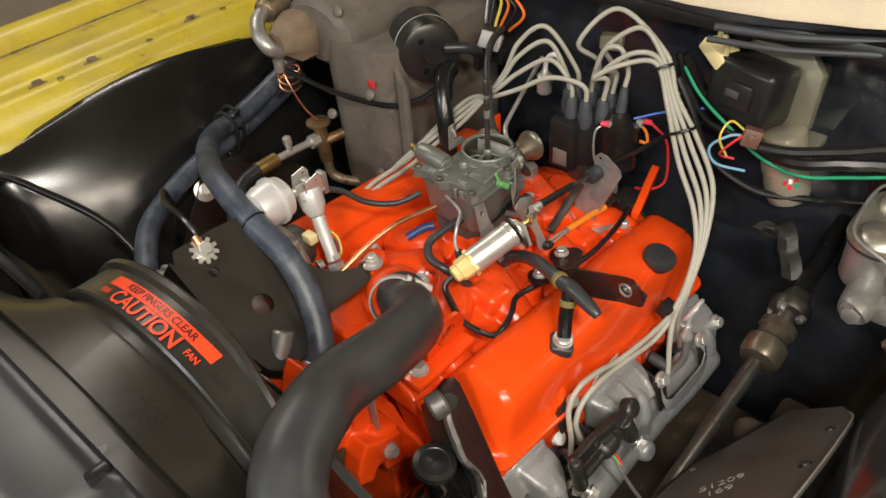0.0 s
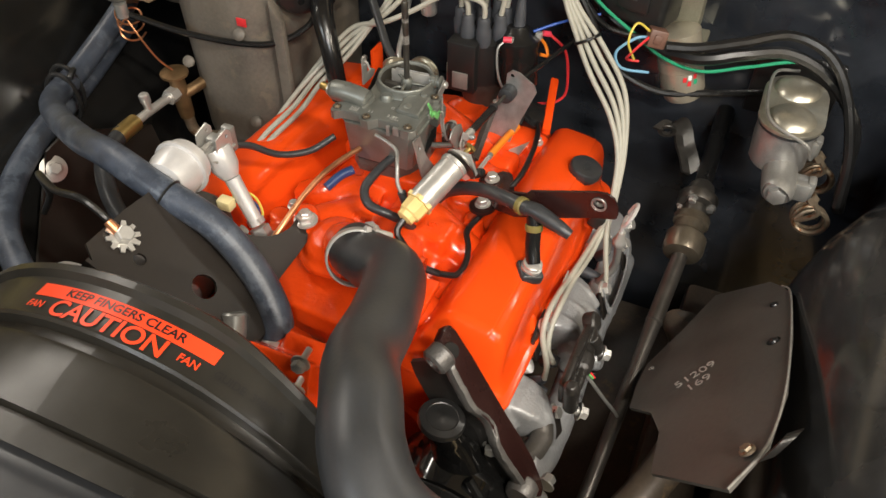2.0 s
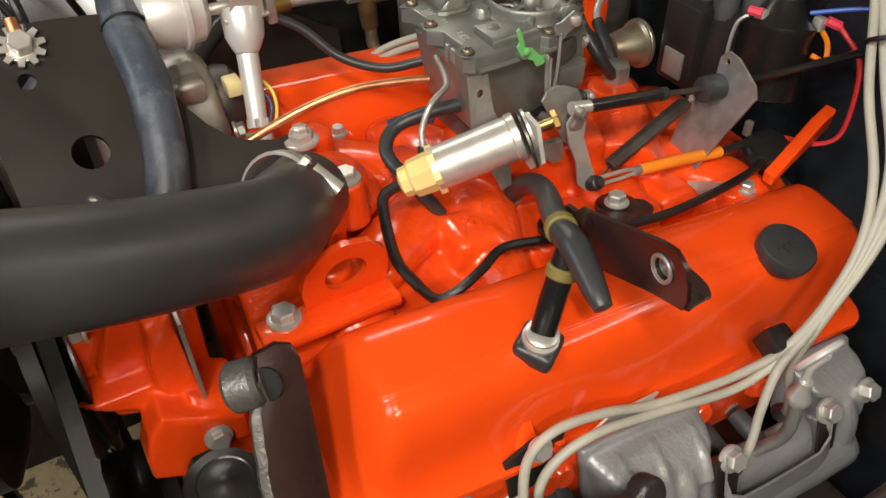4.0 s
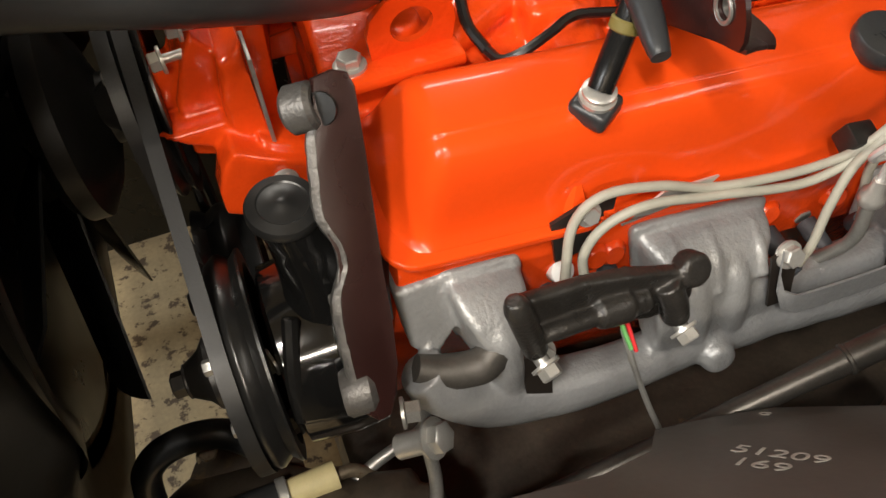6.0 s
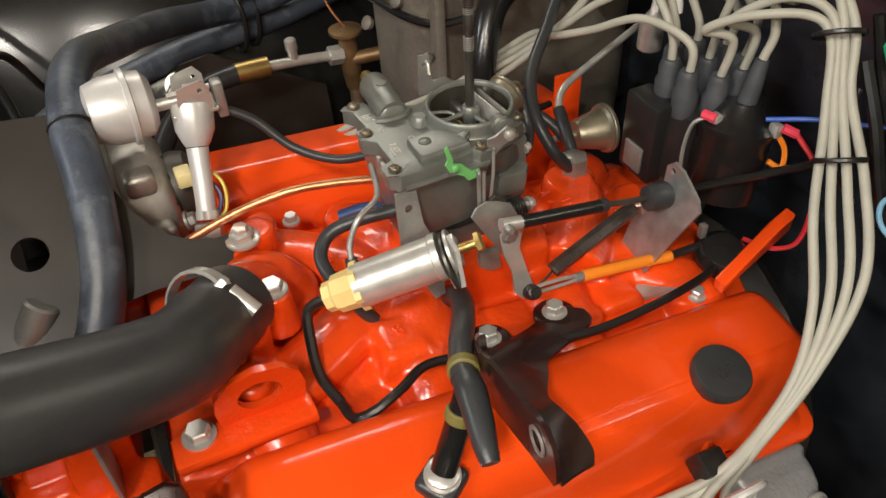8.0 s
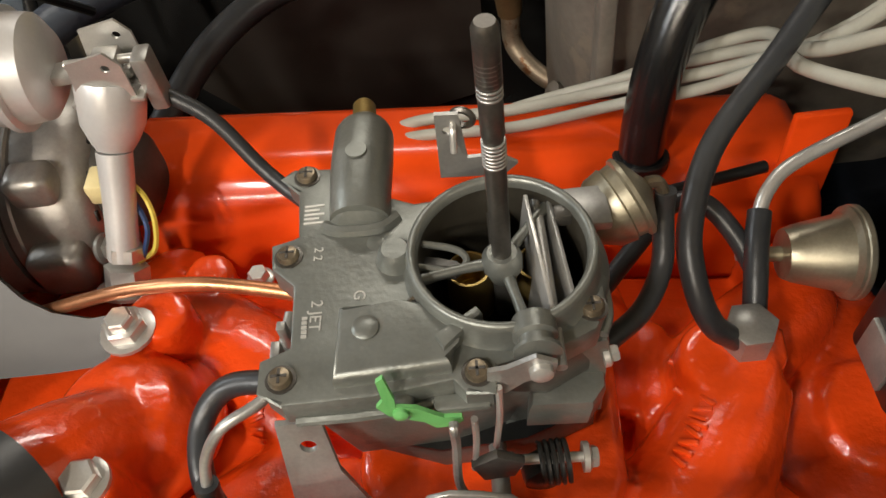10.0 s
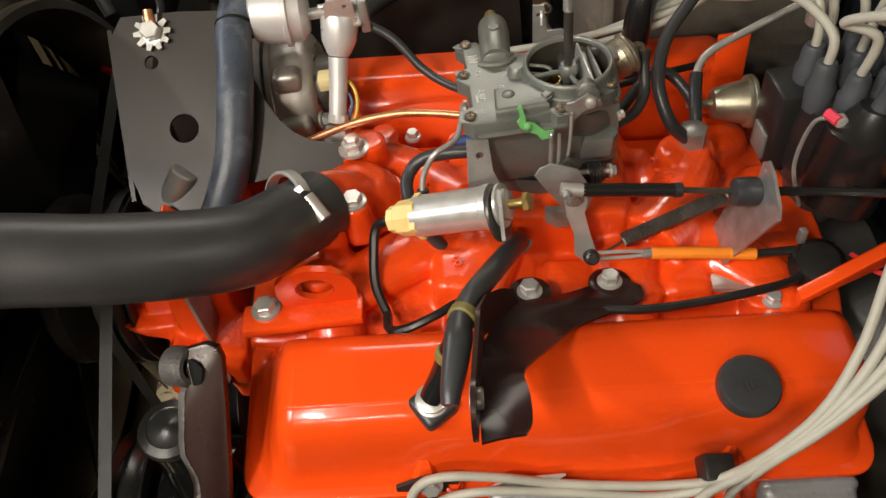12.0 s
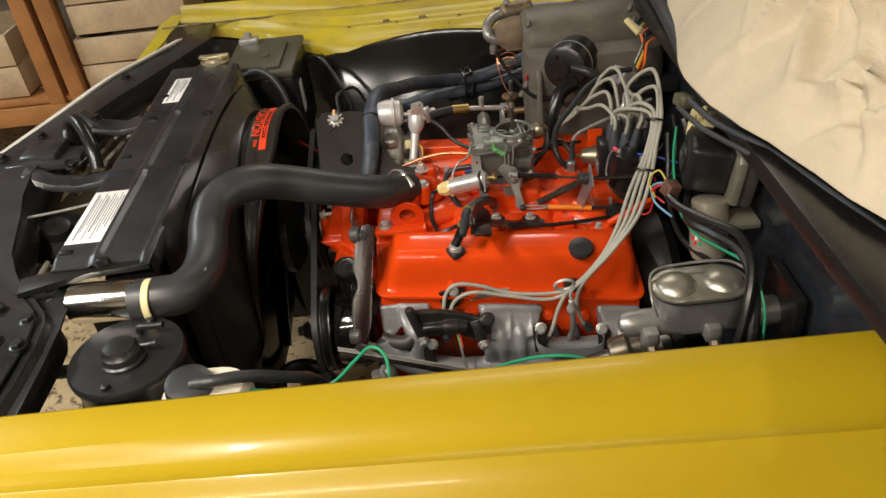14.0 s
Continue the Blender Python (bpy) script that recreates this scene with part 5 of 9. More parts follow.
def duct(x, k, inset=0.0):
    """From a rounded rectangle at the radiator to the round opening."""
    row = []
    for t in ANG:
        sx, cz = math.sin(t), math.cos(t)
        q = max(abs(sx) / 0.35, abs(cz) / 0.265) if cz > 0 else max(abs(sx) / 0.35, abs(cz) / 0.36)
        rx, rz = sx / q, cz / q
        low = min(1.0, max(0.0, (-0.15 - cz) / 0.45))
        row.append((x - low * low * (3 - 2 * low) * max(0.0, x + 0.285), CY - 0.01 * k + (R + 0.002 - inset) * sx * (1 - k) + rx * k, CZ + (R + 0.002 - inset) * cz * (1 - k) + (rz - inset * cz) * k))
    return row


bm = loft(B(), [duct(-0.327, 1.0), duct(-0.318, 0.92), duct(-0.3095, 0.80), duct(-0.3085, 0.79, 0.010), duct(-0.303, 0.72, 0.010), duct(-0.302, 0.71), duct(-0.285, 0.44), duct(-0.268, 0.20), duct(-0.252, 0.05), duct(-0.2475, 0.0, 0.002), duct(-0.2465, 0.0, 0.013), hoop(-0.2335, R - 0.011),
                hoop(-0.2325, R - 0.001), hoop(-0.230, R + 0.001), hoop(-0.227, R), hoop(-0.21, R), hoop(-0.190, R), hoop(-0.186, R + 0.006), hoop(-0.180, R + 0.007), hoop(-0.177, R + 0.004), hoop(-0.177, R - 0.004), hoop(-0.19, R - 0.006), hoop(-0.232, R - 0.016)], closed=False)
# warm pale film over black plastic paints in the shroud's sheen
part("shroud_shell", bm, mat("sheen_tinted_shroud_plastic", (0.015, 0.014, 0.012), 0.30, vary=0.25, scale=14, bump=0.0012, bump_scale=60, dust=(0.13, 0.115, 0.09), dust_amount=0.12), shroud, sharp=40)


def on_ring(a, x, lift):
    """A place on the shroud's ring: a metres along the hoop from the top, x along the car."""
    t = a / R
    return V((x, CY + (R + lift) * math.sin(t), CZ + (R + lift) * math.cos(t)))


def ring_patch(a0, a1, x0, x1, lift=0.0006, n=24):
    rows = [[on_ring(a0 + (a1 - a0) * k / n, x, lift) for x in (x0, x1)] for k in range(n + 1)]
    return sheet(B(), rows, (0, 0, -0.0004))


decal = part("warning_decal", ring_patch(-0.0905, 0.0865, -0.2108, -0.1978), DECAL, shroud, "bright orange warning strip")


def ring_text(body, size, a_mid, x_mid, material, name, lift=0.0012, squeeze=1.0):
    """Letters bent round the hoop, read from in front of the car."""
    cu = bpy.data.curves.new(name, "FONT")
    cu.body, cu.size, cu.align_x, cu.align_y, cu.offset = body, size, "CENTER", "CENTER", size * 0.02
    tmp = bpy.data.objects.new(name, cu)
    scene.collection.objects.link(tmp)
    dg = bpy.context.evaluated_depsgraph_get()
    me = bpy.data.meshes.new_from_object(tmp.evaluated_get(dg))
    bpy.data.objects.remove(tmp)
    bm = B()
    bm.from_mesh(me)
    bpy.data.meshes.remove(me)
    bmesh.ops.triangulate(bm, faces=bm.faces)
    for v in bm.verts:
        v.co = on_ring(a_mid - v.co.x * squeeze, x_mid + v.co.y, lift)
    ob = part(name, bm, material, shroud)
    return ob


ring_text("KEEP FINGERS CLEAR", 0.0108, -0.004, -0.2043, PLASTIC, "decal_word", squeeze=1.12)
ring_text("CAUTION", 0.0222, 0.001, -0.2208, DECAL, "decal_word", squeeze=1.10)
ring_text("FAN", 0.0095, -0.0735, -0.2190, DECAL, "decal_word")
ring_text("FAN", 0.0095, 0.0745, -0.2205, DECAL, "decal_word")
ring_text("GUIDE  3986905", 0.0092, -0.127, -0.2165, BLACK_CAST, "moulded_text", squeeze=1.0)

# cooling fan
fan = thing("cooling_fan", (-0.21, CY, 0.77), "black steel cooling fan on a clutch hub", "fan")
part("fan_clutch", lathe(B(), [(0.02, 0), (0.075, 0.005), (0.085, 0.015), (0.085, 0.03), (0.06, 0.045), (0.03, 0.055), (0.03, 0.075)], (-0.235, CY, 0.775), (1, 0, 0), 32), BLACK_CAST, fan)
for k in range(7):
    t0 = 2 * math.pi * k / 7 + 0.20
    rows = []
    for i in range(8):
        r = 0.06 + 0.18 * i / 7
        row = []
        for j in range(6):
            f = j / 5 - 0.5
            wd = 0.075 + 0.03 * i / 7
            t = t0 + f * wd * 0.8 / r
            row.append((-0.252 + f * 0.044 + 0.012 * f * f, CY + r * math.sin(t), 0.775 + r * math.cos(t)))
        rows.append(row)
    part("fan_blade", sheet(B(), rows, (0.0025, 0, 0)), BLACK_GLOSS if k % 2 else BLACK, fan)
part("hub_studs", hexhead(hexhead(hexhead(B(), (-0.157, CY - 0.03, 0.80), (1, 0, 0), 0.007, 0.02), (-0.157, CY - 0.03, 0.755), (1, 0, 0), 0.007, 0.02), (-0.157, CY + 0.02, 0.80), (1, 0, 0), 0.007, 0.02), STEEL_DULL, fan)


# ---- belts and pulleys ----
def pulley(name_at, axis_at, r, x0, x1, label, parent_group="engine pulleys"):
    p = thing("pulley", axis_at, label, "pulley", parent_group)
    w = x1 - x0
    prof = [(0.012, 0), (r * 0.85, 0.0), (r * 0.88, 0.002), (r, 0.002), (r, 0.004), (r * 0.93, w * 0.25), (r, w * 0.46), (r, w * 0.54), (r * 0.93, w * 0.75), (r, w - 0.003), (r, w - 0.001), (r * 0.86, w), (r * 0.80, w * 0.55), (0.02, w * 0.55)]
    part("pulley_wheel", lathe(B(), prof, (x0, axis_at[1], axis_at[2]), (1, 0, 0), 48), BLACK, p)
    part("hub", lathe(B(), [(0.028, 0), (0.028, 0.01), (0.02, 0.016), (0.012, 0.03)], (x0, axis_at[1], axis_at[2]), (-1, 0, 0), 24), BLACK_CAST, p)
    for k in range(4):
        t = k * math.pi / 2 + 0.5
        part("pulley_bolt", hexhead(B(), (x0 - 0.001, axis_at[1] + 0.045 * math.cos(t), axis_at[2] + 0.045 * math.sin(t)), (-1, 0, 0), 0.006, 0.008), STEEL_DULL, p)
    return p


pulley("wp", (-0.135, 0.012, 0.79), 0.085, -0.158, -0.128, "black water pump pulley")
pulley("crank", (-0.135, 0.012, 0.52), 0.095, -0.165, -0.105, "black steel crankshaft pulley")
ps = pulley("ps", (-0.135, -0.195, 0.690), 0.083, -0.148, -0.112, "black power steering pump pulley")
part("shaft_nut", hexhead(lathe(B(), [(0.018, 0), (0.018, 0.012), (0.012, 0.014), (0.012, 0.03)], (-0.148, -0.195, 0.69), (-1, 0, 0), 18), (-0.176, -0.195, 0.69), (-1, 0, 0), 0.010, 0.012), BLACK_CAST, ps)


def belt(circles, x, w, label):
    """A belt round pulleys given as (y, z, r), by the hull of their rims."""
    pts = []
    for y, z, r in circles:
        pts += [(y + r * math.cos(t), z + r * math.sin(t)) for t in [2 * math.pi * k / 40 for k in range(40)]]
    pts = sorted(set(pts))

    def half(ps):
        out = []
        for p in ps:
            while len(out) > 1 and (out[-1][0] - out[-2][0]) * (p[1] - out[-2][1]) - (out[-1][1] - out[-2][1]) * (p[0] - out[-2][0]) <= 0:
                out.pop()
            out.append(p)
        return out[:-1]

    hull = half(pts) + half(pts[::-1])
    cy, cz = sum(p[0] for p in hull) / len(hull), sum(p[1] for p in hull) / len(hull)
    rows = []
    for y, z in hull + hull[:1]:
        d = V((0, y - cy, z - cz)).normalized() * 0.007
        rows.append([(x, y, z), (x + w, y, z), V((x + w * 0.75, y, z)) - d, V((x + w * 0.25, y, z)) - d])
    return solid("drive_belt", loft(B(), rows, caps=False), BELT, label, "belt", "drive belts")


belt([(0.012, 0.79, 0.086), (0.012, 0.52, 0.096), (-0.195, 0.69, 0.084)], -0.146, 0.011, "black rubber belt to the steering pump")
belt([(0.012, 0.79, 0.086), (0.012, 0.52, 0.096), (0.20, 0.86, 0.06)], -0.160, 0.011, "black rubber belt to the alternator")

# power steering pump
pump = thing("steering_pump", (-0.07, -0.20, 0.62), "gloss black power steering pump with a round filler cap", "pump")
part("pump_body", loft(B(), [[(x, -0.200 + r * math.cos(t), 0.690 + (r * 1.05) * math.sin(t)) for t in [2 * math.pi * k / 28 for k in range(28)]] for x, r in ((-0.108, 0.055), (-0.104, 0.068), (-0.07, 0.072), (-0.045, 0.070), (-0.035, 0.055))]), PUMP_BLACK, pump)
part("filler_neck", tube(B(), [(-0.060, -0.208, 0.730), (-0.062, -0.200, 0.770), (-0.067, -0.192, 0.800), (-0.071, -0.187, 0.822)], [0.036, 0.027, 0.0215, 0.0205], 24), PUMP_BLACK, pump)
part("filler_cap", lathe(B(), [(0.0215, 0), (0.0245, 0.0015), (0.0248, 0.006), (0.0235, 0.0085), (0.017, 0.0105), (0.016, 0.0098), (0.006, 0.0105), (0.004, 0.012), (0.0, 0.012)], (-0.072, -0.186, 0.822), (0.1, -0.15, 1), 28), PLASTIC, pump)
part("reservoir_rib", tube(B(), [(-0.104, -0.262, 0.70), (-0.10, -0.25, 0.735), (-0.09, -0.225, 0.765)], 0.006, 8), BLACK_GLOSS, pump)
for p in ((-0.113, -0.215, 0.708), (-0.112, -0.235, 0.650)):
    part("pump_bolt", hexhead(B(), p, (-1, -0.3, 0), 0.008, 0.012), STEEL_DULL, pump)
part("pressure_fitting", hexhead(cyl(B(), (-0.045, -0.275, 0.63), (-0.02, -0.285, 0.645), 0.010), (-0.02, -0.285, 0.645), (0.6, -0.4, 0.5), 0.012, 0.012), STEEL, pump)
part("pressure_line", tube(B(), [(-0.025, -0.285, 0.64), (-0.03, -0.31, 0.60), (-0.06, -0.36, 0.57), (-0.12, -0.40, 0.55), (-0.20, -0.43, 0.55)], 0.0055, 10), STEEL_DULL, pump)

# pump bracket: wavy rim facing outwards, broad web facing forwards
brk = thing("pump_bracket", (-0.04, -0.24, 0.66), "brown-black cast power steering bracket with a rough bright edge", "bracket")
BT, BE, BN = V((0, -0.172, 0.898)), V((0, -0.588, -0.809)), V((0, -0.809, 0.588))


def bkt(x, s_, d):
    """A place on the bracket: x along the car, s_ down its slope, d below its face."""
    return V((x, 0, 0)) + BT + BE * s_ - BN * d


WAVE = [(-0.040, 0.018), (-0.045, 0.030), (-0.0495, 0.050), (-0.0530, 0.070), (-0.0525, 0.079), (-0.0490, 0.088), (-0.0475, 0.098), (-0.0490, 0.108), (-0.0540, 0.117), (-0.0590, 0.126), (-0.0620, 0.140), (-0.0640, 0.165), (-0.0650, 0.190), (-0.0640, 0.205)]
SIDE = [(-0.056, 0.214), (-0.047, 0.212), (-0.040, 0.200), (-0.034, 0.180), (-0.029, 0.150), (-0.026, 0.120), (-0.021, 0.085), (-0.015, 0.043), (-0.010, 0.005), (-0.012, -0.004), (-0.020, -0.008), (-0.034, -0.006)]
bm = prism(B(), WAVE + SIDE, lambda u, v, d: bkt(u, v, d), 0.010, edge=0.002)
part("bracket_web", bm, MAROON, brk)
bm = sheet(B(), [[bkt(x + 0.005, v, 0.009), bkt(x + 0.004, v, 0.5 * dd), bkt(x + 0.005, v, dd)] for x, v, dd in [(q.x, q.y, float(np.interp(q.y, [0.018, 0.08, 0.117, 0.165, 0.205], [0.058, 0.058, 0.034, 0.034, 0.040]))) for q in catmull([(x, v, 0) for x, v in WAVE], 4)]], (0.005, 0, 0))
part("front_web", bm, BLACK_CAST, brk, "black front web")
EDGE = mat("rough_grey_casting_edge", (0.13, 0.125, 0.12), 0.42, metal=0.5, vary=0.3, scale=60, bump=0.003, bump_scale=420)
bm = sheet(B(), [[bkt(q.x + 0.0015, q.y, -0.0010), bkt(q.x - 0.0022, q.y, 0.0012), bkt(q.x - 0.0030, q.y, 0.006), bkt(q.x - 0.001, q.y, 0.0115)] for q in catmull([(x, v, 0) for x, v in WAVE], 5)], (0.0015, 0, 0))
part("rim_edge", roughen(bm, 0.0008, 0.006), EDGE, brk, "rough grey casting edge")
EX = V((0.90, -0.36, 0.26)).normalized()
EC = bkt(-0.052, 0.009, 0.012)
part("upper_eye", ring(B(), EC, EX, 0.0150, 0.0085, 0.020, 28, 0.003), EDGE, brk)
part("eye_bore", lathe(B(), [(0.0088, 0.0), (0.0088, 0.004)], EC + EX * 0.009, EX, 20), BLACK_WIRE, brk)
part("eye_scoop", lathe(B(), [(0.0105, 0.0), (0.010, 0.0012), (0.0002, 0.0014)], bkt(-0.0335, 0.012, 0.0008), BN + V((-0.5, 0, 0)), 24), BLACK_WIRE, brk)
part("lower_eye", roughen(lathe(B(), [(0.014, 0), (0.0165, 0.004), (0.0165, 0.018), (0.012, 0.022)], bkt(-0.073, 0.192, 0.012), (1, -0.1, 0), 20), 0.0006, 0.01), EDGE, brk)
part("bracket_bolt", hexhead(B(), (-0.052, -0.236, 0.780), (-1, -0.2, 0.1), 0.0075, 0.010), STEEL_DULL, brk)
part("lower_bolt", hexhead(B(), (-0.040, -0.296, 0.722), (1, -0.2, 0), 0.0080, 0.012), STEEL_DULL, brk)
part("brace_arm", tube(B(), [(-0.035, -0.24, 0.75), (-0.03, -0.22, 0.76), (-0.02, -0.19, 0.77)], 0.010, 10), BLACK_CAST, brk)

# ---- alternator bracket, alternator, breather tube and its canister ----
acb = thing("alternator_bracket", (-0.03, 0.09, 0.86), "dark grey-black sheet steel alternator bracket with holes", "bracket")
o = V((-0.033, 0.096, 0.921))
nrm = V((0.048, -0.637, 0.769)).normalized()
ux = V((1, 0.05, 0)).normalized()
ux = (ux - nrm * ux.dot(nrm)).normalized()
vx = nrm.cross(ux)


def acp(u, v, d):
    return o + ux * u + vx * v - nrm * d


bm = B()
holed_plate(bm, [(-0.084, 0.090), (-0.030, 0.087), (0.006, 0.082), (0.016, 0.066), (0.023, 0.040), (0.029, 0.014), (0.037, -0.010), (0.046, -0.027), (0.058, -0.041), (0.072, -0.050), (0.090, -0.0555), (0.106, -0.055), (0.116, -0.058), (0.1215, -0.066), (0.119, -0.075), (0.108, -0.080), (0.068, -0.0805), (0.030, -0.079), (0.006, -0.081), (-0.008, -0.090), (-0.025, -0.100), (-0.072, -0.098), (-0.088, -0.084), (-0.094, -0.06), (-0.094, 0.075)],
            [(-0.041, -0.021, 0.0135), (-0.062, 0.044, 0.0065)], acp, 0.004)
box(bm, (0, 0, 0), (0.004, 0.16, 0.035), Matrix(((ux.x, vx.x, -nrm.x, acp(-0.098, -0.08, 0).x), (ux.y, vx.y, -nrm.y, acp(-0.098, -0.08, 0).y), (ux.z, vx.z, -nrm.z, acp(-0.098, -0.08, 0).z), (0, 0, 0, 1))))
part("bracket_sheet", bm, BLACK_SHEET, acb)
part("folded_rim", sheet(B(), [[acp(u, v, 0.001), acp(u, v - 0.003, 0.006), acp(u, v - 0.003, 0.026)] for u, v in ((-0.094, 0.07), (-0.0945, 0.0), (-0.0945, -0.06), (-0.088, -0.085), (-0.072, -0.099), (-0.025, -0.101))], (0.001, 0.001, 0)), BLACK_SHEET, acb)
part("bracket_bolt", hexhead(hexhead(B(), (0.079, 0.052, 0.880), (0, 0, 1), 0.0105, 0.009), (0.079, 0.052, 0.887), (0, 0, 1), 0.007, 0.007, False), STEEL, acb)
stud = acp(-0.056, 0.070, -0.002)
part("stud_nut", hexhead(B(), stud, nrm, 0.009, 0.012), STEEL, acb)
bm = B()
for k in range(10):
    t = 2 * math.pi * k / 10
    prism(bm, [(0.010, -0.003), (0.017, -0.002), (0.017, 0.002), (0.010, 0.003)], lambda u, v, d: stud + nrm * (0.001 + d) + (ux * math.cos(t) + vx * math.sin(t)) * u + (vx * math.cos(t) - ux * math.sin(t)) * v, 0.002)
part("tooth_washer", bm, STEEL, acb, "toothed lock washer")
lead = thing("ground_lead", stud, "black ground lead on a toothed washer", "cable")
part("wire", tube(B(), [stud + nrm * 0.004, (-0.084, 0.166, 0.977), (-0.086, 0.189, 0.998), (-0.082, 0.228, 0.992), (-0.057, 0.280, 0.976), (-0.038, 0.307, 0.923), (-0.02, 0.36, 0.86)], 0.0038, 8), BLACK_WIRE, lead)
part("lug", tube(B(), [stud + nrm * 0.003 + vx * 0.006, stud + nrm * 0.006 + vx * 0.020], [0.0055, 0.0045], 10, straight=True), COPPER, lead, "tarnished crimped lug")

alt = thing("alternator", (-0.03, 0.18, 0.76), "dull cast aluminium alternator with a dark cap", "alternator")
AC_ = V((-0.03, 0.183, 0.852))
case = part("rear_case", lathe(B(), [(0.030, 0.074), (0.050, 0.072), (0.060, 0.066), (0.064, 0.056), (0.064, 0.030), (0.0655, 0.029), (0.0655, 0.024)], AC_, (1, 0, 0), 40), CAST_ALU, alt)
part("front_case", lathe(B(), [(0.0655, 0.020), (0.0655, 0.014), (0.063, 0.012), (0.063, -0.026), (0.058, -0.036), (0.040, -0.042), (0.02, -0.044)], AC_, (1, 0, 0), 40), CAST_ALU, alt)
part("stator_band", lathe(B(), [(0.062, 0.012), (0.062, 0.026)], AC_, (1, 0, 0), 40), IRON_DARK, alt)
for k in range(14):
    t = 2 * math.pi * k / 14
    c = AC_ + V((0.066, 0.046 * math.cos(t), 0.046 * math.sin(t)))
    part("case_slot", box(B(), (-0.006, -0.0065, -0.0035), (0.006, 0.0065, 0.0035), Matrix.Translation(c) @ Matrix.Rotation(t, 4, "X"), edge=0.001), BLACK_CAST, case)
part("rear_cap", roughen(lathe(B(), [(0.030, 0.0), (0.031, 0.010), (0.028, 0.020), (0.018, 0.027), (0.0, 0.029)], AC_ + V((0.070, -0.012, 0.016)), (1, -0.1, 0.1), 26), 0.0008, 0.02), IRON_DARK, alt)
part("case_lug", box(B(), (0.0, 0.106, 0.838), (0.034, 0.135, 0.872), edge=0.008, seg=3), CAST_ALU, alt)
part("case_lug", box(B(), (0.004, 0.128, 0.892), (0.030, 0.150, 0.914), edge=0.006, seg=3), CAST_ALU, alt)
part("case_bolt", hexhead(B(), (0.044, 0.122, 0.862), (1, -0.2, 0.2), 0.007, 0.008), STEEL_DULL, alt)
part("pulley_disc", lathe(B(), [(0.02, 0), (0.056, 0.002), (0.06, 0.006), (0.052, 0.012), (0.06, 0.020), (0.06, 0.026), (0.03, 0.03)], (-0.145, 0.20, 0.86), (1, 0, 0), 36), STEEL_DULL, alt)
part("fan_disc", lathe(B(), [(0.02, 0), (0.062, 0.001), (0.064, 0.004), (0.02, 0.006)], (-0.112, 0.198, 0.858), (1, 0, 0), 36), STEEL, alt)
part("plug_body", box(B(), (0.046, 0.132, 0.888), (0.060, 0.150, 0.902), edge=0.002), CREAM_PALE, alt)
part("plug_wire", tube(B(), [(0.058, 0.140, 0.896), (0.074, 0.134, 0.898), (0.082, 0.122, 0.888), (0.078, 0.112, 0.870), (0.066, 0.110, 0.862)], 0.0016, 6), YELLOW_WIRE, alt)
part("plug_wire", tube(B(), [(0.056, 0.136, 0.893), (0.070, 0.130, 0.893), (0.077, 0.118, 0.882), (0.070, 0.110, 0.866)], 0.0016, 6), BLUE_PAINT, alt)

can = thing("vacuum_canister", (0.03, 0.165, 0.85), "silver round vacuum canister on a white upright tube", "valve")
cc = V((0.028, 0.168, 0.958))
ax = V((0.95, 0.05, -0.06)).normalized()
part("canister", lathe(B(), [(0.0, -0.036), (0.012, -0.035), (0.024, -0.030), (0.0285, -0.016), (0.029, -0.002), (0.0325, -0.001), (0.0325, 0.003), (0.029, 0.004), (0.0275, 0.015), (0.020, 0.021), (0.0, 0.022)], cc, ax, 32), SILVER, can)
part("arm", box(B(), (0.045, 0.158, 0.951), (0.092, 0.172, 0.957), edge=0.002), STEEL, can)
for y in (0.1475, 0.174):
    part("yoke", holed_plate(B(), [(0.064, 0.945), (0.094, 0.945), (0.094, 0.968), (0.088, 0.976), (0.068, 0.972)], [(0.086, 0.967, 0.0022)], lambda u, v, d: (u, y + d, v), 0.0015), STEEL, can)
part("yoke_base", box(B(), (0.060, 0.146, 0.9455), (0.098, 0.1765, 0.9485), edge=0.001), STEEL, can)
part("yoke_block", box(B(), (0.074, 0.154, 0.950), (0.088, 0.169, 0.966), edge=0.002), STEEL_DULL, can)
part("link_pin", cyl(B(), (0.06, 0.161, 0.962), (0.096, 0.161, 0.962), 0.0025), STEEL, can)
part("tube_head", lathe(B(), [(0.0175, 0), (0.018, -0.004), (0.0165, -0.022), (0.012, -0.032), (0.0095, -0.036)], (0.078, 0.160, 0.950), (0.22, 0.62, 1.0), 22), SILVER, can)
part("upright_tube", tube(B(), [(0.071, 0.140, 0.920), (0.066, 0.125, 0.895), (0.060, 0.108, 0.868)], [0.0095, 0.0088, 0.0085], 16), SILVER, can)
part("tube_nut", hexhead(hexhead(B(), (0.057, 0.099, 0.851), (0.22, 0.62, 1.0), 0.0125, 0.016), (0.0605, 0.108, 0.866), (0.22, 0.62, 1.0), 0.0105, 0.010, False), STEEL, can)
part("spring_clip", box(B(), (0.097, 0.150, 0.935), (0.106, 0.164, 0.968), edge=0.002), STEEL_DULL, can)

# ---- heater hoses ----
h1 = thing("heater_hose", (0.0, 0.2, 0.8), "bluish-grey ribbed heater hose", "hose", "heater hoses")
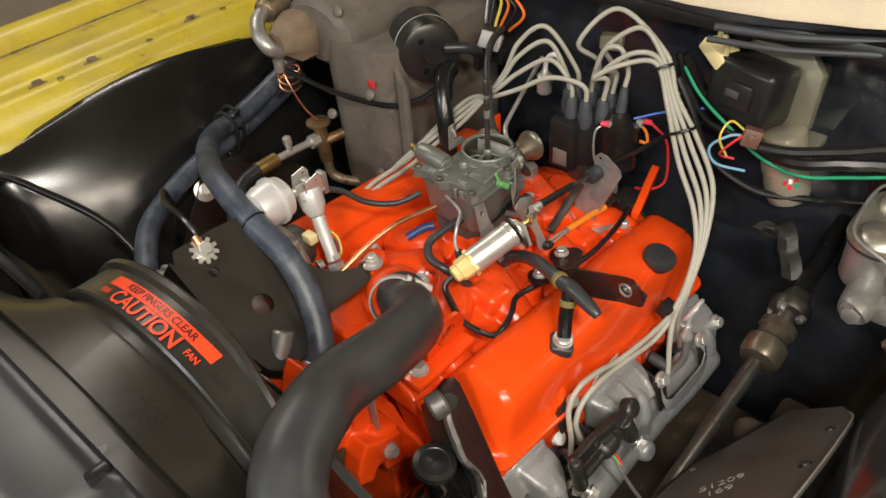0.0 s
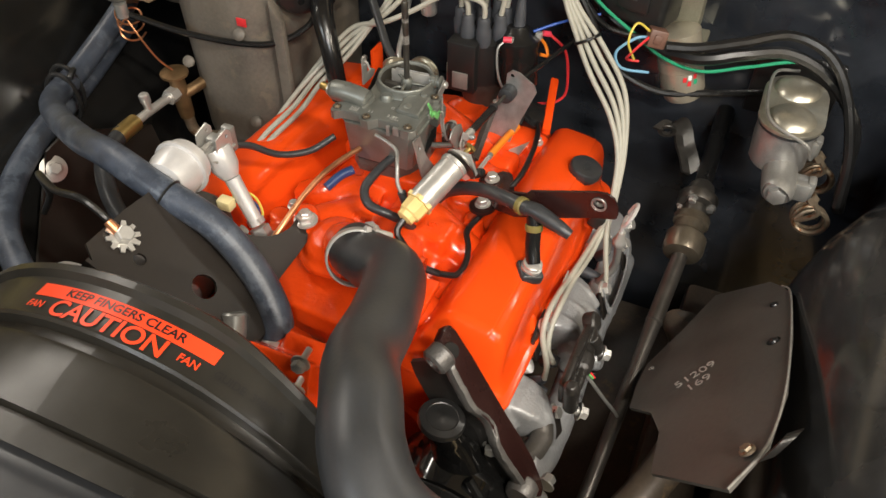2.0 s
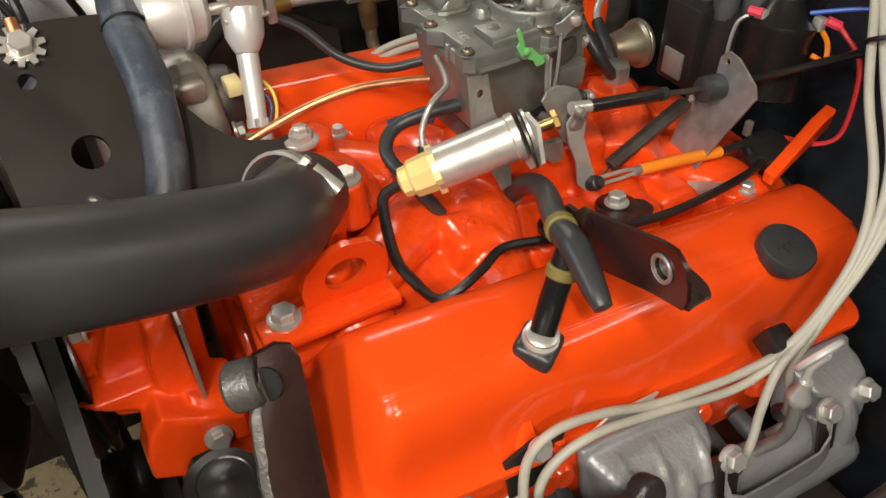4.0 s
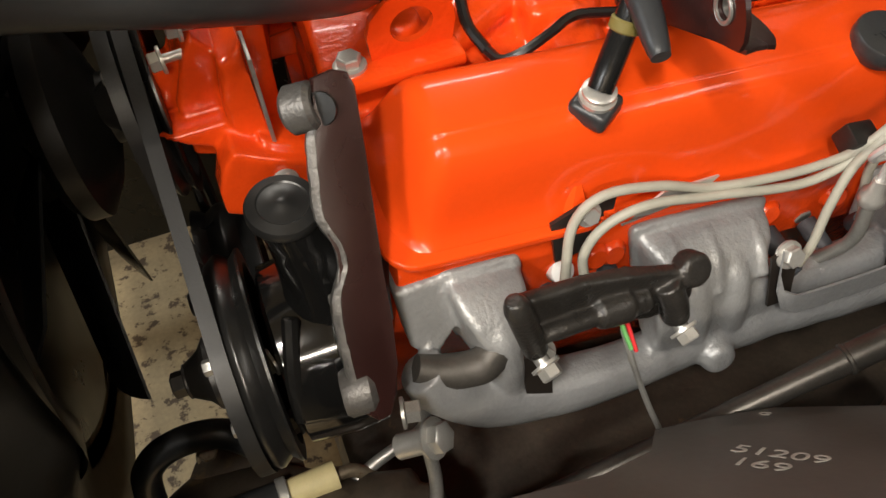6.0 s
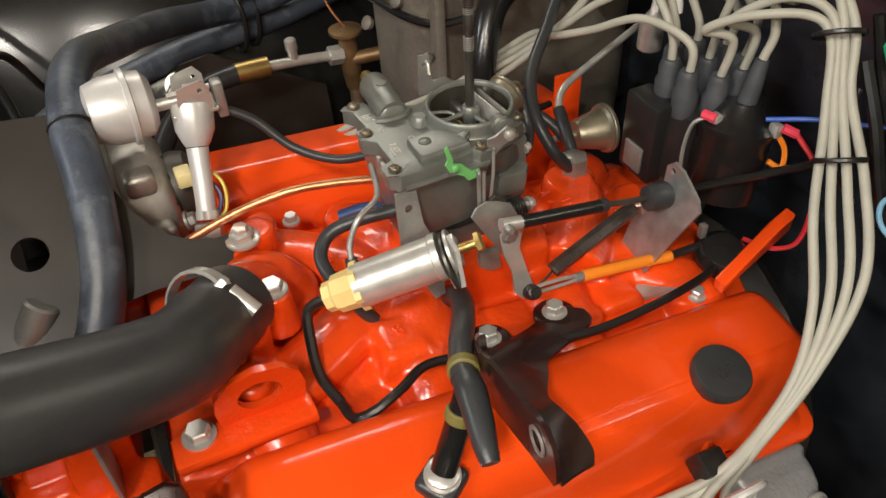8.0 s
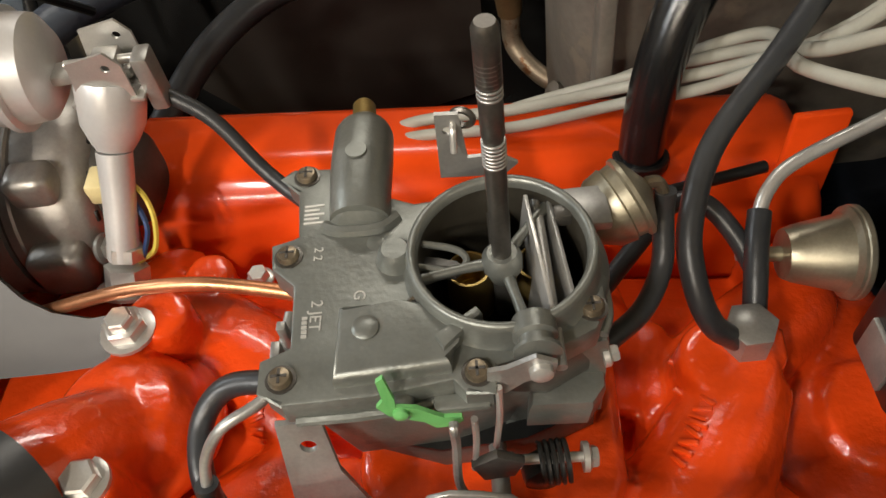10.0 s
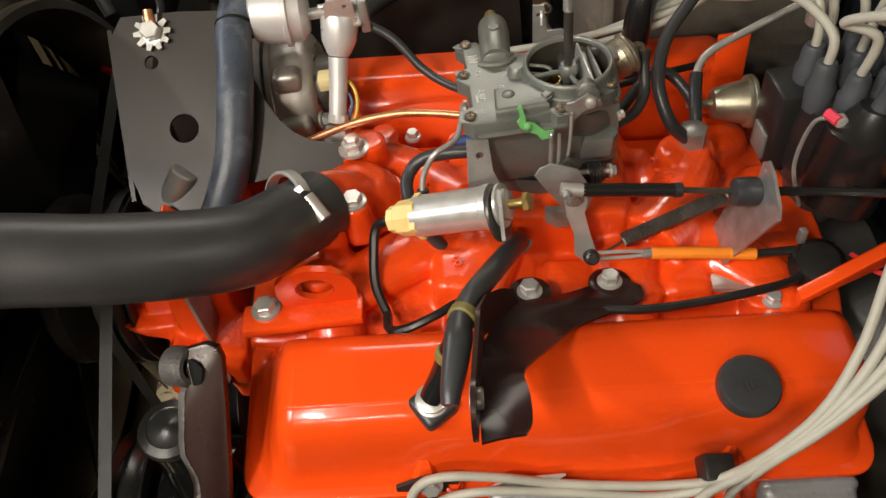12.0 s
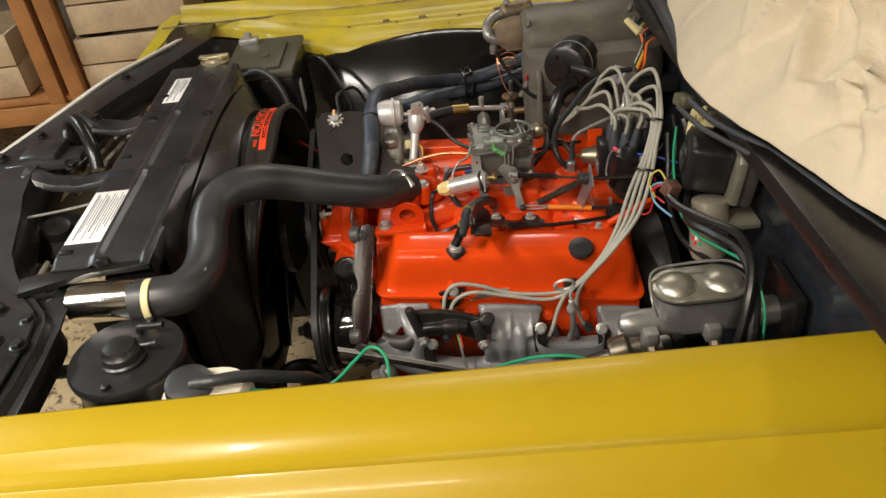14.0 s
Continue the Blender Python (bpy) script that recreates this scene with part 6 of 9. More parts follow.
part("hose_wall", tube(B(), [(-0.067, 0.009, 0.836), (-0.047, 0.015, 0.860), (-0.028, 0.046, 0.894), (-0.018, 0.095, 0.938), (-0.017, 0.159, 0.965), (-0.002, 0.231, 0.975), (0.034, 0.318, 0.947), (0.089, 0.417, 0.911), (0.154, 0.501, 0.874), (0.238, 0.537, 0.862), (0.354, 0.548, 0.893), (0.45, 0.57, 0.92)], 0.0165, 20, 10), RUBBER_OLD, h1)
part("hose_clamp", ring(B(), (-0.068, 0.0085, 0.835), (0.62, 0.20, 0.75), 0.0188, 0.016, 0.011), STEEL, h1)
part("clamp_screw", hexhead(cyl(B(), (-0.056, -0.010, 0.846), (-0.048, -0.016, 0.838), 0.005), (-0.056, -0.010, 0.846), (-0.5, 0.6, 0.6), 0.005, 0.006, False), STEEL, h1)
part("tie", ring(B(), (-0.0172, 0.148, 0.961), (0.02, 0.8, 0.38), 0.0185, 0.016, 0.003), BLACK_WIRE, h1)
h2 = thing("heater_hose", (0.1, 0.5, 0.8), "bluish-grey ribbed heater hose running low", "hose", "heater hoses")
part("hose_wall", tube(B(), [(-0.19, 0.16, 0.78), (-0.145, 0.238, 0.822), (-0.102, 0.322, 0.836), (-0.045, 0.409, 0.838), (0.037, 0.479, 0.828), (0.130, 0.519, 0.828), (0.253, 0.552, 0.828), (0.401, 0.585, 0.848)], 0.0165, 20, 10), RUBBER_OLD, h2)
clip = thing("hose_clip", (0.20, 0.52, 0.86), "black wire clip binding the two heater hoses", "clip")
for dx in (-0.010, 0.010):
    c = V((0.196 + dx, 0.528 + 0.55 * dx, 0.848))
    part("clip_bar", tube(B(), [c + V((-0.50, 0.86, 0)) * (0.020 * math.cos(t)) + V((0, 0, 0.041 * math.sin(t))) for t in [2 * math.pi * k / 12 for k in range(13)]], 0.0035, 8, 4), PLASTIC, clip)
part("clip_bridge", box(B(), (-0.013, -0.004, -0.003), (0.013, 0.004, 0.003), pose(0.205, 0.512, 0.882, 0, 0, 30), edge=0.0015), PLASTIC, clip)

# refrigerant line and expansion valve
ac = thing("refrigerant_line", (0.2, 0.41, 0.8), "black refrigerant hose with a brass fitting and a steel tube", "pipe")
part("rubber_hose", tube(B(), [(0.02, 0.27, 0.80), (0.06, 0.34, 0.825), (0.11, 0.39, 0.836), (0.165, 0.405, 0.838)], 0.012, 16), RUBBER, ac)
part("ferrule", tube(B(), [(0.155, 0.403, 0.838), (0.175, 0.405, 0.837), (0.195, 0.406, 0.836)], 0.0125, 14), BRASS, ac)
part("steel_tube", tube(B(), [(0.19, 0.406, 0.836), (0.23, 0.409, 0.832), (0.275, 0.412, 0.826)], 0.0065, 12), STEEL, ac)
part("service_port", lathe(B(), [(0.006, 0), (0.006, 0.012), (0.0075, 0.014), (0.0075, 0.026), (0.005, 0.028)], (0.228, 0.409, 0.834), (0, 0.1, 1), 12), STEEL, ac)
part("line_nut", hexhead(B(), (0.272, 0.412, 0.826), (1, 0.05, -0.1), 0.012, 0.02, False), STEEL, ac)
part("valve_body", tube(B(), [(0.300, 0.413, 0.85), (0.301, 0.413, 0.81), (0.303, 0.413, 0.775)], [0.011, 0.013, 0.011], 12), BROWN_STEEL, ac)
part("valve_head", lathe(B(), [(0.01, 0), (0.021, 0.002), (0.021, 0.006), (0.008, 0.010)], (0.299, 0.413, 0.850), (0, 0, 1), 20), BROWN_STEEL, ac)
part("valve_arm", tube(B(), [(0.301, 0.41, 0.815), (0.32, 0.40, 0.82), (0.335, 0.395, 0.822)], 0.009, 10), BROWN_STEEL, ac)
part("lower_tube", tube(B(), [(0.303, 0.413, 0.775), (0.305, 0.405, 0.745), (0.325, 0.38, 0.73), (0.35, 0.36, 0.725)], 0.0085, 12), RUSTY, ac)
cap_t = [(0.299, 0.413, 0.858), (0.285, 0.425, 0.885), (0.275, 0.44, 0.93), (0.285, 0.47, 0.965)]
for k in range(24):
    t = k * 2 * math.pi / 8
    cap_t.append((0.30 + 0.022 * math.cos(t), 0.47 + 0.010 * math.sin(t), 0.945 - k * 0.0016 + 0.010 * math.sin(t)))
part("capillary_tube", tube(B(), cap_t, 0.0016, 6, 4), COPPER, ac)
shield = thing("support_plate", (0.12, 0.47, 0.78), "dark grey steel plate with a bolt beside the hoses", "bracket")
part("plate", prism(B(), [(-0.09, -0.08), (0.02, 0.05), (0.06, 0.055), (0.20, -0.02), (0.20, -0.12), (0.0, -0.16)], lambda u, v, d: (0.08 + u, 0.475 + 0.2 * v + d, 0.775 + v), 0.004), BLACK_SHEET, shield)
part("plate_bolt", hexhead(lathe(B(), [(0.019, 0), (0.019, 0.002), (0.012, 0.003)], (0.095, 0.480, 0.80), (-0.2, -0.9, 0.5), 22), (0.095, 0.477, 0.802), (-0.2, -0.9, 0.5), 0.009, 0.008), STEEL, shield)


# ---- carburettor ----
carb = thing("carburettor", (0.245, 0.01, 0.875), "grey zinc two-barrel carburettor with an open choke", "carburettor")
bm = prism(B(), [(0.208, -0.020), (0.235, -0.029), (0.270, -0.027), (0.301, -0.015), (0.301, 0.039), (0.288, 0.052), (0.210, 0.058), (0.198, 0.045), (0.198, -0.010)], lambda u, v, d: (u, v, 0.868 + d), 0.022, edge=0.003)
part("throttle_body", bm, CARB_DARK, carb)
part("gasket", prism(B(), [(0.204, -0.022), (0.235, -0.030), (0.270, -0.028), (0.303, -0.016), (0.303, 0.040), (0.29, 0.054), (0.207, 0.060), (0.196, 0.045), (0.196, -0.012)], lambda u, v, d: (u, v, 0.890 + d), 0.002), BLACK_WIRE, carb)
bm = holed_plate(B(), [(0.186, -0.030), (0.192, -0.035), (0.240, -0.033), (0.252, -0.030), (0.272, -0.024), (0.303, -0.018), (0.306, 0.030), (0.284, 0.048), (0.235, 0.056), (0.192, 0.058), (0.186, 0.050)], [(0.267, 0.010, 0.0300)], lambda u, v, d: (u + (0.058 - d) * 0.16 * (1 if u < 0.22 else 0), v + (0.058 - d) * 0.12 * (1 if v < -0.021 else 0), 0.892 + d), 0.058, edge=0.003)
part("float_bowl", roughen(bm, 0.0006, 0.015), CARB, carb)
# bowl cover: a thick lid with a rolled lower edge and lugs for its screws
COVER = [(0.180, -0.034), (0.187, -0.040), (0.219, -0.0395), (0.246, -0.036), (0.250, -0.041), (0.259, -0.041), (0.262, -0.032), (0.286, -0.026), (0.297, -0.021), (0.302, -0.012), (0.302, 0.015), (0.296, 0.036), (0.270, 0.047), (0.235, 0.044),
         (0.205, 0.058), (0.200, 0.068), (0.184, 0.0695), (0.181, 0.064), (0.187, 0.056), (0.1885, 0.033), (0.180, 0.028), (0.179, 0.018), (0.188, 0.009), (0.1885, -0.017), (0.180, -0.023)]
part("bowl_cover", holed_plate(B(), COVER, [(0.267, 0.010, 0.0312)], lambda u, v, d: (u, v, 0.952 + d), 0.0125, edge=0.0016), CARB, carb)
part("cover_edge", tube(B(), [(0.190, -0.0405, 0.953), (0.218, -0.0402, 0.953), (0.244, -0.0375, 0.953)], 0.0022, 8), CARB, carb)
part("cover_edge", tube(B(), [(0.300, -0.018, 0.954), (0.3035, -0.008, 0.954), (0.3035, 0.014, 0.954)], 0.002, 8), CARB, carb)
bm = prism(B(), [(0.2055, -0.036), (0.246, -0.034), (0.247, -0.024), (0.254, -0.015), (0.243, -0.008), (0.228, -0.0055), (0.207, -0.0055)], lambda u, v, d: (u, v + max(0, d - 0.002) * (0.35 if v < -0.03 else 0), 0.963 + d), 0.0075, edge=0.0022)
pad = part("raised_pad", bm, CARB, carb)
part("pad_button", lathe(B(), [(0.005, 0), (0.0048, 0.0008), (0.0035, 0.0016), (0.001, 0.0018)], (0.217, -0.016, 0.9704), (0, 0, 1), 18), CARB, pad)
part("pad_gusset", prism(B(), [(0.241, -0.022), (0.256, -0.012), (0.258, -0.015), (0.244, -0.028)], lambda u, v, d: (u, v, 0.9635 + d), 0.009, edge=0.0012), CARB, pad)
part("front_spigot", lathe(B(), [(0.0048, 0), (0.0048, 0.006), (0.004, 0.008)], (0.227, -0.036, 0.957), (0, -1, 0.15), 16), CARB, carb)
part("side_rib", box(B(), (0.238, -0.0425, 0.9515), (0.258, -0.036, 0.9555), edge=0.0015), CARB, carb)
for p, r, h in (((0.2195, 0.026), 0.0042, 0.0012), ((0.236, -0.001), 0.0035, 0.002), ((0.2275, 0.017), 0.0066, 0.008)):
    part("cover_boss", lathe(B(), [(r * 1.25, 0), (r, h * 0.7), (r * 0.75, h), (0.0003, h)], (p[0], p[1], 0.9635), (0, 0, 1), 18), CARB, carb)
C = V((0.267, 0.010, 0.0))
bm = B()
prof = [(0.0405, 0.956), (0.0410, 0.962), (0.0400, 0.9665), (0.0385, 0.969), (0.0372, 0.973), (0.0366, 0.982), (0.0360, 0.9862), (0.0350, 0.9875), (0.0336, 0.9872), (0.0326, 0.985), (0.0320, 0.981)]
rings = []
for r, z in prof:
    r *= 0.96
    rings.append([(C.x + r * math.cos(t), C.y + r * math.sin(t), z) for t in [2 * math.pi * k / 56 for k in range(57)]])
loft(bm, [[(x, y, 0.956 + (z - 0.956) * 0.64 if z > 0.956 else z) for x, y, z in row] for row in rings], closed=False)
horn = part("air_horn", bm, CARB, carb, sharp=50)
# bore wall and floor are coloured dark to paint in the shade of their depth
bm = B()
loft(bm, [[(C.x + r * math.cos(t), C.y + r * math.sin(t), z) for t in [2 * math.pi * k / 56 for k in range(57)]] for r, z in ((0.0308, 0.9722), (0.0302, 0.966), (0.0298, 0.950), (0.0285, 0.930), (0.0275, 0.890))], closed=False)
part("bore_wall", bm, mat("shade_darkened_bore", (0.045, 0.040, 0.030), 0.45, metal=0.3, vary=0.3, scale=60), carb, "bore darkened to paint in its shade", sharp=60)
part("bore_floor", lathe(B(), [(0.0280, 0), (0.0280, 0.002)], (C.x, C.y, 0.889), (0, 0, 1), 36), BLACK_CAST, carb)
for dx in (-0.013, 0.014):
    part("venturi", lathe(B(), [(0.006, 0.0), (0.009, 0.004), (0.0095, 0.014), (0.0085, 0.030), (0.0075, 0.030), (0.0075, 0.012)], (C.x + dx, C.y + 0.006, 0.925), (0, 0, 1), 20), BRASS, carb)
part("hub", lathe(B(), [(0.0050, -0.004), (0.0062, 0.0), (0.0075, 0.003), (0.0075, 0.008), (0.0055, 0.011)], (C.x, C.y - 0.001, 0.962), (0, 0, 1), 18), CARB, horn)
for a, z in ((-1.35, 0.965), (0.9, 0.967), (3.3, 0.967)):
    d = V((math.cos(a), math.sin(a), 0))
    part("spider_arm", tube(B(), [C + V((0, 0, 0.966)), C + d * 0.016 + V((0, 0, z)), C + d * 0.0318 + V((0, 0, z - 0.001))], [0.0026, 0.0019, 0.0024], 10), CARB, horn)
part("bridge", box(B(), (C.x - 0.004, C.y - 0.002, 0.930), (C.x + 0.004, C.y + 0.030, 0.962), edge=0.002), CARB_DARK, horn)
part("choke_plate", box(B(), (-0.0008, -0.026, -0.026), (0.0008, 0.026, 0.012), pose(C.x + 0.012, C.y - 0.001, 0.961, 0, 6, 4), edge=0.0003), STEEL, carb)
part("choke_plate_edge", box(B(), (-0.0008, -0.022, -0.020), (0.0008, 0.024, 0.010), pose(C.x + 0.0195, C.y + 0.001, 0.960, 0, 14, 4), edge=0.0003), STEEL_DULL, carb)
part("choke_shaft", cyl(B(), (C.x + 0.0155, -0.036, 0.966), (C.x + 0.0155, 0.041, 0.966), 0.0022), STEEL_DULL, carb)
part("horn_notch", box(B(), (C.x + 0.021, C.y + 0.013, 0.966), (C.x + 0.028, C.y + 0.019, 0.9725), pose(0, 0, 0), edge=0.001), CARB_DARK, horn)
part("vent_tube", tube(B(), [(C.x - 0.031, C.y + 0.010, 0.969), (C.x - 0.017, C.y + 0.006, 0.968), (C.x - 0.013, C.y + 0.001, 0.967), (C.x - 0.018, C.y - 0.003, 0.967), (C.x - 0.031, C.y - 0.001, 0.969)], 0.0014, 8), CARB, carb)
part("vent_floor", prism(B(), [(-0.030, 0.009), (-0.017, 0.005), (-0.014, 0.001), (-0.018, -0.002), (-0.030, -0.001)], lambda u, v, d: (C.x + u, C.y + v, 0.960 + d), 0.002), CARB_DARK, carb)
stud = thing("air_cleaner_stud", (C.x, C.y, 0.98), "tall dark threaded stud standing in the carburettor", "stud")
part("rod", lathe(B(), [(0.0036, 0.968), (0.0036, 1.028), (0.0033, 1.029), (0.0033, 1.032), (0.0038, 1.033), (0.0038, 1.046), (0.0034, 1.047), (0.0034, 1.052), (0.0040, 1.053), (0.0040, 1.072), (0.003, 1.074)], (C.x, C.y - 0.001, 0), (0, 0, 1), 14), STEEL_DARK, stud)
for z0, n in ((1.020, 7), (1.048, 9)):
    bm = B()
    for k in range(n):
        ring(bm, (C.x, C.y - 0.001, z0 + k * 0.0016), (0, 0, 1), 0.0040, 0.003, 0.0009, 14, 0.0002)
    part("thread", bm, STEEL_DULL, stud)
for p in ((0.236, -0.005), (0.1855, 0.023), (0.1905, 0.064), (0.1865, -0.030), (0.2545, -0.034), (0.2965, -0.013)):
    c = V((p[0], p[1], 0.9645))
    s = part("cover_screw", lathe(B(), [(0.0044, 0.0), (0.0044, 0.0016), (0.0036, 0.0029), (0.0018, 0.0034), (0.0002, 0.0035)], c, (0, 0, 1), 16), BROWN_SCREW, carb)
    part("screw_slot", box(box(B(), c + V((-0.0028, -0.0005, 0.0024)), c + V((0.0028, 0.0005, 0.0036)), pose(0, 0, 0)), c + V((-0.0005, -0.0028, 0.0024)), c + V((0.0005, 0.0028, 0.0036)), pose(0, 0, 0)), IRON_DARK, s)
    part("screw_washer", lathe(B(), [(0.0056, -0.0004), (0.0056, 0.0005), (0.004, 0.0007)], c, (0, 0, 1), 16), STEEL_DARK, s)
# fuel inlet tower, its round front boss and brass plug
bm = tube(B(), [(0.2135, 0.036, 0.9665), (0.2138, 0.046, 0.968), (0.2145, 0.064, 0.969), (0.215, 0.080, 0.968), (0.215, 0.085, 0.9675)], [0.0118, 0.0122, 0.0128, 0.0124, 0.0098], 26)
inlet = part("inlet_tower", bm, CARB, carb)
part("inlet_boss", lathe(B(), [(0.0118, 0.0), (0.0118, 0.004), (0.0090, 0.0065), (0.0078, 0.0070), (0.0001, 0.0070)], (0.2135, 0.040, 0.9655), (0, -1, 0.25), 26), CARB, inlet)
part("inlet_foot", tube(B(), [(0.199, 0.036, 0.9645), (0.205, 0.033, 0.965), (0.2135, 0.032, 0.965), (0.222, 0.033, 0.965), (0.228, 0.038, 0.9645)], 0.003, 8), CARB, inlet)
part("inlet_mark", lathe(B(), [(0.0045, 0), (0.0043, 0.0006), (0.0002, 0.0007)], (0.2143, 0.060, 0.9814), (0, 0.02, 1), 16), CARB, inlet)
part("inlet_ring", ring(B(), (0.215, 0.086, 0.968), (0, 1, 0.1), 0.0082, 0.005, 0.003), STEEL, inlet)
part("inlet_plug", lathe(B(), [(0.0060, 0), (0.0066, 0.002), (0.0052, 0.004), (0.0050, 0.010), (0.0035, 0.012)], (0.215, 0.088, 0.968), (0, 1, 0.15), 16), BRASS, inlet)
# raised words on the bowl cover
for body, size, p, rz in (("2 JET", 0.0062, (0.1955, -0.005, 0.9642), -92), ("G", 0.0062, (0.2115, 0.002, 0.9642), -92), ("2 2", 0.005, (0.1955, 0.023, 0.9642), -92)):
    cu = bpy.data.curves.new("raised_word", "FONT")
    cu.body, cu.size, cu.extrude, cu.align_x = body, size, 0.0007, "CENTER"
    t = new("raised_word", cu)
    t.data.materials.append(CARB_EDGE)
    t.parent = carb
    t.matrix_local = Matrix.Translation(-base_of(carb)) @ pose(*p, 0, 0, rz)
for k in range(5):
    part("raised_bar", box(B(), (0.1905, 0.047 - k * 0.0022, 0.9642), (0.1985 - 0.002 * (k % 2), 0.0480 - k * 0.0022, 0.9649)), CARB_EDGE, carb)
for k in range(5):
    part("raised_bar", box(B(), (0.1925, -0.0065 - k * 0.0019, 0.9642), (0.1945, -0.0053 - k * 0.0019, 0.9650)), CARB_EDGE, carb)
# choke lever and linkage on the rear end
part("choke_collar", lathe(B(), [(0.0075, -0.006), (0.0078, 0.001), (0.0062, 0.002), (0.0062, 0.005), (0.0082, 0.006), (0.0082, 0.0075), (0.004, 0.009)], (0.275, -0.026, 0.972), (0, -1, 0.05), 20), CARB, carb)
part("choke_arm", prism(B(), [(0.257, 0.961), (0.263, 0.955), (0.270, 0.962), (0.280, 0.966), (0.281, 0.973), (0.274, 0.978), (0.264, 0.972), (0.258, 0.971)], lambda u, v, d: (u, -0.0362 - d, v), 0.0018), STEEL_DULL, carb)
part("choke_screw", lathe(B(), [(0.0042, 0), (0.004, 0.0025), (0.002, 0.0036)], (0.2755, -0.038, 0.970), (0, -1, 0.1), 14), STEEL, carb)
part("choke_rod", tube(B(), [(0.261, -0.040, 0.964), (0.2605, -0.041, 0.945), (0.258, -0.0415, 0.919)], 0.0013, 8), STEEL, carb)
bm = prism(B(), [(0.220, 0.965), (0.2225, 0.968), (0.2215, 0.976), (0.2240, 0.9775), (0.2265, 0.968), (0.2262, 0.964), (0.233, 0.962), (0.2385, 0.956), (0.2415, 0.953), (0.2475, 0.9525), (0.248, 0.9495), (0.244, 0.946), (0.238, 0.9455), (0.2345, 0.951), (0.2285, 0.9545), (0.223, 0.9585)],
           lambda u, v, d: (u, -0.0425 - d + 0.35 * max(0, v - 0.966), v), 0.0016)
lever = part("fast_idle_lever", bm, GREEN, carb, "bright green stamped lever")
part("lever_rivet", lathe(B(), [(0.0028, 0), (0.0026, 0.0018), (0.001, 0.0026)], (0.2275, -0.044, 0.9605), (0, -1, 0.2), 12), GREEN, lever)
part("idle_rod", tube(B(), [(0.2445, -0.046, 0.953), (0.2445, -0.049, 0.952), (0.2442, -0.049, 0.940), (0.243, -0.054, 0.918), (0.247, -0.060, 0.912)], 0.0017, 8), STEEL_DULL, carb)
part("idle_rod", tube(B(), [(0.2515, -0.043, 0.948), (0.2510, -0.044, 0.930), (0.249, -0.048, 0.915)], 0.0013, 8), STEEL, carb)
bm = prism(B(), [(0.229, 0.929), (0.233, 0.936), (0.241, 0.939), (0.250, 0.936), (0.262, 0.930), (0.275, 0.903), (0.271, 0.888), (0.266, 0.880), (0.254, 0.884), (0.247, 0.897), (0.235, 0.918)], lambda u, v, d: (u, -0.064 - d, v), 0.002, edge=0.0005)
part("throttle_lever", bm, STEEL_DULL, carb)
bm = prism(B(), [(0.251, 0.905), (0.262, 0.918), (0.270, 0.900), (0.266, 0.890), (0.271, 0.868), (0.276, 0.850), (0.264, 0.846), (0.257, 0.854), (0.258, 0.872), (0.252, 0.888)], lambda u, v, d: (u, -0.068 - d - 0.30 * max(0, 0.90 - v), v), 0.002, edge=0.0005)
part("bellcrank", bm, STEEL, carb)
part("crank_stop", prism(B(), [(0.237, 0.888), (0.254, 0.886), (0.256, 0.866), (0.246, 0.866), (0.237, 0.874)], lambda u, v, d: (u, -0.058 - d, v), 0.006, edge=0.001), STEEL_DULL, carb)
part("throttle_shaft", cyl(B(), (0.258, -0.072, 0.902), (0.258, -0.015, 0.884), 0.0038), STEEL_DULL, carb)
part("shaft_nut", hexhead(B(), (0.259, -0.070, 0.903), (0, -1, 0.1), 0.0055, 0.004), STEEL_DULL, carb)
part("spring_coil", tube(B(), [(0.274 + 0.010 * k / 24, -0.043 + 0.0082 * math.cos(k * 1.05), 0.902 + 0.0082 * math.sin(k * 1.05)) for k in range(28)], 0.0011, 6, 3), BLACK_CAST, carb)
part("adjust_screw", hexhead(cyl(B(), (0.262, -0.042, 0.905), (0.294, -0.042, 0.902), 0.0021), (0.292, -0.042, 0.902), (1, 0, -0.05), 0.0045, 0.005), STEEL, carb)
part("coil_seat", lathe(B(), [(0.007, 0), (0.0095, 0.002), (0.0095, 0.010), (0.006, 0.012)], (0.275, -0.036, 0.892), (0.2, -1, 0), 18), BLACK_CAST, carb)
part("rear_lug", prism(B(), [(0.272, -0.030), (0.296, -0.031), (0.302, -0.024), (0.303, -0.010), (0.276, -0.006)], lambda u, v, d: (u - 0.1 * (0.018 - d), v, 0.906 + d), 0.020, edge=0.003), CARB, carb)
part("rear_step", prism(B(), [(0.262, -0.024), (0.280, -0.026), (0.300, -0.016), (0.302, 0.002), (0.27, 0.0)], lambda u, v, d: (u, v, 0.926 + d), 0.022, edge=0.003), CARB_DARK, carb)
part("idle_bolt", hexhead(B(), (0.302, -0.017, 0.937), (1, 0.1, 0.1), 0.0035, 0.005), STEEL, carb)
part("fast_idle_cam", prism(B(), [(0.248, 0.920), (0.258, 0.928), (0.268, 0.920), (0.264, 0.908), (0.252, 0.906)], lambda u, v, d: (u, -0.046 - d, v), 0.004, edge=0.001), IRON_DARK, carb)
# holed bracket at the far side, and front tags
bm = holed_plate(B(), [(0.246, 0.962), (0.272, 0.960), (0.278, 0.966), (0.270, 0.972), (0.258, 0.972), (0.256, 0.996), (0.247, 0.997)], [(0.2515, 0.988, 0.0022)], lambda u, v, d: (u, 0.058 + d, v), 0.0018)
clip = part("far_clip", bm, STEEL_DULL, carb)
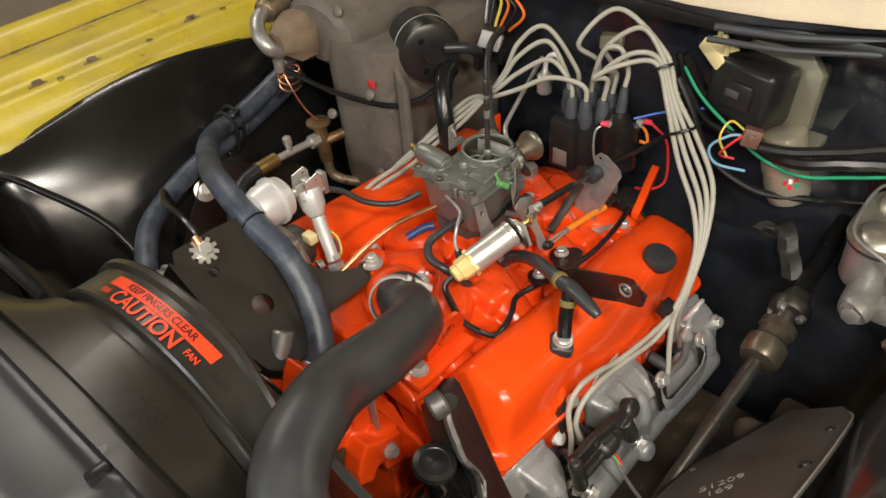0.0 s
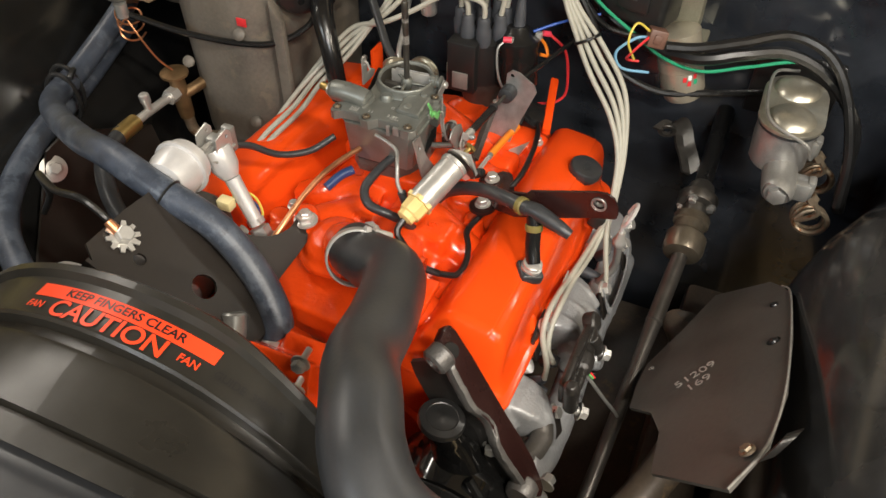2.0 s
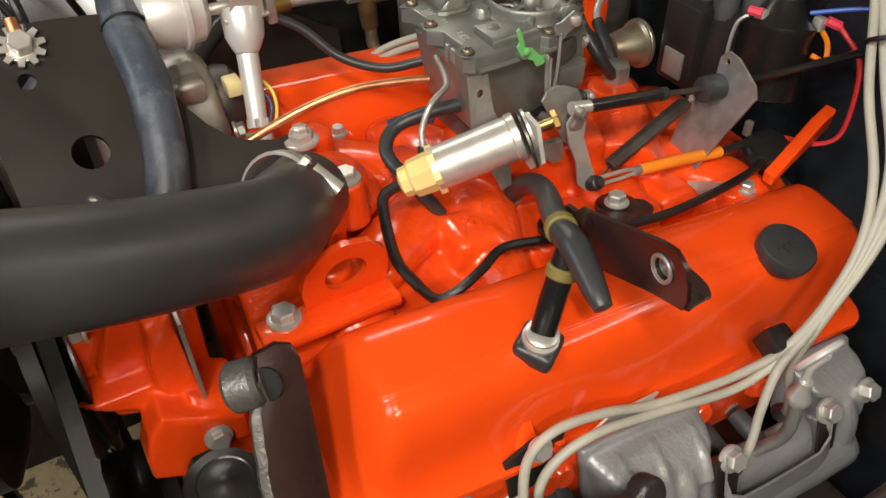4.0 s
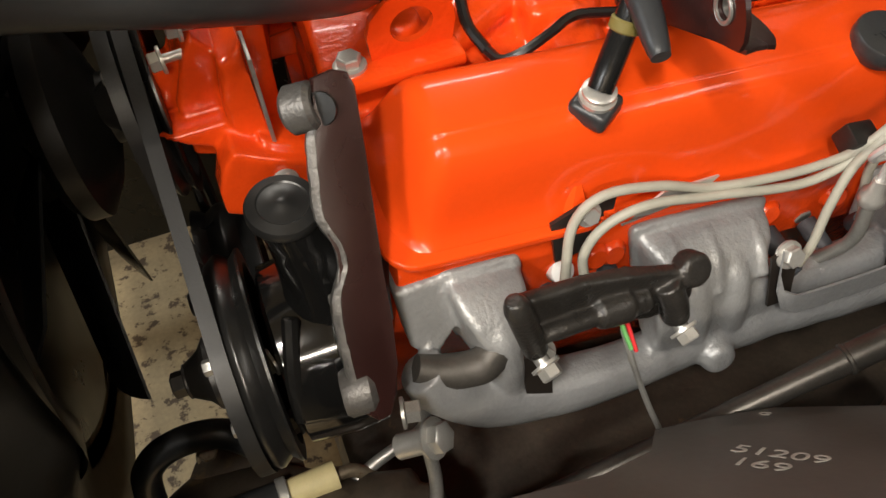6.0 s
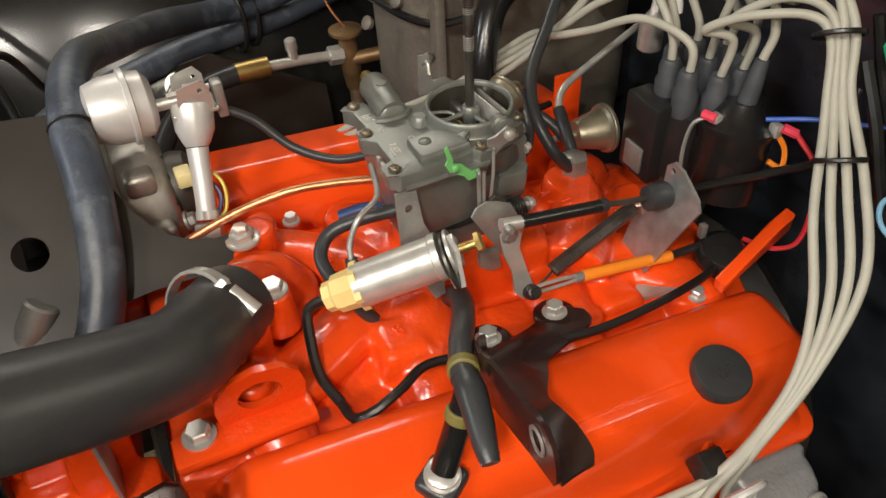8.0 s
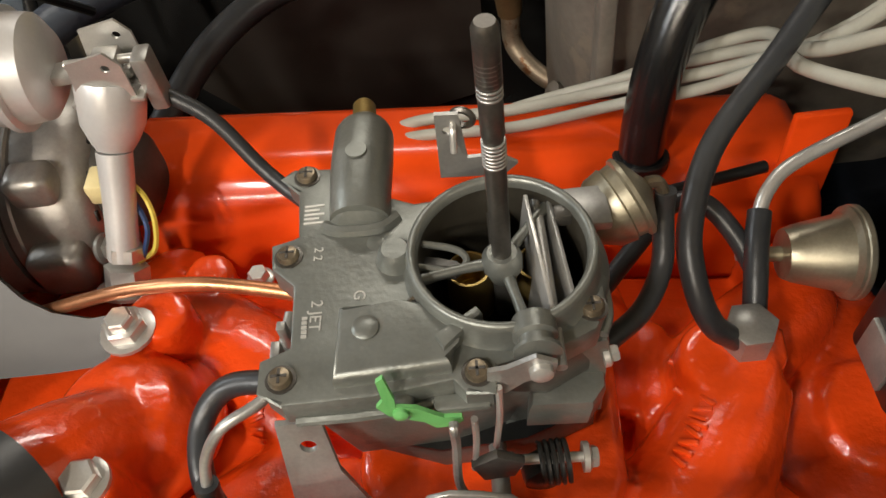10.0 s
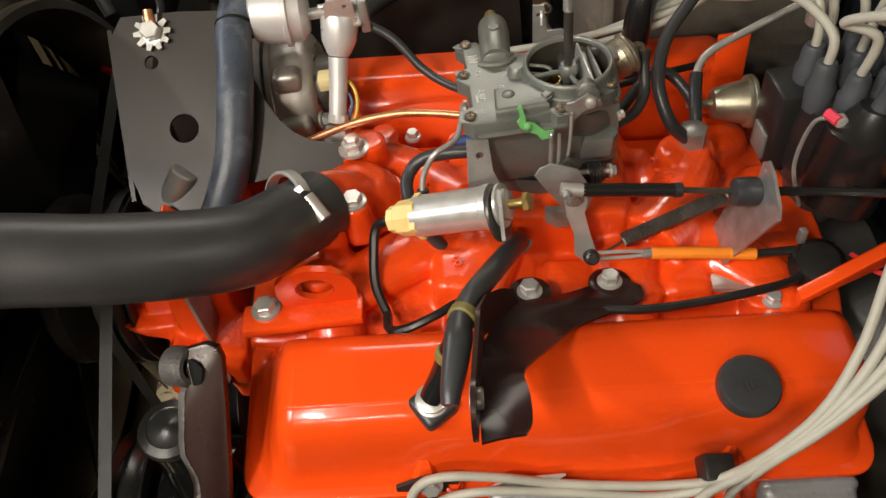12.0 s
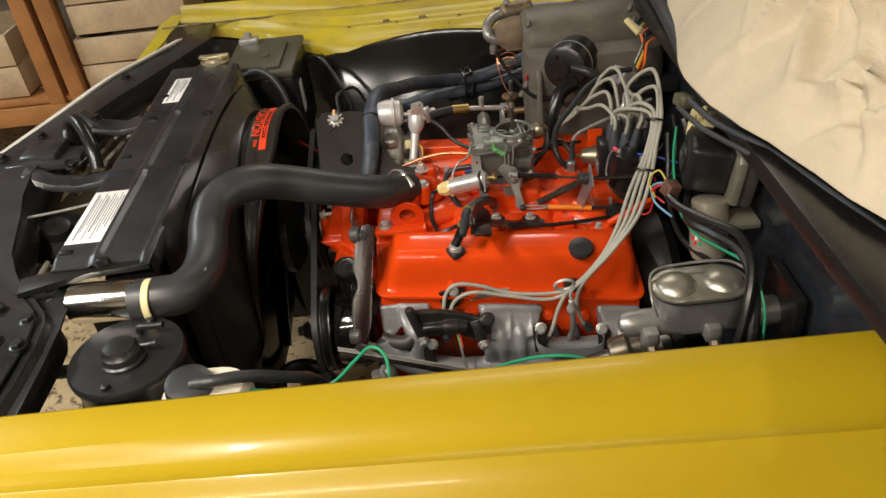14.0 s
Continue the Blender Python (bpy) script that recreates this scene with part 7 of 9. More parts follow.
part("clip_loop", ring(B(), (0.257, 0.060, 0.991), (0.3, 1, 0), 0.0055, 0.0035, 0.003, 16), STEEL_DARK, clip)
part("clip_pin", tube(B(), [(0.253, 0.052, 0.982), (0.2535, 0.056, 0.990), (0.254, 0.062, 0.990)], 0.0014, 8), STEEL, clip)
part("front_tag", box(B(), (0.182, -0.008, 0.948), (0.1855, -0.004, 0.962), edge=0.0006), STEEL_DULL, carb)
part("front_tag", box(B(), (0.181, -0.021, 0.952), (0.1845, -0.013, 0.963), edge=0.0006), STEEL_DULL, carb)

pull = thing("choke_pull_off", (0.325, 0.05, 0.92), "dull plated vacuum cup beside the carburettor", "vacuum valve", "vacuum cups")
ax = V((0.88, 0.30, 0.30)).normalized()
cup = part("cup", lathe(B(), [(r * 0.86, h * 0.9) for r, h in ((0.012, -0.006), (0.014, 0.0), (0.0185, 0.006), (0.0195, 0.012), (0.0200, 0.0135), (0.0188, 0.0145), (0.0194, 0.019), (0.0212, 0.020), (0.0212, 0.022), (0.017, 0.025), (0.007, 0.029), (0.003, 0.031))], (0.307, 0.046, 0.939), ax, 30), CUP_ZINC, pull)
part("cup_pipe", tube(B(), [(0.330, 0.054, 0.950), (0.336, 0.055, 0.948), (0.339, 0.052, 0.940)], 0.0028, 8), BROWN_SCREW, pull)
part("cup_arm", box(B(), (0.290, 0.030, 0.952), (0.312, 0.050, 0.957), edge=0.001), STEEL_DULL, pull)
egr = thing("vacuum_cup", (0.44, 0.08, 0.82), "gold-plated bell-shaped vacuum cup at the rear of the manifold", "vacuum valve", "vacuum cups")
ax = V((0.9, -0.05, -0.05)).normalized()
part("cup", lathe(B(), [(0.004, -0.012), (0.004, 0.0), (0.013, 0.001), (0.0150, 0.006), (0.0205, 0.030), (0.0240, 0.032), (0.0240, 0.035), (0.021, 0.038), (0.010, 0.042)], (0.411, 0.072, 0.862), ax, 32), CUP_ZINC, egr)
part("crimped_rim", ring(B(), V((0.411, 0.072, 0.862)) + ax * 0.0335, ax, 0.0247, 0.0225, 0.0045, 36), CUP_ZINC, egr)
part("hose_nipple", cyl(B(), V((0.411, 0.072, 0.862)) - ax * 0.022, V((0.411, 0.072, 0.862)) - ax * 0.008, 0.0032), STEEL_DULL, egr)

# idle solenoid
sol = thing("idle_solenoid", (0.165, -0.075, 0.89), "bright cylindrical idle solenoid with a cream plug", "solenoid")
p0, p1 = V((0.136, -0.066, 0.902)), V((0.197, -0.087, 0.924))
ax = (p1 - p0).normalized()
part("can", lathe(B(), [(0.014, 0), (0.0165, 0.001), (0.0165, 0.060), (0.0175, 0.061), (0.0175, 0.066), (0.012, 0.067)], p0, ax, 28), STEEL, sol)
part("plug_shell", lathe(B(), [(0.0145, 0.001), (0.0150, -0.002), (0.0140, -0.016), (0.0115, -0.018), (0.0110, -0.024), (0.006, -0.026)], p0, ax, 8), CREAM, sol)
part("plug_flange", lathe(B(), [(0.010, 0.006), (0.0185, 0.005), (0.0185, 0.0), (0.010, -0.001)], p0, ax, 6), CREAM, sol)
for k in range(4):
    q = p0 + V((0, 0, 0.0135)).lerp(V((0, -0.0135, 0)), k / 3)
    part("plug_rib", tube(B(), [q, q - ax * 0.017], 0.0016, 6, straight=True), CREAM, sol)
part("flange_plate", lathe(B(), [(0.012, 0.0005), (0.0215, 0.001), (0.0215, 0.0028), (0.012, 0.0034)], p1 + V((0, -0.004, -0.004)), ax, 26), STEEL_DARK, sol)
part("solenoid_nut", hexhead(B(), p1 + ax * 0.005, ax, 0.0125, 0.006), STEEL, sol)
part("plunger", hexhead(cyl(B(), p1 + ax * 0.008, p1 + ax * 0.026, 0.0035), p1 + ax * 0.022, ax, 0.0075, 0.006, False), BRASS, sol)
bm = prism(B(), [(0, 0), (0.010, 0.004), (0.013, 0.030), (0.008, 0.040), (-0.002, 0.038), (-0.008, 0.012)], lambda u, v, d: p1 + ax * (0.001 + d) + V((0, -0.012 + u * 1.6, -0.024 + v)), 0.003)
part("solenoid_bracket", bm, STEEL, sol)
part("bracket_leg", holed_plate(B(), [(0.181, 0.950), (0.1975, 0.950), (0.199, 0.922), (0.208, 0.900), (0.206, 0.862), (0.197, 0.860), (0.178, 0.905)], [(0.190, 0.936, 0.0032)], lambda u, v, d: (u, -0.038 - d - 0.30 * max(0, 0.945 - v), v), 0.002), STEEL_DULL, sol)
part("wire", tube(B(), [p0 - ax * 0.024, p0 - ax * 0.04 + V((0, -0.002, -0.004)), (0.095, -0.068, 0.870), (0.093, -0.088, 0.850), (0.100, -0.108, 0.838)], 0.0042, 8), BLACK_WIRE, sol)
for k, mt in enumerate((GREEN_WIRE, YELLOW_WIRE)):
    part("lead", tube(B(), [p0 - ax * 0.022 + V((0, 0.002 - 0.004 * k, 0)), p0 - ax * 0.032 + V((0, 0.002 - 0.004 * k, -0.002)), p0 - ax * 0.038 + V((0, -0.002, -0.004))], 0.0014, 6), mt, sol)
loom = thing("wire_loom", (0.25, -0.12, 0.83), "taped black wire running along the rocker cover", "cable")
part("taped_wire", tube(B(), [(0.100, -0.108, 0.838), (0.103, -0.128, 0.842), (0.118, -0.133, 0.848), (0.140, -0.128, 0.853), (0.165, -0.116, 0.852), (0.20, -0.118, 0.846), (0.25, -0.128, 0.842), (0.30, -0.136, 0.840), (0.35, -0.134, 0.838), (0.395, -0.128, 0.836), (0.43, -0.118, 0.832), (0.46, -0.10, 0.83)], 0.0038, 8), BLACK_WIRE, loom)

# heart-shaped bracket on the manifold
heart = thing("cable_bracket", (0.24, -0.18, 0.84), "bent dark brown sheet bracket with a bolt hole", "bracket")
PLATE = [(-0.180, 0.926), (-0.186, 0.934), (-0.200, 0.9395), (-0.230, 0.952), (-0.258, 0.964), (-0.270, 0.967), (-0.279, 0.963), (-0.284, 0.954), (-0.286, 0.944), (-0.284, 0.937), (-0.262, 0.929), (-0.238, 0.9185), (-0.215, 0.908), (-0.192, 0.897), (-0.180, 0.893)]
bm = holed_plate(B(), PLATE, [(-0.264, 0.950, 0.0066)], lambda u, v, d: (0.172 - d + 0.10 * (u + 0.23), u, v), 0.003)
part("bracket_sheet", bm, MAROON, heart)
part("hole_rim", ring(B(), (0.1655, -0.264, 0.950), (-1, 0.1, 0), 0.0088, 0.0064, 0.0012), STEEL_DULL, heart)
part("hole_thread", ring(B(), (0.1720, -0.264, 0.950), (-1, 0.1, 0), 0.0066, 0.0042, 0.004), STEEL_DULL, heart)
FL = [((0.168, -0.285, 0.9375), (0.194, -0.277, 0.927)), ((0.168, -0.276, 0.934), (0.199, -0.268, 0.926)), ((0.1685, -0.262, 0.9295), (0.200, -0.250, 0.926)), ((0.170, -0.238, 0.919), (0.1985, -0.233, 0.923)), ((0.172, -0.215, 0.9085), (0.207, -0.211, 0.902)),
      ((0.175, -0.190, 0.897), (0.228, -0.180, 0.875)), ((0.185, -0.165, 0.883), (0.247, -0.152, 0.851)), ((0.205, -0.135, 0.866), (0.275, -0.137, 0.842)), ((0.250, -0.112, 0.842), (0.304, -0.124, 0.837)), ((0.283, -0.099, 0.838), (0.306, -0.110, 0.837))]
aa, bb = catmull([q[0] for q in FL], 4), catmull([q[1] for q in FL], 4)
rows = [[u, u.lerp(v, 0.33) + V((0, 0, 0.0012)), u.lerp(v, 0.67) + V((0, 0, 0.0012)), v] for u, v in zip(aa, bb)]
part("flange_arm", sheet(B(), rows, (0, 0, -0.0028)), MAROON, heart)
part("inner_wing", sheet(B(), [[(0.1765, -0.181, 0.928), (0.1765, -0.181, 0.893)], [(0.182, -0.165, 0.920), (0.184, -0.167, 0.882)], [(0.192, -0.150, 0.905), (0.196, -0.148, 0.872)], [(0.202, -0.138, 0.888), (0.206, -0.134, 0.864)]], (-0.0028, -0.001, 0)), MAROON, heart)
for x, y, z in ((0.216, -0.116, 0.853), (0.282, -0.104, 0.838)):
    part("foot_lobe", lathe(B(), [(0.017, -0.004), (0.017, 0.0), (0.015, 0.0012)], (x, y, z), (0.02, 0.1, 1), 22), MAROON, heart)
    part("foot_bolt", hexhead(B(), (x, y, z + 0.001), (0.02, 0.1, 1), 0.0075, 0.009), STEEL, heart)

# throttle cable, return spring, orange-sleeved link and their plate
plate = thing("cable_plate", (0.40, -0.085, 0.85), "bright zinc throttle cable plate", "bracket")
bm = holed_plate(B(), [(-0.058, 0.828), (-0.072, 0.824), (-0.094, 0.830), (-0.105, 0.866), (-0.119, 0.905), (-0.115, 0.915), (-0.094, 0.929), (-0.083, 0.931), (-0.076, 0.924), (-0.075, 0.904), (-0.066, 0.888), (-0.058, 0.862)], [(-0.0835, 0.9225, 0.0030)],
                 lambda u, v, d: (0.398 + d - 0.30 * max(0, 0.90 - v), u, v), 0.0025)
part("plate_sheet", bm, mat("greyed_zinc_plate", (0.40, 0.41, 0.41), 0.36, metal=0.75, vary=0.3, scale=70, bump=0.0005, bump_scale=200), plate)
part("spring_post", cyl(B(), (0.388, -0.064, 0.884), (0.392, -0.066, 0.868), 0.0026), STEEL_DULL, plate)
part("plate_foot", prism(B(), [(0.35, -0.11), (0.40, -0.118), (0.405, -0.055), (0.36, -0.05)], lambda u, v, d: (u + 0.01, v, 0.818 + d), 0.004), STEEL, plate)
cable = thing("throttle_cable", (0.33, -0.098, 0.895), "black-sleeved throttle cable with a round rubber end", "cable")
part("sleeve", tube(B(), [(0.263, -0.079, 0.9215), (0.30, -0.080, 0.916), (0.334, -0.081, 0.911)], 0.0052, 14), SLEEVE, cable)
part("sleeve_collar", tube(B(), [(0.332, -0.081, 0.9113), (0.338, -0.081, 0.9104)], 0.0056, 14, straight=True), RUBBER, cable)
part("end_fitting", tube(B(), [(0.247, -0.078, 0.9240), (0.264, -0.079, 0.9213)], 0.0052, 12, straight=True), STEEL, cable)
part("ball_stud", lathe(B(), [(0.0035, 0), (0.004, 0.004), (0.0025, 0.007)], (0.250, -0.082, 0.9235), (0, -1, 0.2), 12), STEEL_DULL, cable)
part("inner_wire", tube(B(), [(0.336, -0.081, 0.9107), (0.36, -0.0815, 0.906), (0.385, -0.082, 0.902)], 0.0024, 8), STEEL_DARK, cable)
part("rubber_end", lathe(B(), [(0.006, -0.002), (0.0105, 0.0), (0.0112, 0.004), (0.0112, 0.017), (0.0085, 0.021)], (0.378, -0.082, 0.902), (1, -0.03, -0.1), 20), RUBBER, cable)
part("outer_cable", tube(B(), [(0.400, -0.083, 0.900), (0.45, -0.098, 0.905), (0.53, -0.14, 0.925), (0.62, -0.19, 0.93)], 0.0035, 8), SLEEVE, cable)
spring = thing("return_spring", (0.34, -0.085, 0.86), "dark coiled throttle return spring", "spring")
pts = []
a, b = V((0.300, -0.071, 0.849)), V((0.380, -0.066, 0.882))
x_, y_, z_ = basis(b - a)
for k in range(46 * 6):
    t = k / 6 * 2 * math.pi
    pts.append(a.lerp(b, k / (46 * 6)) + (x_ * math.cos(t) + y_ * math.sin(t)) * 0.0056)
part("coil", tube(B(), pts, 0.0013, 5, straight=True), STEEL_DARK, spring)
part("spring_end", tube(B(), [a, a + V((-0.012, -0.006, -0.001)), a + V((-0.028, -0.013, 0.002))], 0.001, 6), STEEL_DARK, spring)
part("spring_end", tube(B(), [b, b + V((0.006, -0.002, 0.003)), b + V((0.008, -0.004, 0.014))], 0.0016, 6), STEEL, spring)
link = thing("transmission_link", (0.35, -0.09, 0.83), "rod with an orange plastic sleeve", "linkage")
part("sleeve", tube(B(), [(0.319, -0.087, 0.8475), (0.36, -0.091, 0.845), (0.401, -0.096, 0.8415)], 0.0050, 14), ORANGE_SLEEVE, link)
for dz in (-0.0035, 0.0035):
    part("fork", tube(B(), [(0.270, -0.086, 0.852 + dz), (0.300, -0.0865, 0.8495 + dz), (0.316, -0.087, 0.848 + dz * 0.4)], 0.0016, 8), STEEL, link)
part("fork_end", tube(B(), [(0.312, -0.087, 0.848), (0.321, -0.087, 0.8475)], 0.0042, 10, straight=True), STEEL_DULL, link)
part("pivot_bolt", hexhead(lathe(B(), [(0.0065, -0.004), (0.0065, 0.002), (0.005, 0.004)], (0.270, -0.088, 0.853), (0, -0.8, 0.6), 14), (0.270, -0.092, 0.856), (0, -0.8, 0.6), 0.0042, 0.005), BLACK_CAST, link)
part("rear_rod", tube(B(), [(0.401, -0.096, 0.8415), (0.44, -0.092, 0.836), (0.47, -0.085, 0.828)], 0.0035, 8), BLACK_CAST, link)
switch = thing("downshift_switch", (0.465, -0.09, 0.79), "black moulded switch behind the manifold", "switch")
part("switch_body", lathe(B(), [(0.016, 0), (0.021, 0.004), (0.022, 0.024), (0.016, 0.032), (0.006, 0.034)], (0.452, -0.100, 0.812), (-0.2, -0.35, 1), 20), SLEEVE, switch)
part("switch_terminal", box(B(), (0.436, -0.092, 0.842), (0.442, -0.086, 0.856), edge=0.001), STEEL_DULL, switch)

# vacuum hoses and small pipes
def hose_thing(name, pts, r, material, label, category="hose", group="", seg=12):
    h = solid(name, tube(B(), pts, r, seg), material, label, category, group)
    return h


hose_thing("vacuum_hose", [(0.196, -0.004, 0.906), (0.165, 0.003, 0.903), (0.140, 0.006, 0.896), (0.127, -0.006, 0.886), (0.129, -0.030, 0.878), (0.140, -0.046, 0.862), (0.150, -0.050, 0.845)], 0.0056, RUBBER, "black vacuum hose at the front of the carburettor")
hose_thing("vacuum_hose", [(0.339, 0.054, 0.944), (0.3385, 0.050, 0.932), (0.337, 0.036, 0.915), (0.326, 0.018, 0.910), (0.310, 0.004, 0.912), (0.300, -0.004, 0.914)], 0.0048, RUBBER, "black vacuum hose from the choke cup")
hose_thing("vacuum_hose", [(0.374, 0.022, 0.868), (0.360, 0.022, 0.885), (0.3525, 0.034, 0.903), (0.353, 0.054, 0.918), (0.368, 0.085, 0.935), (0.40, 0.115, 0.955), (0.44, 0.15, 0.98), (0.49, 0.18, 0.99), (0.54, 0.20, 0.985)], 0.0058, RUBBER, "black vacuum hose looping up from the manifold plug")
hose_thing("vacuum_hose", [(0.386, 0.034, 0.868), (0.388, 0.046, 0.878), (0.391, 0.062, 0.888), (0.395, 0.076, 0.894)], 0.0058, RUBBER, "short black hose on the hexagon plug")
hose_thing("vacuum_hose", [(0.392, 0.055, 0.872), (0.384, 0.070, 0.884), (0.372, 0.084, 0.893), (0.358, 0.088, 0.893), (0.344, 0.078, 0.888), (0.325, 0.062, 0.876), (0.308, 0.048, 0.865)], 0.0050, RUBBER, "thin black hose crossing the manifold")
hose_thing("vacuum_pipe", [(0.394, 0.074, 0.893), (0.400, 0.084, 0.900), (0.414, 0.094, 0.906), (0.45, 0.105, 0.915), (0.50, 0.12, 0.925), (0.57, 0.14, 0.94)], 0.0036, STEEL, "plain steel vacuum pipe", "pipe")
hose_thing("fuel_pipe", [(0.012, 0.075, 0.868), (0.045, 0.067, 0.886), (0.086, 0.061, 0.902), (0.125, 0.054, 0.911), (0.160, 0.046, 0.912), (0.190, 0.038, 0.910)], 0.0036, COPPER, "copper pipe running to the carburettor", "pipe")
hose_thing("choke_pipe", [(0.182, 0.010, 0.945), (0.178, -0.010, 0.941), (0.172, -0.022, 0.937), (0.155, -0.031, 0.933), (0.144, -0.036, 0.917), (0.141, -0.043, 0.904)], 0.0024, STEEL_DULL, "thin bent steel pipe", "pipe")
hose_thing("vacuum_hose", [(0.1415, -0.042, 0.907), (0.141, -0.046, 0.895), (0.1415, -0.050, 0.880)], 0.0050, RUBBER, "short black rubber sleeve on a pipe")
hose_thing("vacuum_hose", [(0.10, 0.16, 0.94), (0.125, 0.15, 0.925), (0.15, 0.13, 0.90), (0.18, 0.105, 0.892), (0.21, 0.085, 0.90)], 0.0042, RUBBER, "thin black hose from the vacuum canister")
hose_thing("vacuum_pipe", [(0.31, 0.10, 0.87), (0.36, 0.115, 0.868), (0.42, 0.13, 0.864)], 0.0035, BLACK_WIRE, "thin black pipe along the far rocker cover", "pipe")
hose_thing("vacuum_hose", [(0.17, 0.08, 0.848), (0.19, 0.07, 0.856), (0.205, 0.06, 0.858)], 0.006, BLUE_PAINT, "short blue hose by the carburettor foot")

# raised casting marks on the manifold, too worn to read
for (x, y, z), nrm, n, turn in (((0.353, -0.007, 0.8585), (-0.30, 0.28, 0.91), 4, 0.9), ((0.344, -0.021, 0.8605), (-0.30, 0.23, 0.93), 5, 0.9), ((0.138, 0.017, 0.8465), (-0.32, -0.42, 0.85), 5, 1.4)):
    nrm = V(nrm).normalized()
    side = V((math.cos(turn), math.sin(turn), 0))
    side = (side - nrm * side.dot(nrm)).normalized()
    up_ = nrm.cross(side)
    turned = Matrix((side, up_, nrm)).transposed().to_4x4()
    for k in range(n):
        part("casting_mark", box(B(), (-0.0012, -0.0045, -0.002), (0.0012, 0.0045, 0.0008), Matrix.Translation(V((x, y, z)) + side * 0.0052 * (k - n / 2)) @ turned @ pose(0, 0, 0, 0, 0, 18 * (k % 3 - 1)), edge=0.0005), ORANGE_CAST, manifold)


# ---- heater case, blower and what hangs on the firewall ----
heater = thing("heater_case", (0.45, 0.36, 0.70), "dirty dark heater case with grey dust and rivets", "heater")
bm = B()
rows = []
for z, g in ((0.70, -0.004), (0.74, 0.0), (0.86, 0.002), (0.96, 0.004), (1.00, 0.0)):
    row = []
    x0, x1, y0, y1, r = 0.330 - g, 0.64, 0.262 - g, 0.425 + g, 0.058
    for cx, cy, st in ((x1 - r, y1 - r, 0), (x0 + r, y1 - r, 1), (x0 + r, y0 + r, 2), (x1 - r, y0 + r, 3)):
        for k in range(6):
            t = (st + k / 5) * math.pi / 2
            row.append((cx + r * math.cos(t), cy + r * math.sin(t), z))
    rows.append(row)
loft(bm, rows)
part("case_wall", roughen(bm, 0.002, 0.05), HEATER, heater)
bm = B()
rows = []
for x, r in ((0.335, 0.046), (0.345, 0.056), (0.40, 0.060), (0.50, 0.060), (0.60, 0.058), (0.625, 0.048)):
    rows.append([(x, 0.425 + 0.085 * math.cos(t) * r / 0.06, 1.0 + r * math.sin(t)) for t in [2 * math.pi * k / 28 for k in range(28)]])
loft(bm, rows)
part("upper_case", roughen(bm, 0.002, 0.06), HEATER, heater)
for p in ((0.345, 0.37, 1.045), (0.575, 0.375, 1.055), (0.327, 0.30, 0.93), (0.327, 0.30, 0.78), (0.327, 0.405, 0.86)):
    part("case_rivet", lathe(B(), [(0.008, -0.003), (0.009, 0.003), (0.005, 0.006)], p, (-0.8, -0.2, 0.5), 14), HEATER, heater)
part("case_flange", prism(B(), [(0.258, 0.72), (0.240, 0.74), (0.240, 0.95), (0.258, 0.98)], lambda u, v, d: (0.345 + d, u, v), 0.012, edge=0.003), HEATER, heater)
part("sealing_putty", roughen(lathe(B(), [(0.02, -0.05), (0.036, -0.03), (0.042, 0.0), (0.034, 0.03), (0.018, 0.05)], (0.325, 0.455, 0.995), (1, 0.1, 0.1), 24), 0.012, 0.02), SEALER, heater)

pipe = thing("suction_pipe", (0.28, 0.46, 0.98), "dull aluminium suction pipe bent beside the heater case", "pipe")
part("pipe_wall", tube(B(), [(0.30, 0.45, 0.985), (0.272, 0.448, 0.988), (0.258, 0.452, 1.0), (0.262, 0.475, 1.018), (0.29, 0.50, 1.028), (0.36, 0.52, 1.03), (0.45, 0.53, 1.02)], 0.0125, 16), STEEL_DULL, pipe)
part("pipe_muffler", tube(B(), [(0.295, 0.50, 1.03), (0.305, 0.503, 1.031), (0.36, 0.518, 1.033), (0.37, 0.52, 1.033)], [0.014, 0.021, 0.021, 0.014], 18), RUSTY, pipe)
part("pipe_port", lathe(B(), [(0.008, 0), (0.008, 0.02), (0.006, 0.022)], (0.31, 0.51, 1.05), (0, 0, 1), 12), STEEL, pipe)
part("lower_stub", tube(B(), [(0.268, 0.446, 0.975), (0.268, 0.446, 0.955)], 0.009, 10, straight=True), STEEL_DULL, pipe)

blower = thing("blower_motor", (0.43, 0.26, 0.92), "black round blower motor with a steel strap", "motor")
c0, c1 = V((0.445, 0.300, 0.985)), V((0.400, 0.225, 0.990))
ax = (c1 - c0).normalized()
part("motor_drum", lathe(B(), [(0.046, 0), (0.050, 0.003), (0.050, 0.070), (0.047, 0.080), (0.040, 0.084), (0.016, 0.085), (0.014, 0.090), (0.0, 0.090)], c0, ax, 36), PLASTIC, blower)
part("strap", ring(B(), c0 + ax * 0.045, ax, 0.0515, 0.049, 0.002), STEEL_DULL, blower)
for k in range(3):
    t = k * 2.09 + 0.4
    x_, y_, z_ = basis(ax)
    part("vent_hole", lathe(B(), [(0.006, 0), (0.005, 0.002)], c0 + ax * 0.083 + (x_ * math.cos(t) + y_ * math.sin(t)) * 0.028, ax, 12), BLACK_GLOSS, blower)
part("mount_tab", box(B(), (0.365, 0.285, 0.965), (0.40, 0.292, 0.99), edge=0.002), STEEL_DULL, blower)
part("red_mark", box(B(), (0.3255, 0.285, 0.945), (0.328, 0.300, 0.957), edge=0.0006), RED_WIRE, blower)
part("power_lead", tube(B(), [(0.27, 0.45, 0.96), (0.30, 0.36, 0.93), (0.34, 0.27, 0.915), (0.38, 0.225, 0.93), (0.41, 0.215, 0.955)], 0.0045, 8), SLEEVE, blower)
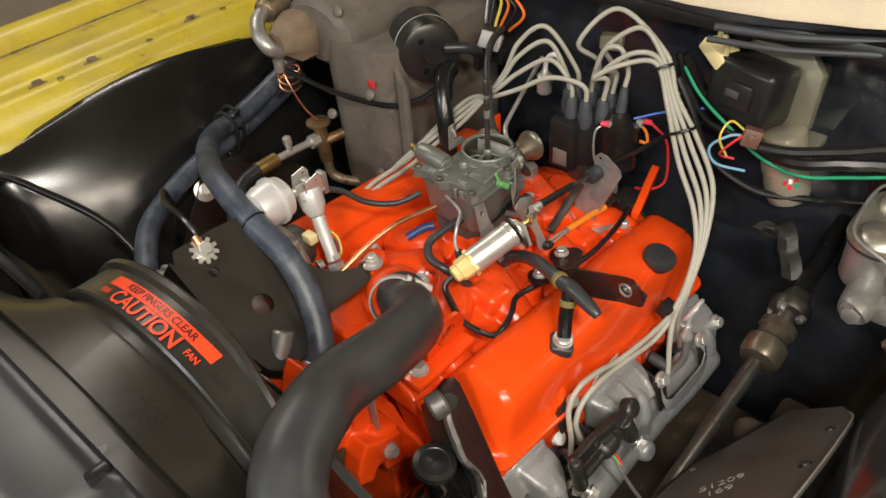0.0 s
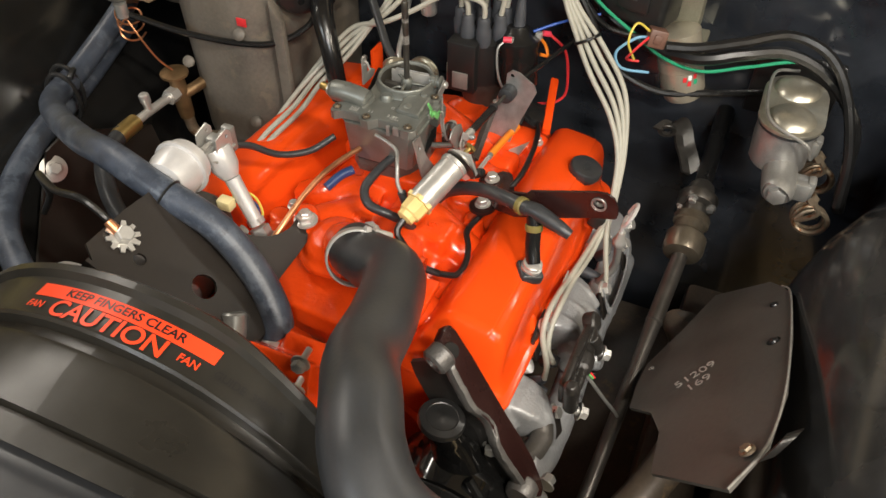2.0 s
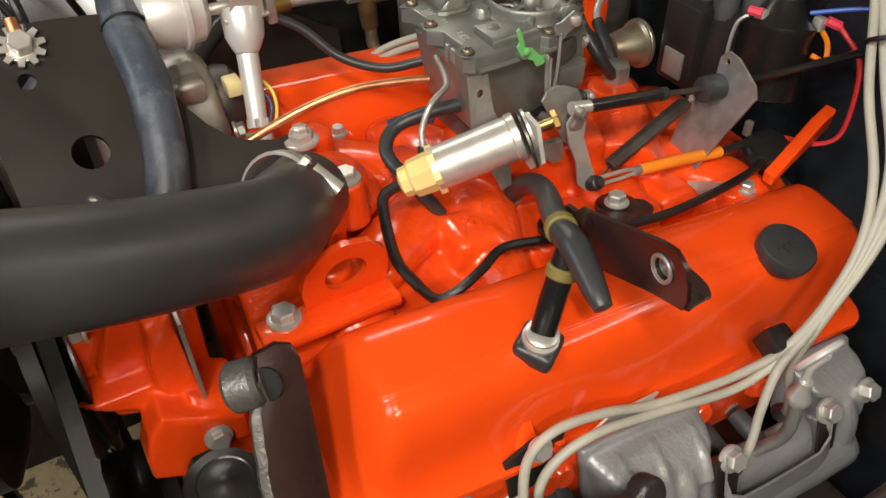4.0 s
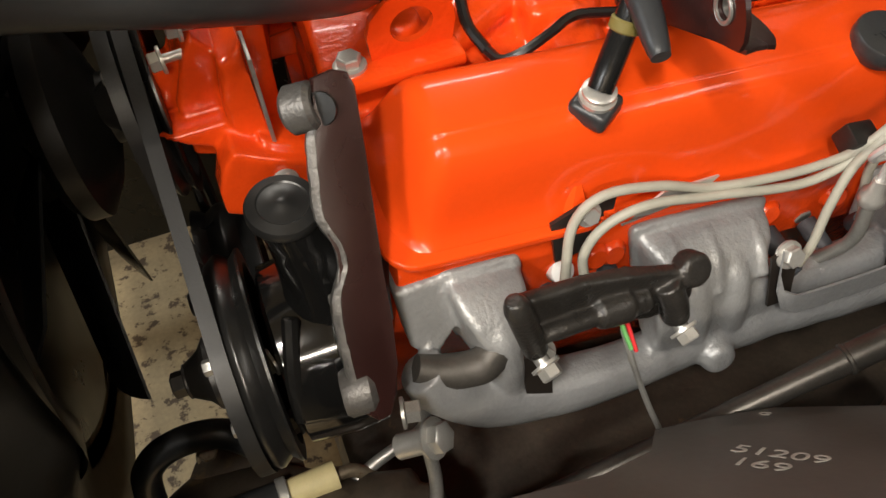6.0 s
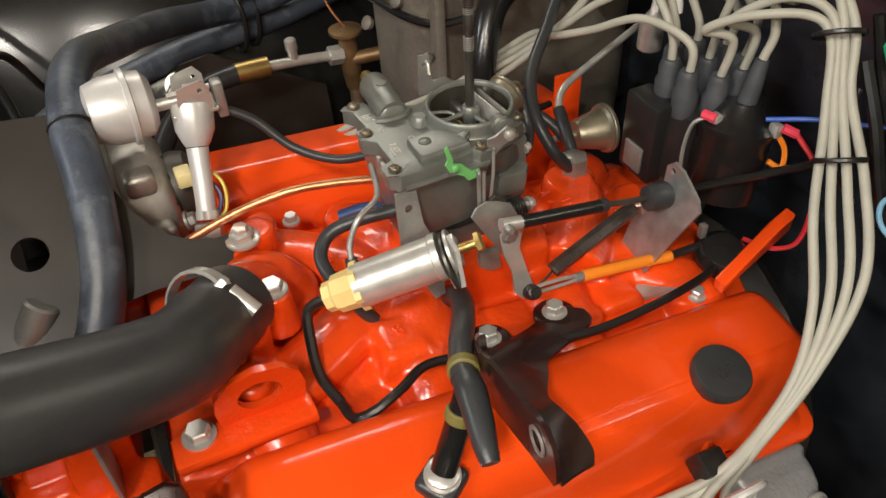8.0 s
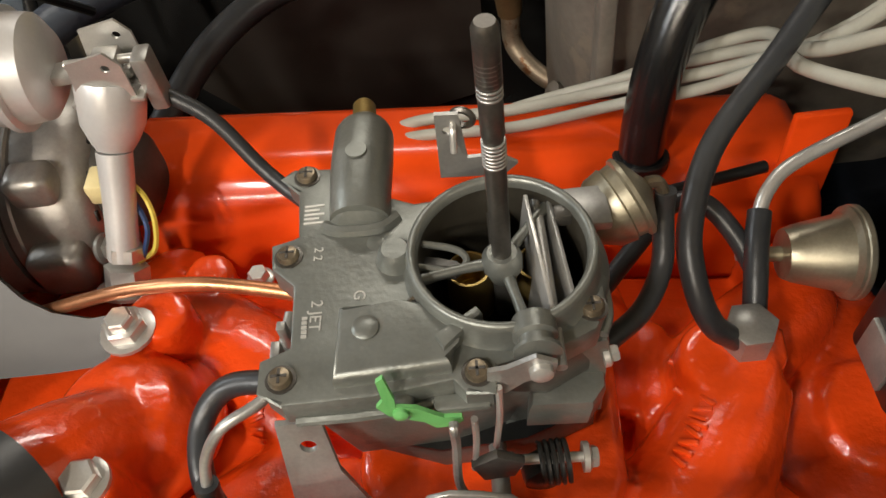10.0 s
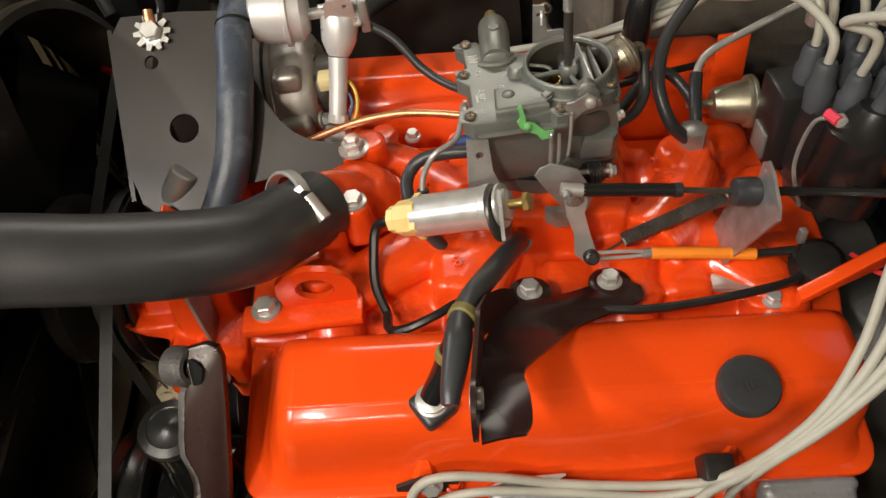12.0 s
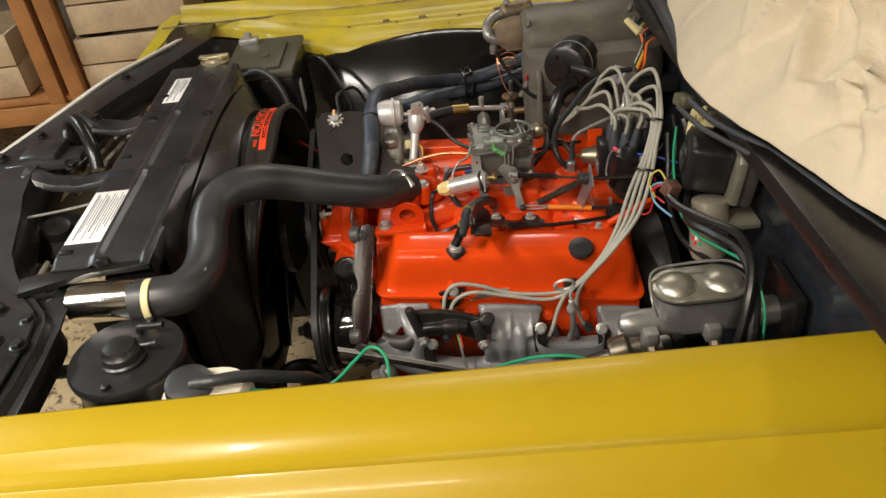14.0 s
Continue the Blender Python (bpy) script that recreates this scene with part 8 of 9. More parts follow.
part("cooling_tube", tube(B(), [(0.42, 0.22, 0.995), (0.45, 0.195, 0.99), (0.48, 0.20, 0.965), (0.50, 0.22, 0.93)], 0.009, 12), RUBBER, blower)

drain = thing("breather_hose", (0.36, 0.17, 0.84), "shiny black breather hose standing in the far rocker cover", "hose")
part("hose_wall", tube(B(), [(0.360, 0.165, 0.842), (0.362, 0.170, 0.875), (0.370, 0.180, 0.912), (0.388, 0.198, 0.945), (0.410, 0.212, 0.958), (0.425, 0.215, 0.962)], [0.0135, 0.0135, 0.014, 0.0155, 0.017, 0.017], 20), SLEEVE, drain)
part("foot_ring", ring(B(), (0.360, 0.165, 0.838), (0.05, 0.15, 1), 0.017, 0.013, 0.008), PLASTIC, drain)

relay = thing("grey_relay", (0.535, 0.218, 0.95), "small light grey metal relay box on the firewall", "relay")
part("relay_box", box(B(), (-0.028, -0.018, -0.014), (0.028, 0.018, 0.014), pose(0.530, 0.215, 0.965, 18, 25, 35), edge=0.003), GREY_BOX, relay)
part("relay_foot", box(B(), (0.53, 0.195, 0.925), (0.645, 0.24, 0.950), edge=0.003), PLASTIC, relay)
for k in range(6):
    y = 0.15 + 0.02 * k
    mt = (ORANGE_WIRE, BLACK_WIRE, ORANGE_WIRE, YELLOW_WIRE, BLACK_WIRE, STEEL_DULL)[k]
    hose_thing("loom_wire", [(0.56, 0.20 + 0.01 * k, 0.975), (0.56 + 0.005 * k, 0.17 + 0.02 * k, 1.01 + 0.004 * k), (0.575, 0.21 + 0.025 * k, 1.035), (0.61, 0.24 + 0.03 * k, 1.03), (0.64, 0.26, 0.99)], 0.0026, mt, "thin insulated wire looping above the relay", "wire", "firewall wires", 6)
tag = thing("yellow_plug", (0.55, 0.30, 1.03), "small pale yellow wire plug", "connector")
part("plug_shell", box(B(), (-0.006, -0.022, -0.005), (0.006, 0.022, 0.005), pose(0.555, 0.262, 1.055, 30, 0, 35), edge=0.002), CREAM_PALE, tag)

# wiper motor
wiper = thing("wiper_motor", (0.58, -0.24, 0.86), "wiper motor with a black cover and a silver body", "motor")
m = pose(0.575, -0.205, 0.992, 0, 8, -12)
part("gear_cover", box(B(), (-0.038, -0.052, -0.042), (0.034, 0.045, 0.040), m, edge=0.010, seg=3), PLASTIC, wiper)
part("cover_step", box(B(), (-0.044, -0.030, -0.020), (-0.034, 0.015, 0.018), m, edge=0.004), PLASTIC, wiper)
part("cover_tag", box(B(), (-0.0455, -0.012, -0.004), (-0.043, 0.008, 0.006), m, edge=0.001), mat("grey_tag", (0.06, 0.06, 0.062), 0.5), wiper)
bm = prism(B(), [(-0.075, -0.040), (-0.02, -0.052), (0.02, -0.050), (0.05, -0.02), (0.054, 0.035), (0.03, 0.062), (-0.04, 0.068), (-0.072, 0.035)], lambda u, v, d: m @ V((0.034 + d, u - 0.005, v)), 0.016, edge=0.004)
part("mount_plate", bm, mat("dull_cad_plate", (0.30, 0.29, 0.22), 0.45, metal=0.6, vary=0.25, scale=30, bump=0.0006, bump_scale=200), wiper)
part("gear_housing", box(B(), (0.050, -0.070, -0.050), (0.075, 0.030, 0.045), m, edge=0.008), IRON_DARK, wiper)
part("mount_foot", box(B(), (0.582, -0.305, 0.905), (0.640, -0.255, 0.918), edge=0.003), bpy.data.materials["dull_cad_plate"], wiper)
part("motor_can", lathe(B(), [(0.024, 0), (0.030, 0.003), (0.031, 0.04), (0.0325, 0.041), (0.0325, 0.046), (0.031, 0.047), (0.031, 0.092), (0.026, 0.104), (0.012, 0.107)], (0.565, -0.266, 0.950), (-0.04, -0.28, -0.95), 30), mat("dull_beige_motor_can", (0.46, 0.42, 0.33), 0.30, metal=0.55, vary=0.15, scale=30, bump=0.0004, bump_scale=200), wiper)
part("can_label", ring(B(), (0.5635, -0.2782, 0.9085), (-0.04, -0.28, -0.95), 0.0325, 0.031, 0.014), bpy.data.materials["dull_beige_motor_can"], wiper)
AXIS = V((-0.04, -0.28, -0.95)).normalized()
for turn, along, mt in ((-0.30, 0.028, RED_WIRE), (-0.05, 0.028, LABEL), (0.18, 0.030, RED_WIRE), (-0.30, 0.036, GREEN_WIRE), (0.0, 0.037, RED_WIRE)):
    face = V((-0.80, -0.45, 0.10))
    face = (face - AXIS * face.dot(AXIS)).normalized()
    out = face * math.cos(turn) + AXIS.cross(face) * math.sin(turn)
    part("label_mark", box(B(), (-0.0035, -0.0025, -0.0002), (0.0035, 0.0025, 0.0004), Matrix.Translation(V((0.565, -0.266, 0.950)) + AXIS * (along + 0.035) + out * 0.0312) @ out.to_track_quat("Z", "X").to_matrix().to_4x4()), mt, wiper)
plug = part("port_block", box(B(), (-0.022, -0.026, -0.010), (0.022, 0.022, 0.010), pose(0.577, -0.155, 1.030, 25, 10, -20), edge=0.003), CREAM_PALE, wiper, "pale yellow plastic port block")
for dx, dy in ((-0.014, -0.012), (0.0, 0.0), (0.012, 0.012)):
    part("port", cyl(B(), (0.575 + dx, -0.157 + dy, 1.035), (0.570 + dx, -0.160 + dy, 1.058), 0.0038, edge=0.001), CREAM_PALE, plug)

brown = thing("brown_plug", (0.504, -0.246, 0.955), "square brown wire connector", "connector")
part("plug_shell", box(B(), (-0.012, -0.012, -0.012), (0.012, 0.012, 0.012), pose(0.504, -0.246, 0.963, 10, 15, 20), edge=0.002), BROWN_PLASTIC, brown)
part("plug_key", box(B(), (-0.014, -0.005, -0.006), (-0.011, 0.005, 0.006), pose(0.504, -0.246, 0.963, 10, 15, 20), edge=0.001), BROWN_PLASTIC, brown)

# brake master cylinder
CAST_GREY = mat("bare_grey_iron", (0.30, 0.295, 0.285), 0.36, metal=0.6, vary=0.2, scale=30, bump=0.0012, bump_scale=260, dust=(0.16, 0.14, 0.11), dust_amount=0.2)
mc = thing("brake_master_cylinder", (0.50, -0.44, 0.84), "grey iron brake master cylinder with a bright two-humped lid", "brake cylinder")


def stadium(x0, x1, y, r, n=14):
    out = []
    for k in range(n + 1):
        t = -math.pi / 2 + math.pi * k / n
        out.append((x1 - r + r * math.cos(t), y + r * math.sin(t)))
    for k in range(n + 1):
        t = math.pi / 2 + math.pi * k / n
        out.append((x0 + r + r * math.cos(t), y + r * math.sin(t)))
    return out


part("reservoir", prism(B(), stadium(0.430, 0.566, -0.443, 0.036), lambda u, v, d: (u, v, 0.860 + d), 0.060, edge=0.006), CAST_GREY, mc)
part("lid_seal", prism(B(), stadium(0.427, 0.569, -0.443, 0.039), lambda u, v, d: (u, v, 0.919 + d), 0.004), RUBBER, mc)
bm = prism(B(), stadium(0.425, 0.571, -0.443, 0.041), lambda u, v, d: (u, v, 0.9232 + d), 0.006, edge=0.002)
LID = mat("dull_gold_zinc_lid", (0.44, 0.42, 0.35), 0.34, metal=0.8, vary=0.25, scale=45, bump=0.0008, bump_scale=160)
lid = part("lid", bm, LID, mc)
for x in (0.463, 0.534):
    part("lid_hump", lathe(B(), [(0.031, 0), (0.029, 0.004), (0.022, 0.010), (0.010, 0.013), (0.0, 0.0132)], (x, -0.443, 0.928), (0, 0, 1), 30), LID, lid)
part("bail_wire", tube(B(), [(0.428, -0.478, 0.900), (0.421, -0.466, 0.924), (0.432, -0.420, 0.938), (0.48, -0.408, 0.940), (0.55, -0.410, 0.939), (0.582, -0.44, 0.93)], 0.0022, 8), STEEL_DULL, mc)
part("bore", tube(B(), [(0.385, -0.452, 0.868), (0.40, -0.452, 0.868), (0.50, -0.447, 0.862), (0.63, -0.44, 0.858)], [0.016, 0.021, 0.023, 0.023], 20), STEEL_DULL, mc)
part("nose_plug", hexhead(B(), (0.388, -0.452, 0.868), (-1, 0, 0), 0.012, 0.012), STEEL_DULL, mc)
for x in (0.418, 0.512):
    part("outlet_boss", box(box(B(), (x - 0.013, -0.492, 0.848), (x + 0.013, -0.455, 0.876), edge=0.005), (x - 0.009, -0.495, 0.852), (x + 0.009, -0.485, 0.880), edge=0.003), STEEL_DULL, mc)
    part("flare_nut", hexhead(B(), (x, -0.492, 0.855), (0, -0.7, -0.7), 0.008, 0.014, False), RUSTY, mc)
    pts = [(x, -0.500, 0.847), (x + 0.004, -0.512, 0.825)]
    for k in range(20):
        t = k * 0.75
        pts.append((x + 0.012 + k * 0.0035, -0.512 + 0.020 * math.cos(t), 0.800 - k * 0.002 + 0.022 * math.sin(t)))
    pts.append((x + 0.13, -0.50, 0.75))
    part("brake_line", tube(B(), pts, 0.0038, 8, 4), RUSTY, mc)
mc.location += V((0.0, 0.004, -0.014))
part("mount_flange", box(B(), (0.622, -0.50, 0.81), (0.638, -0.38, 0.91), edge=0.004), BLACK, mc)

# steering shaft with its coupling
COUPLING = mat("oily_brown_steel", (0.16, 0.135, 0.10), 0.34, metal=0.7, vary=0.3, scale=50, bump=0.0006, bump_scale=300)
SHAFT_STEEL = mat("oily_grey_shaft", (0.085, 0.078, 0.070), 0.36, metal=0.7, vary=0.35, scale=40, bump=0.0006, bump_scale=200)
steer = thing("steering_shaft", (0.3, -0.36, 0.6), "steel steering shaft with a rag joint and splined coupling", "steering shaft")
a, b = V((0.40, -0.360, 0.710)), V((-0.12, -0.327, 0.519))
part("shaft_tube", tube(B(), [a, a.lerp(b, 0.22), a.lerp(b, 0.3), b], [0.0115, 0.0115, 0.0095, 0.0095], 18, straight=True), SHAFT_STEEL, steer)
part("shaft_ring", ring(B(), a.lerp(b, 0.22), b - a, 0.0125, 0.009, 0.004), STEEL_DARK, steer)
c = V((0.395, -0.360, 0.708))
d = V((0.105, -0.0, 0.030)).normalized()
part("lower_cup", lathe(B(), [(0.010, -0.012), (0.026, -0.008), (0.029, 0.0), (0.029, 0.022), (0.024, 0.028), (0.022, 0.030), (0.022, 0.044), (0.026, 0.046), (0.026, 0.056), (0.016, 0.060)], c, d, 28), COUPLING, steer)
part("upper_joint", lathe(B(), [(0.016, 0.060), (0.018, 0.075), (0.027, 0.078), (0.029, 0.084), (0.029, 0.094), (0.022, 0.098), (0.018, 0.115), (0.014, 0.12)], c, d, 28), STEEL_DARK, steer)
for k in range(4):
    x_, y_, z_ = basis(d)
    t = k * math.pi / 2 + 0.4
    part("joint_bolt", hexhead(B(), c + d * 0.078 + (x_ * math.cos(t) + y_ * math.sin(t)) * 0.021, -d, 0.006, 0.008), STEEL_DULL, steer)
part("column", tube(B(), [c + d * 0.11, c + d * 0.18, (0.65, -0.36, 0.785)], 0.013, 14), BLACK, steer)
arm = thing("clutch_arm", (0.53, -0.30, 0.78), "dark oily bent steel lever near the firewall", "lever")
LB = [(0.532, -0.280, 0.806), (0.546, -0.290, 0.812), (0.556, -0.300, 0.806), (0.556, -0.310, 0.790), (0.548, -0.318, 0.774), (0.545, -0.328, 0.756), (0.535, -0.338, 0.738)]
part("lever_bar", sheet(B(), [[V(p) + V((0.006, -0.012, 0.006)), V(p) + V((0.0, 0.0, -0.004)), V(p) + V((-0.008, 0.012, 0.004))] for p in [tuple(q) for q in catmull(LB, 5)]], (0.002, 0.002, -0.004)), STEEL_DARK, arm)
part("lever_eye", ring(B(), (0.538, -0.288, 0.797), (1, 0.2, 0.3), 0.014, 0.007, 0.006), STEEL_DARK, arm)

# greasy steering box low on the chassis, ahead of the shaft
gear = thing("steering_box", (-0.203, -0.230, 0.36), "greasy black cast steering box low on the chassis", "steering box")
ga, gb, gc = V((-0.203, -0.230, 0.500)), V((-0.024, -0.300, 0.540)), V((-0.178, -0.201, 0.530))
axis = (gb - ga).normalized()
span = (gb - ga).length
part("box_body", roughen(lathe(B(), [(0.0, -0.050), (0.038, -0.048), (0.050, -0.030), (0.052, 0.05), (0.044, 0.075), (0.030, span * 0.62), (0.036, span * 0.68), (0.036, span * 0.86), (0.024, span * 0.9), (0.020, span), (0.0, span)], ga, axis, 24), 0.0025, 0.02), GREASY, gear, sharp=60)
part("top_cover", roughen(lathe(B(), [(0.052, -0.03), (0.052, 0.010), (0.042, 0.018), (0.018, 0.024), (0.0, 0.025)], gc - V((0, 0, 0.02)), (0.1, -0.2, 1), 22), 0.0015, 0.02), GREASY, gear)
for k in range(4):
    t = k * math.pi / 2 + 0.7
    part("cover_bolt", hexhead(B(), gc + V((0.040 * math.cos(t), 0.040 * math.sin(t), -0.006 + 0.008 * math.sin(t))), (0.1, -0.2, 1), 0.009, 0.010), RUSTY, gear)
part("mounting_foot", roughen(box(B(), tuple(ga + V((-0.06, -0.05, -0.14))), tuple(ga + V((0.05, 0.04, -0.02))), edge=0.012, seg=3), 0.002, 0.02), GREASY, gear)

# dark splash sheet with stencilled digits
sp = thing("splash_sheet", (0.15, -0.43, 0.66), "matt black splash sheet with white stencilled digits", "car panel")
o = V((0.187, -0.436, 0.750))
nrm = V((0.255, 0.72, 0.645)).normalized()
ux = V((0.050, -0.023, 0.006))
ux = (ux - nrm * ux.dot(nrm)).normalized()
vx = nrm.cross(ux)


def spp(u, v, d):
    return o + ux * u + vx * v - nrm * d


def spuv(p):
    q = V(p) - o
    return q.dot(ux), q.dot(vx)


outline = [spuv(p) for p in ((0.118, -0.356, 0.688), (0.095, -0.380, 0.725), (0.052, -0.392, 0.757), (-0.019, -0.395, 0.785), (-0.060, -0.456, 0.870), (-0.005, -0.481, 0.876), (0.079, -0.493, 0.857), (0.19, -0.50, 0.817), (0.302, -0.499, 0.775), (0.330, -0.492, 0.755), (0.357, -0.480, 0.732), (0.373, -0.422, 0.662), (0.290, -0.391, 0.660), (0.220, -0.361, 0.653), (0.17, -0.356, 0.667))]
bm = B()
h1_, h2_ = spuv((0.19, -0.484, 0.802)), spuv((0.283, -0.484, 0.766))
holed_plate(bm, outline, [(*h1_, 0.0085), (*h2_, 0.006)], spp, 0.004)
part("sheet", bm, MATT_SHIELD, sp)
part("sheet_rim", tube(B(), [spp(u, v, -0.001) for u, v in outline[4:10]], 0.0013, 8, 4), mat("grey_sealer_bead", (0.20, 0.19, 0.17), 0.6, vary=0.4, scale=150), sp, "pale sealer bead along the edge")
for h in (h1_, h2_):
    part("fixing_clip", lathe(B(), [(0.007, -0.004), (0.005, 0.002), (0.0, 0.004)], spp(*h, 0), nrm, 12), PLASTIC, sp)


LINE = V((0.039, -0.033, 0.031))


def sheet_text(body, size, at, turn):
    turn = math.degrees(math.atan2(LINE.dot(vx), LINE.dot(ux)))
    cu = bpy.data.curves.new("stencil", "FONT")
    cu.body, cu.size, cu.extrude, cu.align_x, cu.align_y = body, size, 0.0001, "CENTER", "CENTER"
    t = new("stencil", cu)
    t.data.materials.append(CHALK)
    t.parent = sp
    u, v = spuv(at)
    mm = Matrix(((ux.x, vx.x, nrm.x, 0), (ux.y, vx.y, nrm.y, 0), (ux.z, vx.z, nrm.z, 0), (0, 0, 0, 1)))
    t.matrix_local = Matrix.Translation(-base_of(sp)) @ Matrix.Translation(spp(u, v, -0.0006)) @ mm @ pose(0, 0, 0, 0, 0, turn)


sheet_text("51209", 0.0225, (0.158, -0.4155, 0.740), 0)
sheet_text("169", 0.0225, (0.136, -0.4245, 0.750), 0)
sheet_text("G", 0.0125, (0.203, -0.3675, 0.6675), 0)


# curled steel tab beside the splash sheet, with its screw
tab = thing("cable_tab", (-0.012, -0.490, 0.885), "curled black steel cable tab screwed beside the splash sheet", "bracket")
TAB = [(-0.026, -0.480, 0.884), (-0.021, -0.485, 0.895), (-0.012, -0.491, 0.902), (-0.002, -0.496, 0.903), (0.005, -0.498, 0.897), (0.007, -0.498, 0.889)]
part("tab_strip", sheet(B(), [[V(q) + V((-0.005, 0.006, -0.001)), V(q), V(q) + V((0.005, -0.006, 0.001))] for q in catmull([V(p) for p in TAB], 5)], (0.001, 0.001, -0.002)), BLACK_CAST, tab)
part("tab_screw", hexhead(B(), (-0.012, -0.466, 0.868), nrm, 0.006, 0.005), RUSTY, tab)


# ---- ignition ----
dist = thing("distributor", (0.455, 0.0, 0.80), "black distributor with a tall cap, a metal window and rubber boots", "distributor")
DC = V((0.488, -0.006, 0.010))
part("distributor_body", lathe(B(), [(0.022, 0.78), (0.030, 0.82), (0.040, 0.835), (0.041, 0.850)], (DC.x, DC.y, DC.z), (0, 0, 1), 28), IRON_DARK, dist)
bm = lathe(B(), [(0.043, 0.848), (0.044, 0.852), (0.043, 0.895), (0.040, 0.912), (0.030, 0.920), (0.0, 0.921)], (DC.x, DC.y, DC.z), (0, 0, 1), 28)
part("distributor_cap", bm, PLASTIC, dist)
part("front_block", box(B(), (0.433, -0.016, 0.850), (0.460, 0.028, 0.930), edge=0.004), PLASTIC, dist)
part("cap_window", box(B(), (0.4305, -0.006, 0.858), (0.4335, 0.018, 0.884), edge=0.0008), STEEL_DULL, dist)
part("cap_clip", box(B(), (0.447, 0.022, 0.850), (0.457, 0.034, 0.886), edge=0.002), STEEL, dist)
TOWERS = []
for k in range(8):
    t = 2 * math.pi * k / 8 + 0.39
    p = DC + V((0.031 * math.cos(t), 0.031 * math.sin(t), 0.914))
    TOWERS.append(p)
TOWERS.append(DC + V((0, 0, 0.914)))
coil = thing("ignition_coil", (0.470, -0.085, 0.82), "black round ignition coil with a rubber-capped terminal", "ignition coil")
CA, CB = V((0.468, -0.075, 0.835)), V((0.482, -0.066, 0.905))
ax = (CB - CA).normalized()
part("coil_can", lathe(B(), [(0.024, 0), (0.030, 0.003), (0.030, 0.058), (0.031, 0.060), (0.031, 0.066), (0.022, 0.072), (0.014, 0.086)], CA, ax, 30), BLACK, coil)
part("terminal", box(B(), (0.455, -0.068, 0.900), (0.463, -0.058, 0.914), edge=0.002), STEEL, coil)
part("red_boot", tube(B(), [(0.452, -0.055, 0.912), (0.456, -0.066, 0.912)], 0.0042, 8, straight=True), PINK_BOOT, coil)
part("terminal", box(B(), (0.492, -0.098, 0.898), (0.500, -0.088, 0.910), edge=0.002), STEEL, coil)
part("red_boot", tube(B(), [(0.498, -0.098, 0.908), (0.506, -0.106, 0.904)], 0.0042, 8, straight=True), PINK_BOOT, coil)
coil.location += V((0.0, 0.006, 0.028))
hose_thing("coil_wire", [(0.506, -0.100, 0.932), (0.512, -0.125, 0.905), (0.505, -0.135, 0.85), (0.49, -0.125, 0.835), (0.478, -0.10, 0.832)], 0.0022, RED_WIRE, "thin red coil wire", "wire", "coil wires", 6)
hose_thing("coil_wire", [(0.498, -0.088, 0.928), (0.502, -0.096, 0.916), (0.496, -0.102, 0.904), (0.488, -0.094, 0.908)], 0.0024, ORANGE_SLEEVE, "short orange coil lead", "wire", "coil wires", 6)
hose_thing("coil_wire", [(0.456, -0.052, 0.938), (0.446, -0.044, 0.926), (0.438, -0.050, 0.89), (0.445, -0.062, 0.855)], 0.0018, STEEL_DULL, "thin grey coil lead", "wire", "coil wires", 6)
cond = thing("condenser", (0.50, 0.10, 0.93), "white capped canister on the firewall", "condenser")
part("can", lathe(B(), [(0.010, 0), (0.012, 0.002), (0.012, 0.03), (0.008, 0.034), (0.004, 0.04)], (0.50, 0.085, 0.925), (0, 0, 1), 18), STEEL, cond)
part("hook", tube(B(), [(0.50, 0.085, 0.96), (0.50, 0.08, 0.985), (0.50, 0.065, 0.995), (0.50, 0.055, 0.985), (0.50, 0.053, 0.975)], 0.004, 8), LABEL, cond)


def plug_wire(start, pts, end_boot, label, group="spark plug wires"):
    """A grey ignition cable with its boot on the cap, and one at its end where that is seen."""
    w = thing("spark_plug_wire", start, label, "ignition wire", group)
    s = V(start)
    n = (V(pts[0]) - s).normalized()
    part("boot", lathe(B(), [(0.0105, -0.004), (0.011, 0.002), (0.0115, 0.018), (0.0095, 0.022), (0.0090, 0.034), (0.007, 0.038)], s, (n * 0.5 + V((0, 0, 1))).normalized(), 14), BOOT, w)
    part("cable", tube(B(), [s + V((0, 0, 0.030))] + [V(p) for p in pts], 0.0037, 10, 9), PLUG_WIRE, w)
    if end_boot is not None:
        a, b = V(pts[-1]), V(end_boot)
        part("plug_boot", tube(B(), [a, a.lerp(b, 0.5), b], [0.0055, 0.0075, 0.0085], 12), BOOT, w)
    return w


OVER = "grey silicone plug wire arching to the near cylinder head"
FAR = "grey silicone plug wire arching down behind the far rocker cover"
down = [(0.514, -0.098, 1.030), (0.500, -0.130, 0.980), (0.471, -0.176, 0.934), (0.440, -0.222, 0.890), (0.400, -0.246, 0.842), (0.352, -0.254, 0.790)]


def off(i, k):
    """Spreads the wires of a bundle."""
    s = (-1.5, -0.5, 0.5, 1.5)[k]
    return V((0.006 * s, -0.0015 * s, 0.004 * s)) * (1.8 if 1 < i < 4 else 0.9)


